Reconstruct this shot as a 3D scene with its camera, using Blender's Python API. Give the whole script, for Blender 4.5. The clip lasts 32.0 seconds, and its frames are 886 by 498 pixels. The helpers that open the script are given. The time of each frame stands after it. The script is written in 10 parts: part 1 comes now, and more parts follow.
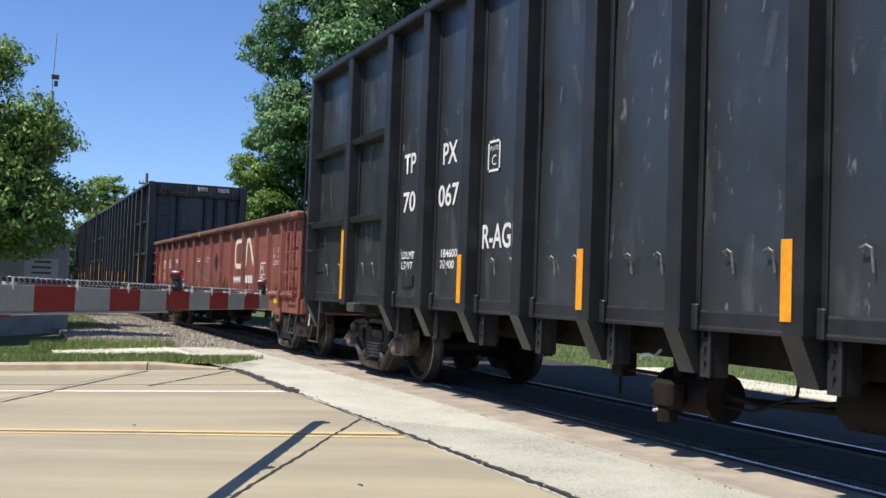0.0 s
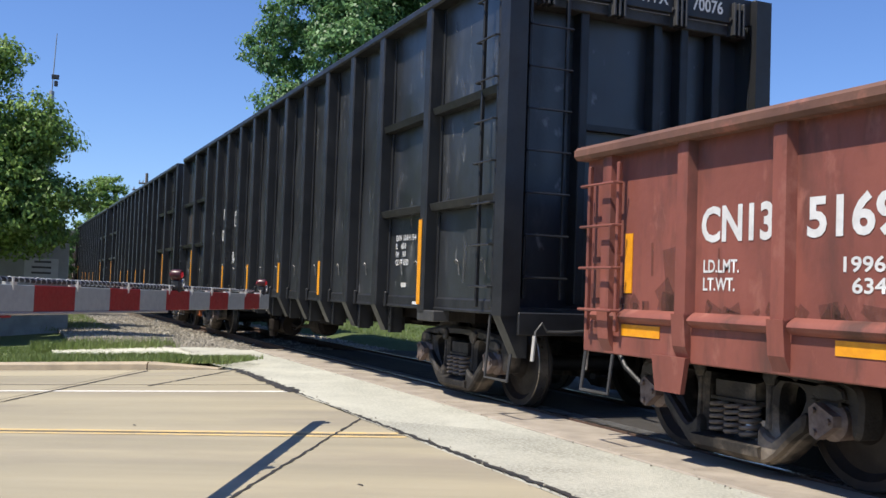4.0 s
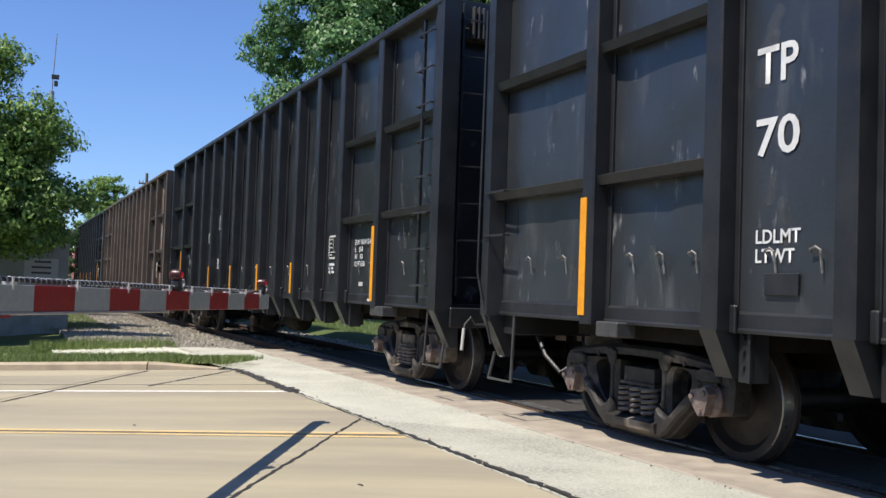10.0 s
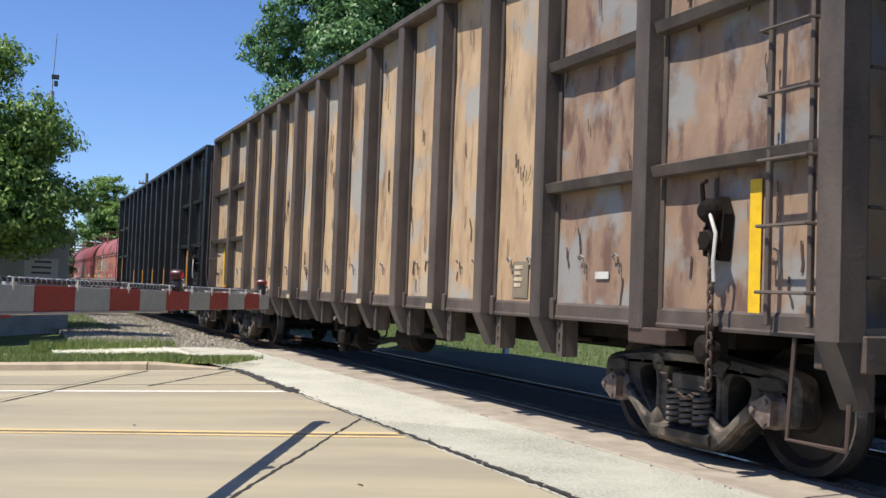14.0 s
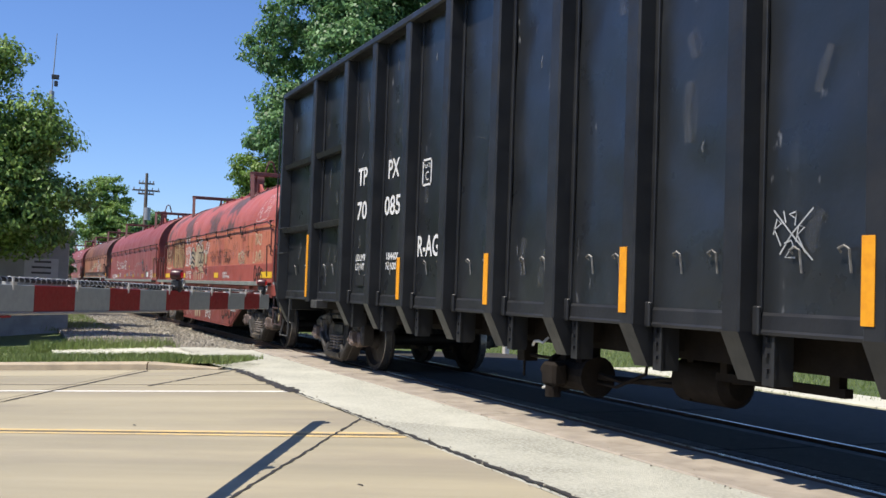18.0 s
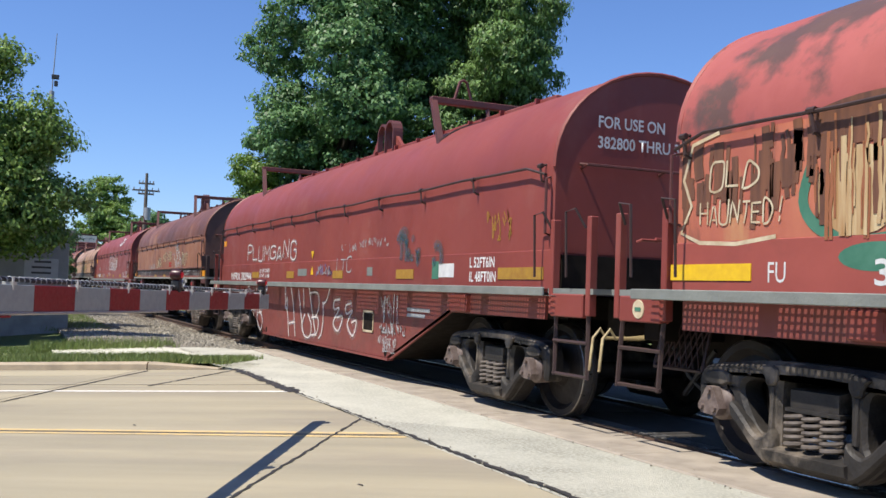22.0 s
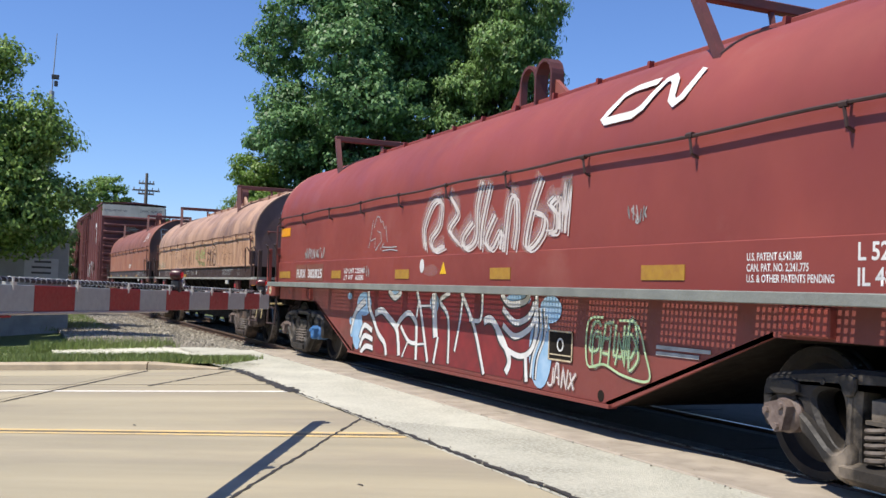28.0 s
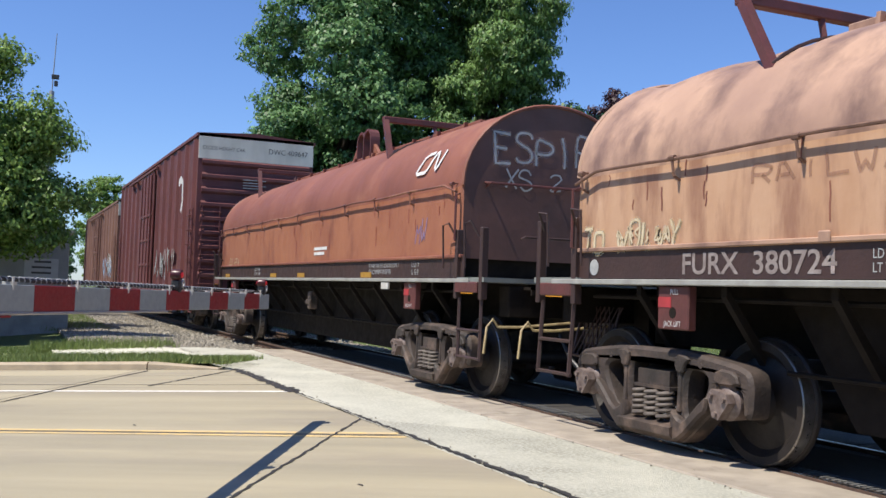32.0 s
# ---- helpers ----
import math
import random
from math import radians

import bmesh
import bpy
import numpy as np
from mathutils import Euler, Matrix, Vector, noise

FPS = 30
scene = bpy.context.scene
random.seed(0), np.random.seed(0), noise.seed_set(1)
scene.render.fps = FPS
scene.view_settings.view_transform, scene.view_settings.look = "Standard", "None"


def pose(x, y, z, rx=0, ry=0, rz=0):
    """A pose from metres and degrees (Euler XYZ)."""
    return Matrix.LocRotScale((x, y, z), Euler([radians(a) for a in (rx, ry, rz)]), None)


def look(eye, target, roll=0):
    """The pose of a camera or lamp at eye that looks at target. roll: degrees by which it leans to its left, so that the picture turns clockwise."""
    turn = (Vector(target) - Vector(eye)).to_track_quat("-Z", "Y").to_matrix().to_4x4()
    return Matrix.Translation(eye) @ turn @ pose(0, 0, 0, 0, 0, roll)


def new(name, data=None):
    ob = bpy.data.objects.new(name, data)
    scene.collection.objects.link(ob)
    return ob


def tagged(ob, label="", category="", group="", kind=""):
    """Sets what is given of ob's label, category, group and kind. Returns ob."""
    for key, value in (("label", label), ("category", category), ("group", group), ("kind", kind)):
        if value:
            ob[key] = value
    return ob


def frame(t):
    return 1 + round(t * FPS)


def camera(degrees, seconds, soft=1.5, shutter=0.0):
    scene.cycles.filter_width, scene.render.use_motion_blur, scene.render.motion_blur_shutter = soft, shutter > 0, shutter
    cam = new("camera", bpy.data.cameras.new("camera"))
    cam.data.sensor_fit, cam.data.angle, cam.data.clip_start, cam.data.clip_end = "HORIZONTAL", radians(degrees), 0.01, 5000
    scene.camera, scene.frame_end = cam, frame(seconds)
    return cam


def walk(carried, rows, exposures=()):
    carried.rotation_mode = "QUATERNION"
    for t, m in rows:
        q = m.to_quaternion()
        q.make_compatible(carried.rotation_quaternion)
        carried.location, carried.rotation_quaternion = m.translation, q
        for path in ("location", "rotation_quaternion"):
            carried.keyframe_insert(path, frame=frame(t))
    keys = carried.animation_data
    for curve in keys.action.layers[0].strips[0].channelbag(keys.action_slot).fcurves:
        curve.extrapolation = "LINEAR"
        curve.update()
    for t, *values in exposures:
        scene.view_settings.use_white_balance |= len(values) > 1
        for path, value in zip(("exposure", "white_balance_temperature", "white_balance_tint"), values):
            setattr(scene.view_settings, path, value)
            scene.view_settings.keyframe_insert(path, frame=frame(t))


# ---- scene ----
from mathutils.geometry import tessellate_polygon

# World: x runs along the track in the train's direction, y across it away from the camera, z = 0 at the rail head.
EYE = (0.0, 0.0, 1.189)
AIM = (-9.1357, 4.0440, 1.6184)
cam = camera(47.89, 32.0)
walk(cam, [(0.0, look(EYE, AIM, 2.0)), (32.0, look(EYE, AIM, 2.0))])

TRACK_Y = 5.955
# distance run by the train, second by second
RUN = [-101.9, -95.58, -89.27, -82.94, -76.61, -70.28, -63.95, -57.61, -51.28, -44.96, -38.62, -32.23, -25.82, -19.37, -12.89, -6.43, 0.0,
       6.41, 12.81, 19.24, 25.69, 32.14, 38.55, 44.92, 51.3, 57.75, 64.23, 70.7, 77.17, 83.65, 90.14, 96.66, 103.2]

# ---- light ----
SUN_DIR = Vector((0.075, -0.53, 1.0)).normalized()
world = bpy.data.worlds.new("sky")
scene.world = world
world.use_nodes = True
wn = world.node_tree.nodes
sky = wn.new("ShaderNodeTexSky")
sky.sky_type = "NISHITA"
sky.sun_disc = False
sky.sun_elevation = math.asin(SUN_DIR.z)
sky.sun_rotation = math.atan2(SUN_DIR.x, SUN_DIR.y)
sky.air_density, sky.dust_density, sky.ozone_density = 1.0, 0.1, 3.0
tint = wn.new("ShaderNodeMix")
tint.data_type, tint.blend_type = "RGBA", "MULTIPLY"
tint.inputs[0].default_value = 1.0
tint.inputs[7].default_value = (0.722, 0.885, 1.24, 1.0)
world.node_tree.links.new(sky.outputs[0], tint.inputs[6])
world.node_tree.links.new(tint.outputs[2], wn["Background"].inputs[0])
wn["Background"].inputs[1].default_value = 0.102
sun_data = bpy.data.lights.new("sun", "SUN")
sun_data.energy, sun_data.angle, sun_data.color = 5.0, radians(0.5), (1.0, 0.93, 0.82)
sun = new("sun", sun_data)
sun.rotation_mode = "QUATERNION"
sun.rotation_quaternion = SUN_DIR.to_track_quat("Z", "Y")
scene.view_settings.exposure = 0.32


# ---- materials ----
def surf(name, c1, c2=None, scale=3.0, rough=0.6, metal=0.0, bump=0.15, bscale=60.0, stretch=(1, 1, 1), contrast=(0.35, 0.65),
         spots=None, spot_scale=1.5, spot_range=(0.58, 0.7), spot_stretch=(1, 1, 1), rnd=0.0, coat=0.0, detail=6.0, turn=0.0, relief=0.0, spots2=None, spot2_scale=0.8, spot2_range=(0.56, 0.66), spot2_stretch=(1, 1, 1)):
    """A painted, worn or mineral surface: two tones mixed by noise, an optional third tone in patches, fine relief."""
    m = bpy.data.materials.new(name)
    m.use_nodes = True
    nt = m.node_tree
    N, L = nt.nodes, nt.links
    b = N["Principled BSDF"]
    b.inputs["Roughness"].default_value = rough
    b.inputs["Metallic"].default_value = metal
    if coat:
        b.inputs["Coat Weight"].default_value = coat
        b.inputs["Coat Roughness"].default_value = 0.34
    tc = N.new("ShaderNodeTexCoord")
    oi = N.new("ShaderNodeObjectInfo")
    off = N.new("ShaderNodeVectorMath")
    off.operation = "ADD"
    mul = N.new("ShaderNodeMath")
    mul.operation = "MULTIPLY"
    mul.inputs[1].default_value = 37.0
    L.new(oi.outputs["Random"], mul.inputs[0])
    L.new(tc.outputs["Object"], off.inputs[0])
    L.new(mul.outputs[0], off.inputs[1])
    if turn:
        rot = N.new("ShaderNodeMapping")
        rot.inputs["Rotation"].default_value = (0, 0, turn)
        L.new(off.outputs[0], rot.inputs[0])
        off = rot

    def noise_ramp(sc, st, lo, hi, det=detail):
        mp = N.new("ShaderNodeMapping")
        mp.inputs["Scale"].default_value = st
        L.new(off.outputs[0], mp.inputs[0])
        nz = N.new("ShaderNodeTexNoise")
        nz.inputs["Scale"].default_value = sc
        nz.inputs["Detail"].default_value = det
        nz.inputs["Roughness"].default_value = 0.6
        L.new(mp.outputs[0], nz.inputs["Vector"])
        mr = N.new("ShaderNodeMapRange")
        mr.inputs["From Min"].default_value, mr.inputs["From Max"].default_value = lo, hi
        L.new(nz.outputs["Fac"], mr.inputs["Value"])
        return mr.outputs[0]

    def mix(fac, a, c):
        mx = N.new("ShaderNodeMix")
        mx.data_type = "RGBA"
        L.new(fac, mx.inputs[0])
        for sock, val in ((mx.inputs[6], a), (mx.inputs[7], c)):
            if isinstance(val, tuple):
                sock.default_value = (*val, 1)
            else:
                L.new(val, sock)
        return mx.outputs[2]

    c2 = c2 or tuple(min(1, v * 1.25) for v in c1)
    col = mix(noise_ramp(scale, stretch, *contrast), c1, c2)
    if spots:
        col = mix(noise_ramp(spot_scale, spot_stretch, *spot_range, 8.0), col, spots)
    if spots2:
        col = mix(noise_ramp(spot2_scale, spot2_stretch, *spot2_range, 10.0), col, spots2)
    if rnd:
        hsv = N.new("ShaderNodeHueSaturation")
        mr = N.new("ShaderNodeMapRange")
        mr.inputs["To Min"].default_value, mr.inputs["To Max"].default_value = 1 - rnd, 1 + rnd
        geo = N.new("ShaderNodeNewGeometry")
        ad = N.new("ShaderNodeMath")
        ad.operation = "ADD"
        fr = N.new("ShaderNodeMath")
        fr.operation = "FRACT"
        L.new(oi.outputs["Random"], ad.inputs[0])
        L.new(geo.outputs["Random Per Island"], ad.inputs[1])
        L.new(ad.outputs[0], fr.inputs[0])
        L.new(fr.outputs[0], mr.inputs["Value"])
        L.new(mr.outputs[0], hsv.inputs["Value"])
        L.new(col, hsv.inputs["Color"])
        col = hsv.outputs[0]
    L.new(col, b.inputs["Base Color"])
    if bump:
        nz = N.new("ShaderNodeTexNoise")
        nz.inputs["Scale"].default_value = bscale
        nz.inputs["Detail"].default_value = 4
        L.new(off.outputs[0], nz.inputs["Vector"])
        bp = N.new("ShaderNodeBump")
        bp.inputs["Strength"].default_value = bump
        bp.inputs["Distance"].default_value = 0.02
        L.new(nz.outputs["Fac"], bp.inputs["Height"])
        L.new(bp.outputs[0], b.inputs["Normal"])
        if relief:
            # broad dents under the fine grain
            nz2 = N.new("ShaderNodeTexNoise")
            nz2.inputs["Scale"].default_value = 1.1
            nz2.inputs["Detail"].default_value = 1.5
            L.new(off.outputs[0], nz2.inputs["Vector"])
            bp2 = N.new("ShaderNodeBump")
            bp2.inputs["Strength"].default_value = relief
            bp2.inputs["Distance"].default_value = 0.08
            L.new(nz2.outputs["Fac"], bp2.inputs["Height"])
            L.new(bp2.outputs[0], bp.inputs["Normal"])
        mr = N.new("ShaderNodeMapRange")
        mr.inputs["To Min"].default_value, mr.inputs["To Max"].default_value = max(0.03, rough - 0.12), min(1, rough + 0.12)
        L.new(noise_ramp(scale * 2.3, (1, 1, 1), 0.3, 0.7), mr.inputs["Value"])
        L.new(mr.outputs[0], b.inputs["Roughness"])
    return m


def leaf_mat(name, c1, c2, rnd=0.35):
    m = surf(name, c1, c2, scale=0.5, rough=0.5, bump=0, rnd=rnd)
    b = m.node_tree.nodes["Principled BSDF"]
    nt = m.node_tree
    back = nt.nodes.new("ShaderNodeBsdfTranslucent")
    mixer = nt.nodes.new("ShaderNodeMixShader")
    mixer.inputs[0].default_value = 0.38
    nt.links.new(b.inputs["Base Color"].links[0].from_socket, back.inputs["Color"])
    nt.links.new(b.outputs[0], mixer.inputs[1])
    nt.links.new(back.outputs[0], mixer.inputs[2])
    nt.links.new(mixer.outputs[0], nt.nodes["Material Output"].inputs["Surface"])
    return m


def glow(name, col, power):
    m = bpy.data.materials.new(name)
    m.use_nodes = True
    b = m.node_tree.nodes["Principled BSDF"]
    b.inputs["Base Color"].default_value = (*col, 1)
    b.inputs["Emission Color"].default_value = (*col, 1)
    b.inputs["Emission Strength"].default_value = power
    return m


BLACK = surf("black_car_paint", (0.0172, 0.0192, 0.0212), (0.0300, 0.0330, 0.0362), scale=0.9, rough=0.42, coat=0.6, bump=0.10, bscale=30, relief=0.5, stretch=(1, 1, 0.35),
             spots=(0.085, 0.088, 0.091), spot_scale=1.9, spot_range=(0.56, 0.80), spot_stretch=(1.8, 1, 0.5), detail=8,
             spots2=(0.27, 0.272, 0.275), spot2_scale=4.2, spot2_range=(0.63, 0.78), spot2_stretch=(2.2, 1, 0.8))
# two darker tones of the black car paint, each for one hopper
BLACK_MID = surf("mid_black_car_paint", (0.0130, 0.0146, 0.0162), (0.0225, 0.0248, 0.0275), scale=0.9, rough=0.40, coat=0.65, bump=0.10, bscale=30, relief=0.6, stretch=(1, 1, 0.35),
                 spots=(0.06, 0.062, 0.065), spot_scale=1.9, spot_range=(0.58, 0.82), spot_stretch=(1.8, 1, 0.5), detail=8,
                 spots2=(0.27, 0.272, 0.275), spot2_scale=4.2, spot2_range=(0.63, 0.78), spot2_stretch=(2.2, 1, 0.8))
BLACK_DARKER = surf("darker_black_car_paint", (0.0108, 0.0120, 0.0134), (0.0185, 0.0202, 0.0222), scale=0.9, rough=0.34, coat=0.55, bump=0.12, bscale=14, relief=0.9, stretch=(1, 1, 0.5),
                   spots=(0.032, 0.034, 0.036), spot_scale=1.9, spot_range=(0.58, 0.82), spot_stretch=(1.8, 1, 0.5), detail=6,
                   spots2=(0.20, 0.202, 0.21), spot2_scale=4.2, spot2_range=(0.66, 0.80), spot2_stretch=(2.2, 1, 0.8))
SCUFF = surf("pale_scuff", (0.26, 0.262, 0.265), (0.075, 0.077, 0.08), scale=5.0, rough=0.7, bump=0)
SCUFF.node_tree.nodes["Principled BSDF"].inputs["Alpha"].default_value = 0.45
SMEAR = surf("pale_dust_smear", (0.20, 0.20, 0.20), (0.11, 0.11, 0.115), scale=6, rough=0.85, bump=0)
SMEAR.node_tree.nodes["Principled BSDF"].inputs["Alpha"].default_value = 0.07
BLACK_STEEL = surf("black_steel", (0.011, 0.0115, 0.013), (0.021, 0.022, 0.024), scale=2.0, rough=0.48, bump=0.08, bscale=25)
GREY_STEEL = surf("dusty_grey_steel", (0.062, 0.061, 0.060), (0.034, 0.034, 0.034), scale=4.0, rough=0.6, bscale=40)
HOOK_STEEL = surf("rubbed_hook_steel", (0.30, 0.29, 0.27), (0.10, 0.095, 0.09), scale=14, rough=0.5, metal=0.3)
RUST_TAN = surf("weathered_tan_rust", (0.56, 0.40, 0.237), (0.42, 0.283, 0.170), scale=2.2, rough=0.75, stretch=(1.3, 1, 0.6), contrast=(0.34, 0.64),
                spots=(0.21, 0.14, 0.095), spot_scale=3.0, spot_range=(0.53, 0.69), spot_stretch=(2.0, 1, 0.35), bscale=18, relief=0.35, detail=9,
                spots2=(0.36, 0.345, 0.31), spot2_scale=1.7, spot2_range=(0.51, 0.63), spot2_stretch=(1, 1, 0.8))
RUST_BROWN = surf("weathered_brown_rust", (0.36, 0.242, 0.157), (0.24, 0.157, 0.110), scale=2.4, rough=0.75, stretch=(1.2, 1, 0.6), contrast=(0.34, 0.64),
                  spots=(0.15, 0.088, 0.066), spot_scale=3.0, spot_range=(0.50, 0.62), spot_stretch=(1.5, 1, 0.5), bscale=18, relief=0.35, detail=9,
                  spots2=(0.285, 0.275, 0.26), spot2_scale=1.7, spot2_range=(0.50, 0.60), spot2_stretch=(1, 1, 0.9))
RUST_RIB = surf("brown_weathered_rib", (0.122, 0.094, 0.076), (0.058, 0.046, 0.040), scale=2.5, rough=0.7, stretch=(1, 1, 0.4), bscale=30)
RUST_SMEAR = surf("tan_rust_smear", (0.17, 0.115, 0.07), (0.05, 0.043, 0.038), scale=4, rough=0.6, stretch=(5, 1, 0.25), bump=0)
RUST_DARK = surf("dark_brown_rust", (0.085, 0.052, 0.038), (0.05, 0.034, 0.028), scale=2.5, rough=0.7, stretch=(1, 1, 0.4), bscale=30)
CN_RED = surf("faded_oxide_red", (0.265, 0.082, 0.058), (0.185, 0.057, 0.041), scale=1.4, rough=0.62, stretch=(1.2, 1, 0.5), spots=(0.095, 0.040, 0.030),
              spot_scale=2.2, spot_range=(0.50, 0.70), spot_stretch=(1.6, 1, 0.4), bscale=12, detail=9, relief=0.35,
              spots2=(0.34, 0.135, 0.10), spot2_scale=3.0, spot2_range=(0.58, 0.72), spot2_stretch=(1.4, 1, 0.7))
CN_CHORD = surf("rusted_red_chord", (0.185, 0.088, 0.058), (0.115, 0.056, 0.042), scale=3.0, rough=0.7, stretch=(0.6, 1, 1), spots=(0.30, 0.12, 0.085),
                spot_scale=4.0, spot_range=(0.56, 0.70), bscale=25)
COIL_RED = surf("faded_red_cover", (0.265, 0.055, 0.042), (0.21, 0.042, 0.034), scale=0.8, rough=0.55, stretch=(1, 1, 0.7), spots=(0.30, 0.11, 0.085),
                spot_scale=0.7, spot_range=(0.58, 0.8), bscale=6, bump=0.08)
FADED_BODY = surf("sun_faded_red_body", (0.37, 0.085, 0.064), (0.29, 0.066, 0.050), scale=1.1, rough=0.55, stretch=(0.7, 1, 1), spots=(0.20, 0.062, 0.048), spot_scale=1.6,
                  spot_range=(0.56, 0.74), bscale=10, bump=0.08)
COIL_RED_WORN = surf("worn_red_cover", (0.43, 0.115, 0.095), (0.34, 0.08, 0.065), scale=0.9, rough=0.55, stretch=(1, 1, 0.6), spots=(0.115, 0.060, 0.048),
                     spot_scale=0.8, spot_range=(0.515, 0.575), spot_stretch=(0.9, 1, 0.9), bscale=8, relief=0.15, detail=9)
WORN_SIDE = surf("rust_run_red_side", (0.50, 0.165, 0.095), (0.40, 0.11, 0.072), scale=1.3, rough=0.6, stretch=(1.3, 1, 0.45), spots=(0.15, 0.065, 0.045),
                 spot_scale=1.8, spot_range=(0.58, 0.68), spot_stretch=(1.3, 1, 0.4), bscale=10, detail=9, spots2=(0.50, 0.25, 0.12), spot2_scale=1.4, spot2_range=(0.60, 0.72), spot2_stretch=(1.2, 1, 0.5))
BROWN_SIDE = surf("tan_brown_side", (0.35, 0.155, 0.088), (0.25, 0.10, 0.06), scale=1.0, rough=0.62, stretch=(1, 1, 0.7), spots=(0.16, 0.062, 0.045),
                  spot_scale=1.3, spot_range=(0.55, 0.66), spot_stretch=(1, 1, 0.6), bscale=10, detail=9)
TAN_SIDE = surf("yellowed_tan_side", (0.57, 0.365, 0.235), (0.46, 0.265, 0.155), scale=1.4, rough=0.62, stretch=(1.5, 1, 0.4), spots=(0.30, 0.155, 0.095),
                spot_scale=2.2, spot_range=(0.46, 0.64), spot_stretch=(1.6, 1, 0.4), bscale=10, detail=9)
ORANGE_SIDE = surf("orange_brown_side", (0.36, 0.145, 0.075), (0.29, 0.105, 0.058), scale=1.0, rough=0.62, stretch=(1.2, 1, 0.6), spots=(0.20, 0.07, 0.045),
                   spot_scale=1.4, spot_range=(0.56, 0.70), spot_stretch=(1.2, 1, 0.5), bscale=10, detail=8)
OLD_TAG = surf("faded_brown_tag", (0.31, 0.16, 0.11), (0.24, 0.115, 0.08), scale=5, rough=0.7, bump=0)
OLD_TAG.node_tree.nodes["Principled BSDF"].inputs["Alpha"].default_value = 0.38
COIL_ORANGE = surf("orange_rust_side", (0.36, 0.15, 0.055), (0.27, 0.085, 0.045), scale=1.4, rough=0.7, stretch=(1.5, 1, 0.3), spots=(0.13, 0.06, 0.04),
                   spot_scale=1.6, spot_range=(0.58, 0.7), spot_stretch=(1.4, 1, 0.3), bscale=14)
COIL_BROWN = surf("brown_rusted_cover", (0.185, 0.070, 0.048), (0.115, 0.046, 0.037), scale=0.8, rough=0.60, stretch=(0.8, 1, 0.6), spots=(0.33, 0.155, 0.09),
                  spot_scale=1.0, spot_range=(0.54, 0.68), spot_stretch=(0.8, 1, 0.7), bscale=9, relief=0.15, detail=8)
COIL_END = surf("dark_red_brown_end", (0.150, 0.072, 0.055), (0.090, 0.047, 0.038), scale=1.5, rough=0.6, bscale=12)
COIL_TAN = surf("tan_bleached_cover", (0.50, 0.315, 0.215), (0.36, 0.22, 0.158), scale=0.9, rough=0.6, stretch=(1.1, 1, 0.6), spots=(0.20, 0.118, 0.09),
                spot_scale=1.6, spot_range=(0.47, 0.66), spot_stretch=(1.2, 1, 0.7), bscale=9, relief=0.2, detail=8)
COIL_RUST = surf("rusty_red_cover", (0.26, 0.095, 0.06), (0.18, 0.062, 0.043), scale=0.9, rough=0.64, stretch=(1, 1, 0.5), spots=(0.33, 0.14, 0.08),
                 spot_scale=1.0, spot_range=(0.55, 0.74), bscale=9)
SILL_BROWN = surf("dark_maroon_sill", (0.055, 0.028, 0.024), (0.04, 0.022, 0.02), scale=3, rough=0.6, bscale=30)
SILL_GREY = surf("grey_green_sill_flange", (0.235, 0.25, 0.225), (0.17, 0.18, 0.165), scale=4, rough=0.6, stretch=(0.6, 1, 1), bscale=40)
UNDER = surf("grimy_underframe", (0.021, 0.0165, 0.013), (0.012, 0.0095, 0.008), scale=4, rough=0.8, bscale=40)
UNDER.node_tree.nodes["Principled BSDF"].inputs["Specular IOR Level"].default_value = 0.12
COIL_BELLY = surf("dusty_red_belly", (0.225, 0.053, 0.043), (0.180, 0.045, 0.037), scale=1.2, rough=0.62, stretch=(0.6, 1, 1), spots=(0.140, 0.050, 0.041), spot_scale=1.5,
                  spot_range=(0.50, 0.74), bscale=12, relief=0.12, spots2=(0.10, 0.045, 0.038), spot2_scale=2.6, spot2_range=(0.66, 0.74), spot2_stretch=(0.5, 1, 1.3), detail=9)
TRUCK_DARK = surf("greasy_cast_steel", (0.016, 0.0145, 0.0135), (0.036, 0.030, 0.025), scale=4, rough=0.65, bump=0.35, bscale=28,
                  spots=(0.26, 0.215, 0.165), spot_scale=2.0, spot_range=(0.52, 0.70))
TRUCK_TAN = surf("dusty_cast_steel", (0.070, 0.050, 0.041), (0.030, 0.024, 0.020), scale=4, rough=0.7, bump=0.3, bscale=35,
                 spots=(0.20, 0.138, 0.102), spot_scale=2.4, spot_range=(0.52, 0.70))
WHEEL = surf("dark_wheel_steel", (0.012, 0.010, 0.0095), (0.028, 0.021, 0.018), scale=4, rough=0.6, metal=0.2, bscale=30)
RIM = surf("polished_wheel_rim", (0.32, 0.30, 0.28), (0.2, 0.18, 0.16), scale=8, rough=0.35, metal=0.8, bump=0.05)
SPRING = surf("dusty_spring_steel", (0.18, 0.15, 0.125), (0.09, 0.075, 0.065), scale=12, rough=0.65)
CAP = surf("bearing_cap_steel", (0.20, 0.155, 0.135), (0.10, 0.07, 0.06), scale=14, rough=0.6)
CAP_BLUE = surf("blue_bearing_cap", (0.06, 0.20, 0.45), (0.04, 0.13, 0.32), scale=14, rough=0.6)
CAP_ORANGE = surf("orange_bearing_cap", (0.5, 0.14, 0.03), (0.35, 0.09, 0.03), scale=14, rough=0.6)
WHITE = surf("white_lettering", (0.72, 0.72, 0.70), (0.58, 0.58, 0.57), scale=9, rough=0.7, bump=0)
PLACARD_RED = surf("red_placard", (0.42, 0.04, 0.045), (0.33, 0.035, 0.04), scale=9, rough=0.6, bump=0)
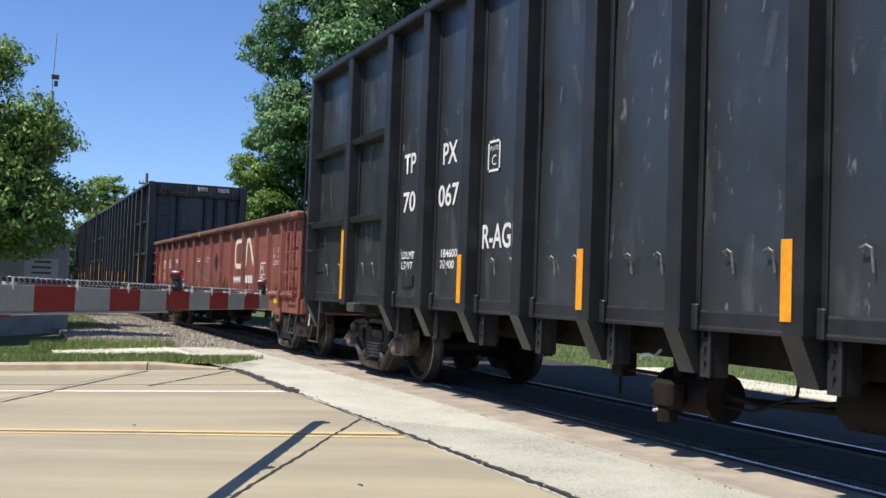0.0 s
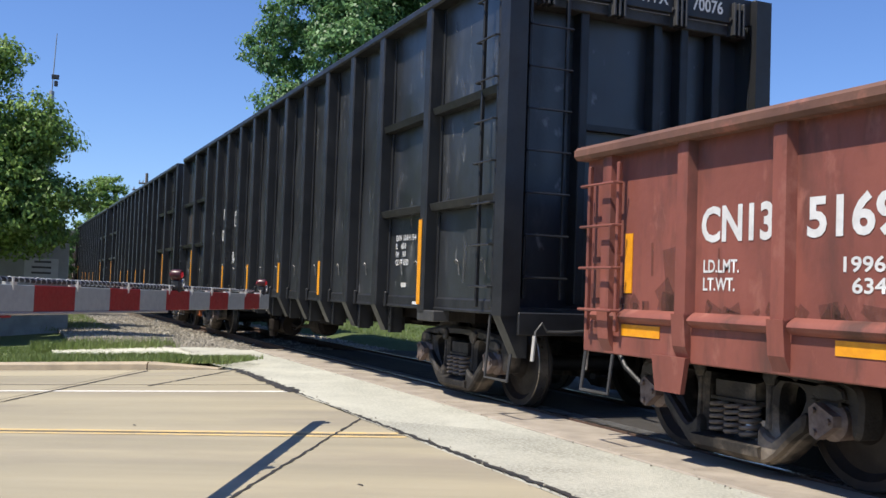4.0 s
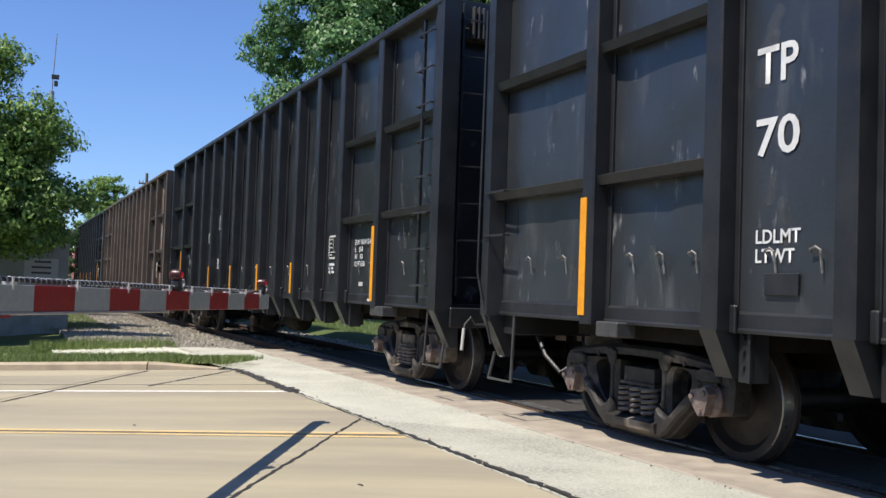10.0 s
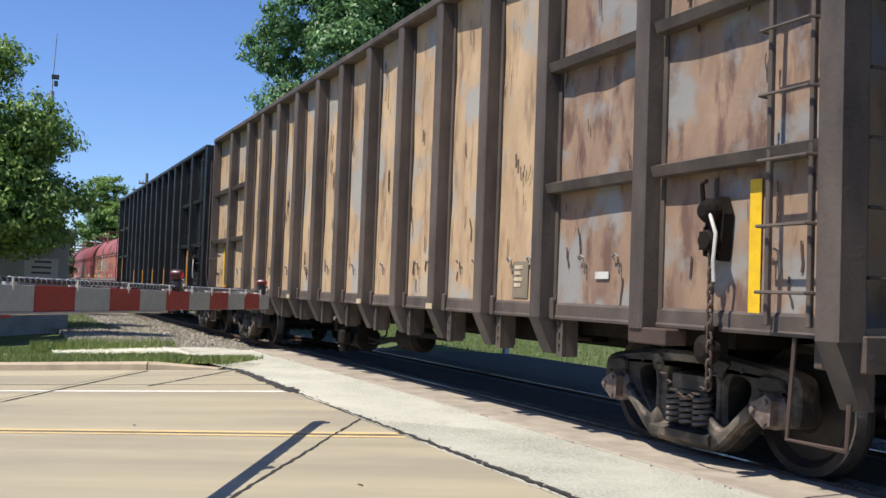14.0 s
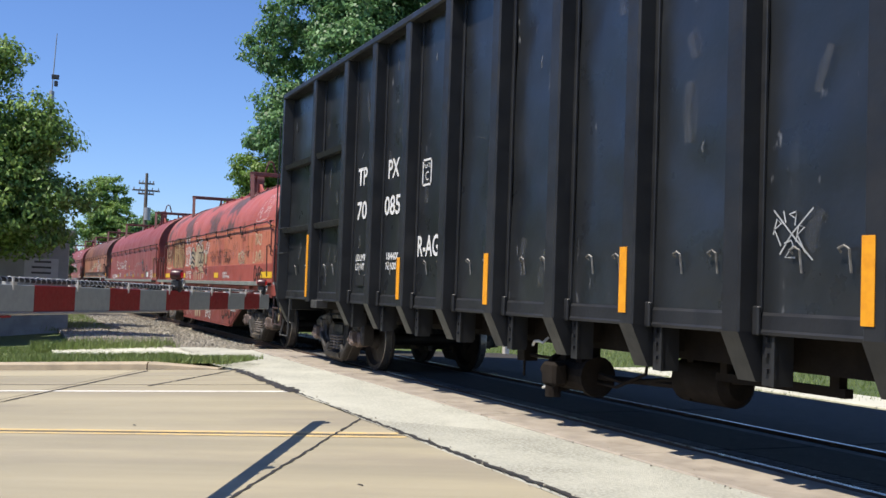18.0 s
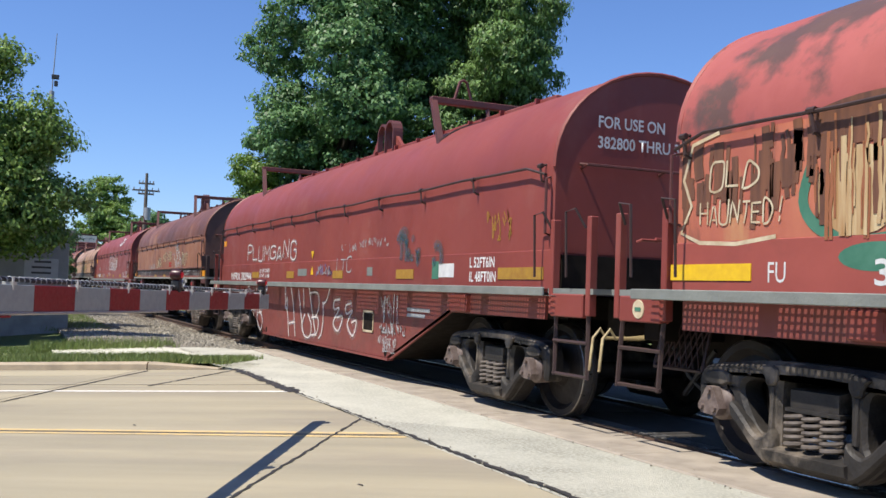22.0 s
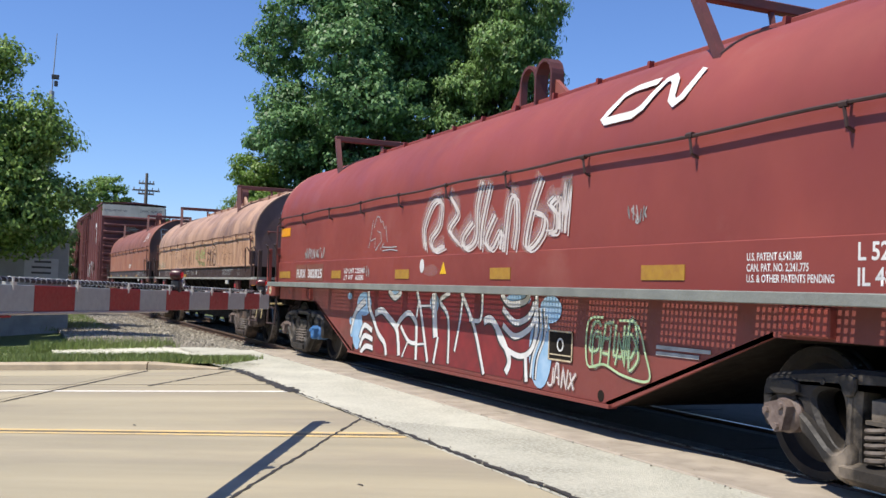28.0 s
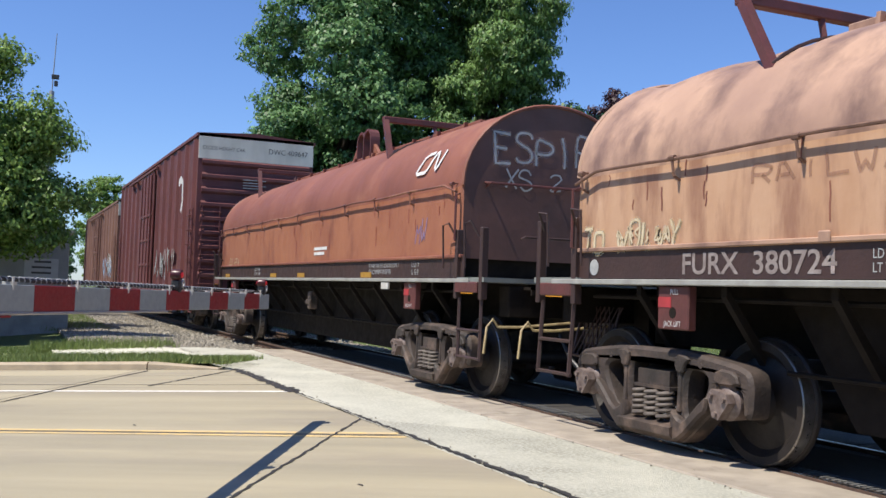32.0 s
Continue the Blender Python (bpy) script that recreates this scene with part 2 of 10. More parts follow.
FADED_INK = surf("faded_stencil_paint", (0.33, 0.29, 0.27), (0.20, 0.16, 0.15), scale=16, rough=0.8, bump=0, contrast=(0.3, 0.7))
TAN_ROD = surf("tan_brown_rod", (0.20, 0.11, 0.075), (0.13, 0.07, 0.05), scale=8, rough=0.8)
CHALK = surf("chalk_line", (0.45, 0.46, 0.46), (0.3, 0.31, 0.31), scale=9, rough=0.9, bump=0)
CREAM = surf("cream_spray_paint", (0.66, 0.57, 0.40), (0.44, 0.33, 0.20), scale=7, rough=0.7, bump=0)
GREY_SPRAY = surf("pale_grey_spray_paint", (0.50, 0.42, 0.29), (0.34, 0.26, 0.17), scale=5, rough=0.7, bump=0)
BLACK_FADED = surf("faded_black_spray", (0.045, 0.028, 0.026), (0.085, 0.045, 0.04), scale=5, rough=0.65, bump=0)
LENS_SPRAY = surf("red_spray_paint", (0.45, 0.03, 0.03), (0.36, 0.03, 0.03), scale=5, rough=0.7, bump=0)
GRIME = surf("brown_grime", (0.055, 0.030, 0.022), (0.09, 0.045, 0.034), scale=5, rough=0.8, bump=0)
GRIME.node_tree.nodes["Principled BSDF"].inputs["Alpha"].default_value = 0.30
RUST_RUN = surf("brown_rust_run", (0.20, 0.082, 0.042), (0.105, 0.046, 0.030), scale=4, rough=0.7, stretch=(3, 1, 0.3), bump=0)
RUN_CREAM = surf("rust_stained_cream", (0.60, 0.47, 0.27), (0.40, 0.22, 0.09), scale=5, rough=0.7, stretch=(3, 1, 0.25), bump=0)
COIL_DARK = surf("dark_red_bracket", (0.13, 0.038, 0.034), (0.085, 0.03, 0.027), scale=3, rough=0.6, bscale=30)
SILL_PALE = surf("pale_sill_edge", (0.36, 0.36, 0.33), (0.26, 0.255, 0.235), scale=5, rough=0.6, bscale=30)
BLACK_SPRAY = surf("black_spray_paint", (0.02, 0.02, 0.022), (0.05, 0.045, 0.045), scale=5, rough=0.6, bump=0)
TEAL_SPRAY = surf("teal_spray_paint", (0.04, 0.16, 0.10), (0.07, 0.21, 0.14), scale=5, rough=0.7, bump=0)
BLUE_SPRAY = surf("pale_blue_spray_paint", (0.36, 0.52, 0.68), (0.22, 0.4, 0.6), scale=5, rough=0.7, bump=0)
WINE_SPRAY = surf("wine_red_spray_paint", (0.15, 0.018, 0.022), (0.22, 0.022, 0.025), scale=4, rough=0.6, bump=0)
PURPLE_SPRAY = surf("purple_spray_paint", (0.16, 0.10, 0.22), (0.3, 0.22, 0.34), scale=5, rough=0.7, bump=0)
SPRAY_HAZE = surf("white_spray_haze", (0.60, 0.52, 0.50), (0.45, 0.33, 0.31), scale=5, rough=0.8, bump=0)
SPRAY_HAZE.node_tree.nodes["Principled BSDF"].inputs["Alpha"].default_value = 0.17
TEAL_HAZE = surf("dark_teal_spray", (0.02, 0.09, 0.12), (0.05, 0.14, 0.16), scale=6, rough=0.7, bump=0)
TEAL_HAZE.node_tree.nodes["Principled BSDF"].inputs["Alpha"].default_value = 0.34
SPRAY_LINE = surf("thin_white_spray", (0.74, 0.70, 0.67), (0.58, 0.50, 0.48), scale=6, rough=0.8, bump=0)
SPRAY_LINE.node_tree.nodes["Principled BSDF"].inputs["Alpha"].default_value = 0.85
GREEN_MIST = surf("pale_green_spray_mist", (0.50, 0.60, 0.42), (0.40, 0.48, 0.32), scale=5, rough=0.8, bump=0)
GREEN_MIST.node_tree.nodes["Principled BSDF"].inputs["Alpha"].default_value = 0.16
CREAM_MIST = surf("cream_spray_mist", (0.70, 0.62, 0.42), (0.60, 0.50, 0.32), scale=5, rough=0.8, bump=0)
CREAM_MIST.node_tree.nodes["Principled BSDF"].inputs["Alpha"].default_value = 0.16
GREEN_SPRAY = surf("pale_green_spray_paint", (0.45, 0.6, 0.35), (0.3, 0.45, 0.25), scale=5, rough=0.7, bump=0)
PALE_GREEN = surf("washed_green_spray", (0.40, 0.44, 0.15), (0.20, 0.27, 0.14), scale=5, rough=0.7, bump=0)
YELLOW_STRIP = surf("amber_reflector", (0.85, 0.36, 0.012), (0.72, 0.28, 0.01), scale=12, rough=0.45, bump=0.05)
YELLOW_BRIGHT = surf("yellow_reflector", (0.85, 0.55, 0.02), (0.75, 0.45, 0.02), scale=12, rough=0.45, bump=0.05)
YELLOW_FADED = surf("faded_yellow_reflector", (0.42, 0.24, 0.03), (0.34, 0.17, 0.03), scale=12, rough=0.6, bump=0.05)
WHITE_PAINT_STEEL = surf("white_enamel", (0.62, 0.61, 0.57), (0.5, 0.48, 0.44), scale=9, rough=0.5)
HOSE_YELLOW = surf("yellow_painted_rod", (0.50, 0.40, 0.20), (0.28, 0.20, 0.10), scale=9, rough=0.6)
BOX_RED = surf("boxcar_maroon", (0.165, 0.050, 0.047), (0.11, 0.036, 0.036), scale=1.5, rough=0.65, stretch=(1, 1, 0.4), bscale=20,
               spots=(0.16, 0.075, 0.065), spot_scale=1.3, spot_range=(0.56, 0.75), spot_stretch=(1, 1, 0.4))
BOX_WHITE = surf("dirty_white_panel", (0.72, 0.70, 0.61), (0.58, 0.56, 0.48), scale=2, rough=0.7, stretch=(1, 1, 0.4))
BOX_FAR = surf("pale_rust_boxcar", (0.23, 0.12, 0.085), (0.15, 0.07, 0.055), scale=1.5, rough=0.7, stretch=(1, 1, 0.4))
CONCRETE = surf("road_concrete", (0.400, 0.348, 0.236), (0.296, 0.262, 0.184), scale=0.6, rough=0.85, bump=0.3, bscale=140, contrast=(0.38, 0.62), stretch=(0.10, 1.6, 1), turn=-0.934,
                spots=(0.255, 0.222, 0.170), spot_scale=1.1, spot_range=(0.48, 0.78), spot_stretch=(0.35, 1.2, 1), detail=9)
KERB = surf("kerb_concrete", (0.45, 0.365, 0.255), (0.34, 0.28, 0.20), scale=3, rough=0.85, bump=0.3, bscale=90)
WALK_CONC = surf("sidewalk_concrete", (0.60, 0.585, 0.48), (0.52, 0.505, 0.41), scale=2, rough=0.85, bump=0.25, bscale=90)
PALE_ASPHALT = surf("pale_worn_asphalt", (0.52, 0.51, 0.425), (0.27, 0.263, 0.215), scale=38, rough=0.9, bump=0.6, bscale=90, contrast=(0.3, 0.6),
                    spots=(0.53, 0.52, 0.43), spot_scale=1.1, spot_range=(0.38, 0.75), detail=10)
APRON = surf("pale_apron_concrete", (0.545, 0.533, 0.442), (0.335, 0.327, 0.267), scale=34, rough=0.9, bump=0.4, bscale=90, contrast=(0.3, 0.6),
             spots=(0.55, 0.538, 0.445), spot_scale=1.1, spot_range=(0.38, 0.75), detail=10)
TAN_PANEL = surf("tan_crossing_concrete", (0.40, 0.345, 0.275), (0.29, 0.25, 0.20), scale=3, rough=0.85, bump=0.35, bscale=70,
                 spots=(0.20, 0.165, 0.13), spot_scale=2.2, spot_range=(0.58, 0.74), spots2=(0.10, 0.085, 0.07), spot2_scale=1.1, spot2_range=(0.66, 0.78), spot2_stretch=(0.4, 2.0, 1))
DARK_ASPHALT = surf("dark_asphalt", (0.050, 0.044, 0.037), (0.034, 0.030, 0.026), scale=9, rough=0.9, bump=0.5, bscale=110)
RUBBER = surf("worn_rubber_panel", (0.17, 0.165, 0.155), (0.09, 0.088, 0.085), scale=8, rough=0.8, bscale=50)
TAR = surf("tar_seal", (0.022, 0.021, 0.020), (0.042, 0.038, 0.034), scale=10, rough=0.7, bump=0.3, bscale=80)
ROAD_YELLOW = surf("worn_yellow_road_paint", (0.66, 0.47, 0.19), (0.48, 0.38, 0.23), scale=9, rough=0.8, bump=0.1, bscale=90)
ROAD_WHITE = surf("worn_white_road_paint", (0.80, 0.77, 0.70), (0.66, 0.62, 0.55), scale=7, rough=0.8, bump=0.1, bscale=90)
RAIL_TOP = surf("polished_rail_head", (0.42, 0.40, 0.38), (0.28, 0.26, 0.24), scale=15, rough=0.30, metal=1.0, bump=0.03)
RAIL_RUST = surf("rusty_rail_web", (0.13, 0.075, 0.05), (0.08, 0.05, 0.036), scale=9, rough=0.85)
TIE = surf("weathered_timber_tie", (0.16, 0.125, 0.095), (0.10, 0.08, 0.062), scale=5, rough=0.9, stretch=(8, 0.6, 1), bscale=30)
BALLAST_BED = surf("ballast_bed", (0.27, 0.24, 0.19), (0.15, 0.132, 0.105), scale=14, rough=0.95, bump=0.9, bscale=40, contrast=(0.35, 0.6))
STONE = surf("ballast_stone", (0.37, 0.335, 0.268), (0.21, 0.19, 0.15), scale=6, rough=0.9, bump=0.2, rnd=0.45)
SOIL = surf("lawn_soil", (0.085, 0.115, 0.03), (0.06, 0.09, 0.024), scale=3, rough=0.95, bump=0.8, bscale=40, spots=(0.15, 0.14, 0.07), spot_scale=1.0, spot_range=(0.6, 0.8))
GRASS = leaf_mat("grass_blade", (0.165, 0.235, 0.062), (0.245, 0.30, 0.105))
LEAF_MAPLE = leaf_mat("bright_maple_leaf", (0.150, 0.262, 0.056), (0.245, 0.365, 0.092), 0.5)
LEAF_DARK = leaf_mat("deep_green_leaf", (0.100, 0.208, 0.076), (0.165, 0.300, 0.115), 0.55)
LEAF_CYPRESS = leaf_mat("feathery_green_leaf", (0.140, 0.248, 0.078), (0.215, 0.340, 0.115), 0.55)
LEAF_LIGHT = leaf_mat("yellow_green_leaf", (0.13, 0.23, 0.035), (0.18, 0.29, 0.05))
LEAF_PURPLE = leaf_mat("dark_purple_leaf", (0.045, 0.020, 0.030), (0.07, 0.030, 0.042))
BARK = surf("rough_bark", (0.085, 0.065, 0.05), (0.05, 0.04, 0.032), scale=6, rough=0.95, stretch=(1, 1, 0.25), bump=0.8, bscale=25)
POLE_WOOD = surf("grey_pole_wood", (0.20, 0.165, 0.13), (0.13, 0.11, 0.09), scale=4, rough=0.9, stretch=(4, 4, 0.3))
MAST_STEEL = surf("galvanised_mast", (0.42, 0.43, 0.44), (0.34, 0.35, 0.36), scale=4, rough=0.5, metal=0.4)
ARM_RED = surf("retroreflective_red", (0.27, 0.013, 0.018), (0.22, 0.011, 0.015), scale=20, rough=0.45, bump=0.05, bscale=120)
ARM_WHITE = surf("retroreflective_grey_white", (0.31, 0.345, 0.355), (0.27, 0.30, 0.31), scale=20, rough=0.45, bump=0.05, bscale=120)
ARM_ALU = surf("arm_aluminium", (0.46, 0.45, 0.44), (0.38, 0.37, 0.36), scale=12, rough=0.45, metal=0.5)
CABLE = surf("black_cable", (0.015, 0.015, 0.016), (0.03, 0.03, 0.03), scale=12, rough=0.5)
WRAP = surf("white_spiral_wrap", (0.42, 0.43, 0.44), (0.34, 0.35, 0.36), scale=12, rough=0.5)
LAMP_BODY = surf("dark_red_lamp_housing", (0.075, 0.010, 0.012), (0.045, 0.010, 0.011), scale=12, rough=0.35, bump=0.03)
LENS_RED = glow("lit_red_lens", (0.5, 0.012, 0.02), 0.22)
HUT_GREY = surf("grey_aluminium_hut", (0.34, 0.35, 0.34), (0.28, 0.29, 0.285), scale=2, rough=0.5, metal=0.1)
HUT_BASE = surf("hut_concrete_base", (0.36, 0.36, 0.34), (0.27, 0.27, 0.255), scale=3, rough=0.85)
SIGN_WHITE = surf("pale_sign", (0.55, 0.56, 0.56), (0.5, 0.5, 0.5), scale=5, rough=0.6)
SIGN_INK = surf("sign_ink", (0.06, 0.06, 0.065), (0.09, 0.09, 0.09), scale=5, rough=0.7, bump=0)


# ---- mesh helpers ----

class G:
    """Gathers vertices and faces of one mesh."""

    def __init__(self):
        self.v, self.f, self.mi, self.cur = [], [], [], 0

    def add(self, vs, fs):
        n = len(self.v)
        self.v += [tuple(p) for p in vs]
        self.f += [tuple(i + n for i in q) for q in fs]
        self.mi += [self.cur] * len(fs)
        return self

    def box(self, x0, x1, y0, y1, z0, z1, c=0.0):
        x0, x1, y0, y1, z0, z1 = min(x0, x1), max(x0, x1), min(y0, y1), max(y0, y1), min(z0, z1), max(z0, z1)
        if not c:
            vs = [(x, y, z) for x in (x0, x1) for y in (y0, y1) for z in (z0, z1)]
            return self.add(vs, [(0, 1, 3, 2), (4, 6, 7, 5), (0, 4, 5, 1), (2, 3, 7, 6), (0, 2, 6, 4), (1, 5, 7, 3)])
        c = min(c, (x1 - x0) * 0.45, (y1 - y0) * 0.45, (z1 - z0) * 0.45)
        vs, ids = [], {}
        for i, x in enumerate((x0, x1)):
            for j, y in enumerate((y0, y1)):
                for k, z in enumerate((z0, z1)):
                    sx, sy, sz = (c, -c)[i], (c, -c)[j], (c, -c)[k]
                    for a, p in enumerate(((x, y + sy, z + sz), (x + sx, y, z + sz), (x + sx, y + sy, z))):
                        ids[i, j, k, a] = len(vs)
                        vs.append(p)
        fs = []
        for i in (0, 1):
            q = [ids[i, 0, 0, 0], ids[i, 0, 1, 0], ids[i, 1, 1, 0], ids[i, 1, 0, 0]]
            fs.append(q if i == 0 else q[::-1])
            q = [ids[0, i, 0, 1], ids[1, i, 0, 1], ids[1, i, 1, 1], ids[0, i, 1, 1]]
            fs.append(q if i == 0 else q[::-1])
            q = [ids[0, 0, i, 2], ids[0, 1, i, 2], ids[1, 1, i, 2], ids[1, 0, i, 2]]
            fs.append(q if i == 0 else q[::-1])
            for j in (0, 1):
                fs.append([ids[0, i, j, 1], ids[1, i, j, 1], ids[1, i, j, 2], ids[0, i, j, 2]])
                fs.append([ids[i, 0, j, 0], ids[i, 1, j, 0], ids[i, 1, j, 2], ids[i, 0, j, 2]])
                fs.append([ids[i, j, 0, 0], ids[i, j, 1, 0], ids[i, j, 1, 1], ids[i, j, 0, 1]])
                for k in (0, 1):
                    fs.append([ids[i, j, k, a] for a in (0, 1, 2)])
        return self.add(vs, fs)

    def prism(self, poly, axis, a, b):
        """A flat outline (two coordinates, in x y z order without the axis) drawn out along an axis."""
        n = len(poly)
        put = {"x": lambda p, t: (t, p[0], p[1]), "y": lambda p, t: (p[0], t, p[1]), "z": lambda p, t: (p[0], p[1], t)}[axis]
        vs = [put(p, a) for p in poly] + [put(p, b) for p in poly]
        fs = [tuple(range(n)), tuple(range(2 * n - 1, n - 1, -1))]
        fs += [(i, i + n, (i + 1) % n + n, (i + 1) % n) for i in range(n)]
        return self.add(vs, fs)

    def tube(self, path, r, n=6, closed=False):
        pts = [Vector(p) for p in path]
        m = len(pts)
        rings = []
        up = None
        for i, p in enumerate(pts):
            a = pts[i - 1] if (i or closed) else p
            b = pts[(i + 1) % m] if (i < m - 1 or closed) else p
            d = (b - a).normalized()
            if up is None:
                up = d.orthogonal().normalized()
            up = (up - d * up.dot(d))
            up = up.normalized() if up.length > 1e-6 else d.orthogonal().normalized()
            w = d.cross(up)
            rr = r[i] if isinstance(r, (list, tuple)) else r
            rings.append([p + (up * math.cos(2 * math.pi * k / n) + w * math.sin(2 * math.pi * k / n)) * rr for k in range(n)])
        vs = [q for ring in rings for q in ring]
        fs = []
        for i in range(m if closed else m - 1):
            j = (i + 1) % m
            fs += [(i * n + k, i * n + (k + 1) % n, j * n + (k + 1) % n, j * n + k) for k in range(n)]
        if not closed:
            fs += [tuple(range(n - 1, -1, -1)), tuple((m - 1) * n + k for k in range(n))]
        return self.add(vs, fs)

    def lathe(self, prof, n=32, c=(0, 0, 0)):
        """Profile of (radius, y) turned about the y axis."""
        vs = [(c[0] + r * math.cos(2 * math.pi * k / n), c[1] + y, c[2] + r * math.sin(2 * math.pi * k / n)) for r, y in prof for k in range(n)]
        fs = [(i * n + k, (i + 1) * n + k, (i + 1) * n + (k + 1) % n, i * n + (k + 1) % n) for i in range(len(prof) - 1) for k in range(n)]
        return self.add(vs, fs)

    def ribbon(self, pts, w, y, axis="y"):
        """A flat painted stroke along points (x, z) on the plane y."""
        pts = [Vector(p) for p in pts]
        vs = []
        for i, p in enumerate(pts):
            d = (pts[min(i + 1, len(pts) - 1)] - pts[max(i - 1, 0)])
            d = d.normalized() if d.length > 1e-6 else Vector((1, 0))
            nrm = Vector((-d.y, d.x)) * w / 2
            for q in (p + nrm, p - nrm):
                vs.append((q.x, y, q.y) if axis == "y" else (y, q.x, q.y))
        return self.add(vs, [(2 * i, 2 * i + 1, 2 * i + 3, 2 * i + 2) for i in range(len(pts) - 1)])

    def mesh(self, name, mats, smooth=False, fix=True):
        me = bpy.data.meshes.new(name)
        me.from_pydata(self.v, [], self.f)
        if fix:
            bm = bmesh.new()
            bm.from_mesh(me)
            bmesh.ops.recalc_face_normals(bm, faces=bm.faces)
            bm.to_mesh(me)
            bm.free()
        for m in (mats if isinstance(mats, (list, tuple)) else [mats]):
            me.materials.append(m)
        if any(self.mi):
            me.polygons.foreach_set("material_index", self.mi)
        if smooth:
            me.shade_smooth()
            me.set_sharp_from_angle(angle=radians(38))
        return me


def put(name, me, parent=None, at=(0, 0, 0), label=""):
    ob = new(name, me)
    ob.parent = parent
    ob.location = at
    return tagged(ob, label)


def part(name, g, mats, parent, label="", smooth=False, at=(0, 0, 0)):
    return put(name, g.mesh(name, mats, smooth), parent, at, label)


def thing(name, label, category, group="", kind="", at=(0, 0, 0)):
    ob = new(name)
    ob.location = at
    return tagged(ob, label, category, group, kind)


def letters(txt, size, m, parent, x, y, z, width=1.0, end=False, name="lettering", centre=False, spacing=1.0, bold=0.0, tilt=0.0, fit=0.0):
    """Painted words on the camera's side of a car (facing -y), or on its front end (facing +x)."""
    if "\n" in txt:
        lines = txt.split("\n")
        if fit:
            longest = max(lines, key=len)
            got = letters(longest, size, m, parent, x, y, z - size * lines.index(longest), 1.0, end, name, centre, spacing, bold, tilt, fit)
            width = got["fit_width"]
        else:
            longest, got = None, None
        for k, line in enumerate(lines):
            if line != longest:
                # leading blanks only shift the line
                got = letters(line.strip(), size, m, parent, x, y, z - size * k, width, end, name, centre, spacing, bold, tilt)
        return got
    cu = bpy.data.curves.new(name, "FONT")
    cu.body, cu.size, cu.space_character = txt, size, spacing
    cu.align_x = "CENTER" if centre else "LEFT"
    cu.resolution_u = 3
    cu.offset = bold * size
    tmp = bpy.data.objects.new(name, cu)
    me = bpy.data.meshes.new_from_object(tmp)
    bpy.data.objects.remove(tmp)
    bpy.data.curves.remove(cu)
    co = np.empty(len(me.vertices) * 3)
    me.vertices.foreach_get("co", co)
    co = co.reshape(-1, 3)
    flat = np.zeros_like(co)
    if fit:
        width = fit / max(co[:, 0].max() - co[:, 0].min(), 1e-4)
    if end:
        flat[:, 1], flat[:, 2] = co[:, 0] * width, co[:, 1]
    else:
        flat[:, 0], flat[:, 2] = co[:, 0] * width, co[:, 1]
    flat[:, 2] += tilt * (flat[:, 1] if end else flat[:, 0])
    me.vertices.foreach_set("co", flat.ravel())
    me.materials.clear()
    me.materials.append(m)
    me.update()
    ob = put(name, me, parent, (x, y, z))
    ob["fit_width"] = width
    return ob


def smooth_line(ctrl, n=6):
    """A smooth line through points."""
    pts = []
    for i in range(len(ctrl) - 1):
        p0, p1, p2, p3 = ctrl[max(i - 1, 0)], ctrl[i], ctrl[i + 1], ctrl[min(i + 2, len(ctrl) - 1)]
        for u in np.linspace(0, 1, n)[:-1]:
            pts.append(tuple(0.5 * (2 * p1[d] + (p2[d] - p0[d]) * u + (2 * p0[d] - 5 * p1[d] + 4 * p2[d] - p3[d]) * u * u
                                    + (3 * p1[d] - p0[d] - 3 * p2[d] + p3[d]) * u ** 3) for d in (0, 1)))
    return pts + [ctrl[-1]]


# ---- mill gondola ----


def scribble(parent, m, x, z, w, h, y, seed, letters_n=5, width=0.03, end=False, name="graffiti", label=""):
    """A row of illegible sprayed loops and strokes."""
    rnd = random.Random(seed)
    g = G()
    for k in range(letters_n):
        cx = x + w * (k + 0.5) / letters_n
        lw = w / letters_n * 0.62
        for s in range(rnd.choice((1, 2, 2))):
            ctrl = [(cx + rnd.uniform(-lw, lw) * 0.75, z + h * rnd.random()) for _ in range(rnd.choice((3, 4, 5)))]
            pts = []
            for i in range(len(ctrl) - 1):
                p0, p1, p2, p3 = ctrl[max(i - 1, 0)], ctrl[i], ctrl[i + 1], ctrl[min(i + 2, len(ctrl) - 1)]
                for u in np.linspace(0, 1, 7)[:-1]:
                    pts.append(tuple(0.5 * (2 * p1[d] + (p2[d] - p0[d]) * u + (2 * p0[d] - 5 * p1[d] + 4 * p2[d] - p3[d]) * u * u
                                            + (3 * p1[d] - p0[d] - 3 * p2[d] + p3[d]) * u ** 3) for d in (0, 1)))
            pts.append(ctrl[-1])
            g.ribbon(pts, width, y - 0.0002 * (k * 3 + s) if not end else y + 0.0002 * (k * 3 + s), "x" if end else "y")
    return tagged(part(name, g, m, parent, label), kind="stuff")


def bars(parent, x, y, z, w, rows, h, m=None):
    """Illegible lines of print as plain bars."""
    g = G()
    for k in range(rows):
        zz = z - k * h * 1.6
        g.box(x, x + w * (0.8 if k % 2 else 1.0), y - 0.002, y, zz, zz + h)
    return part("lettering", g, m or WHITE, parent)


# ---- rolling stock: common gear ----
CARS, WHEELSETS = [], []
AX = 0.915
WHEEL_R = 0.457


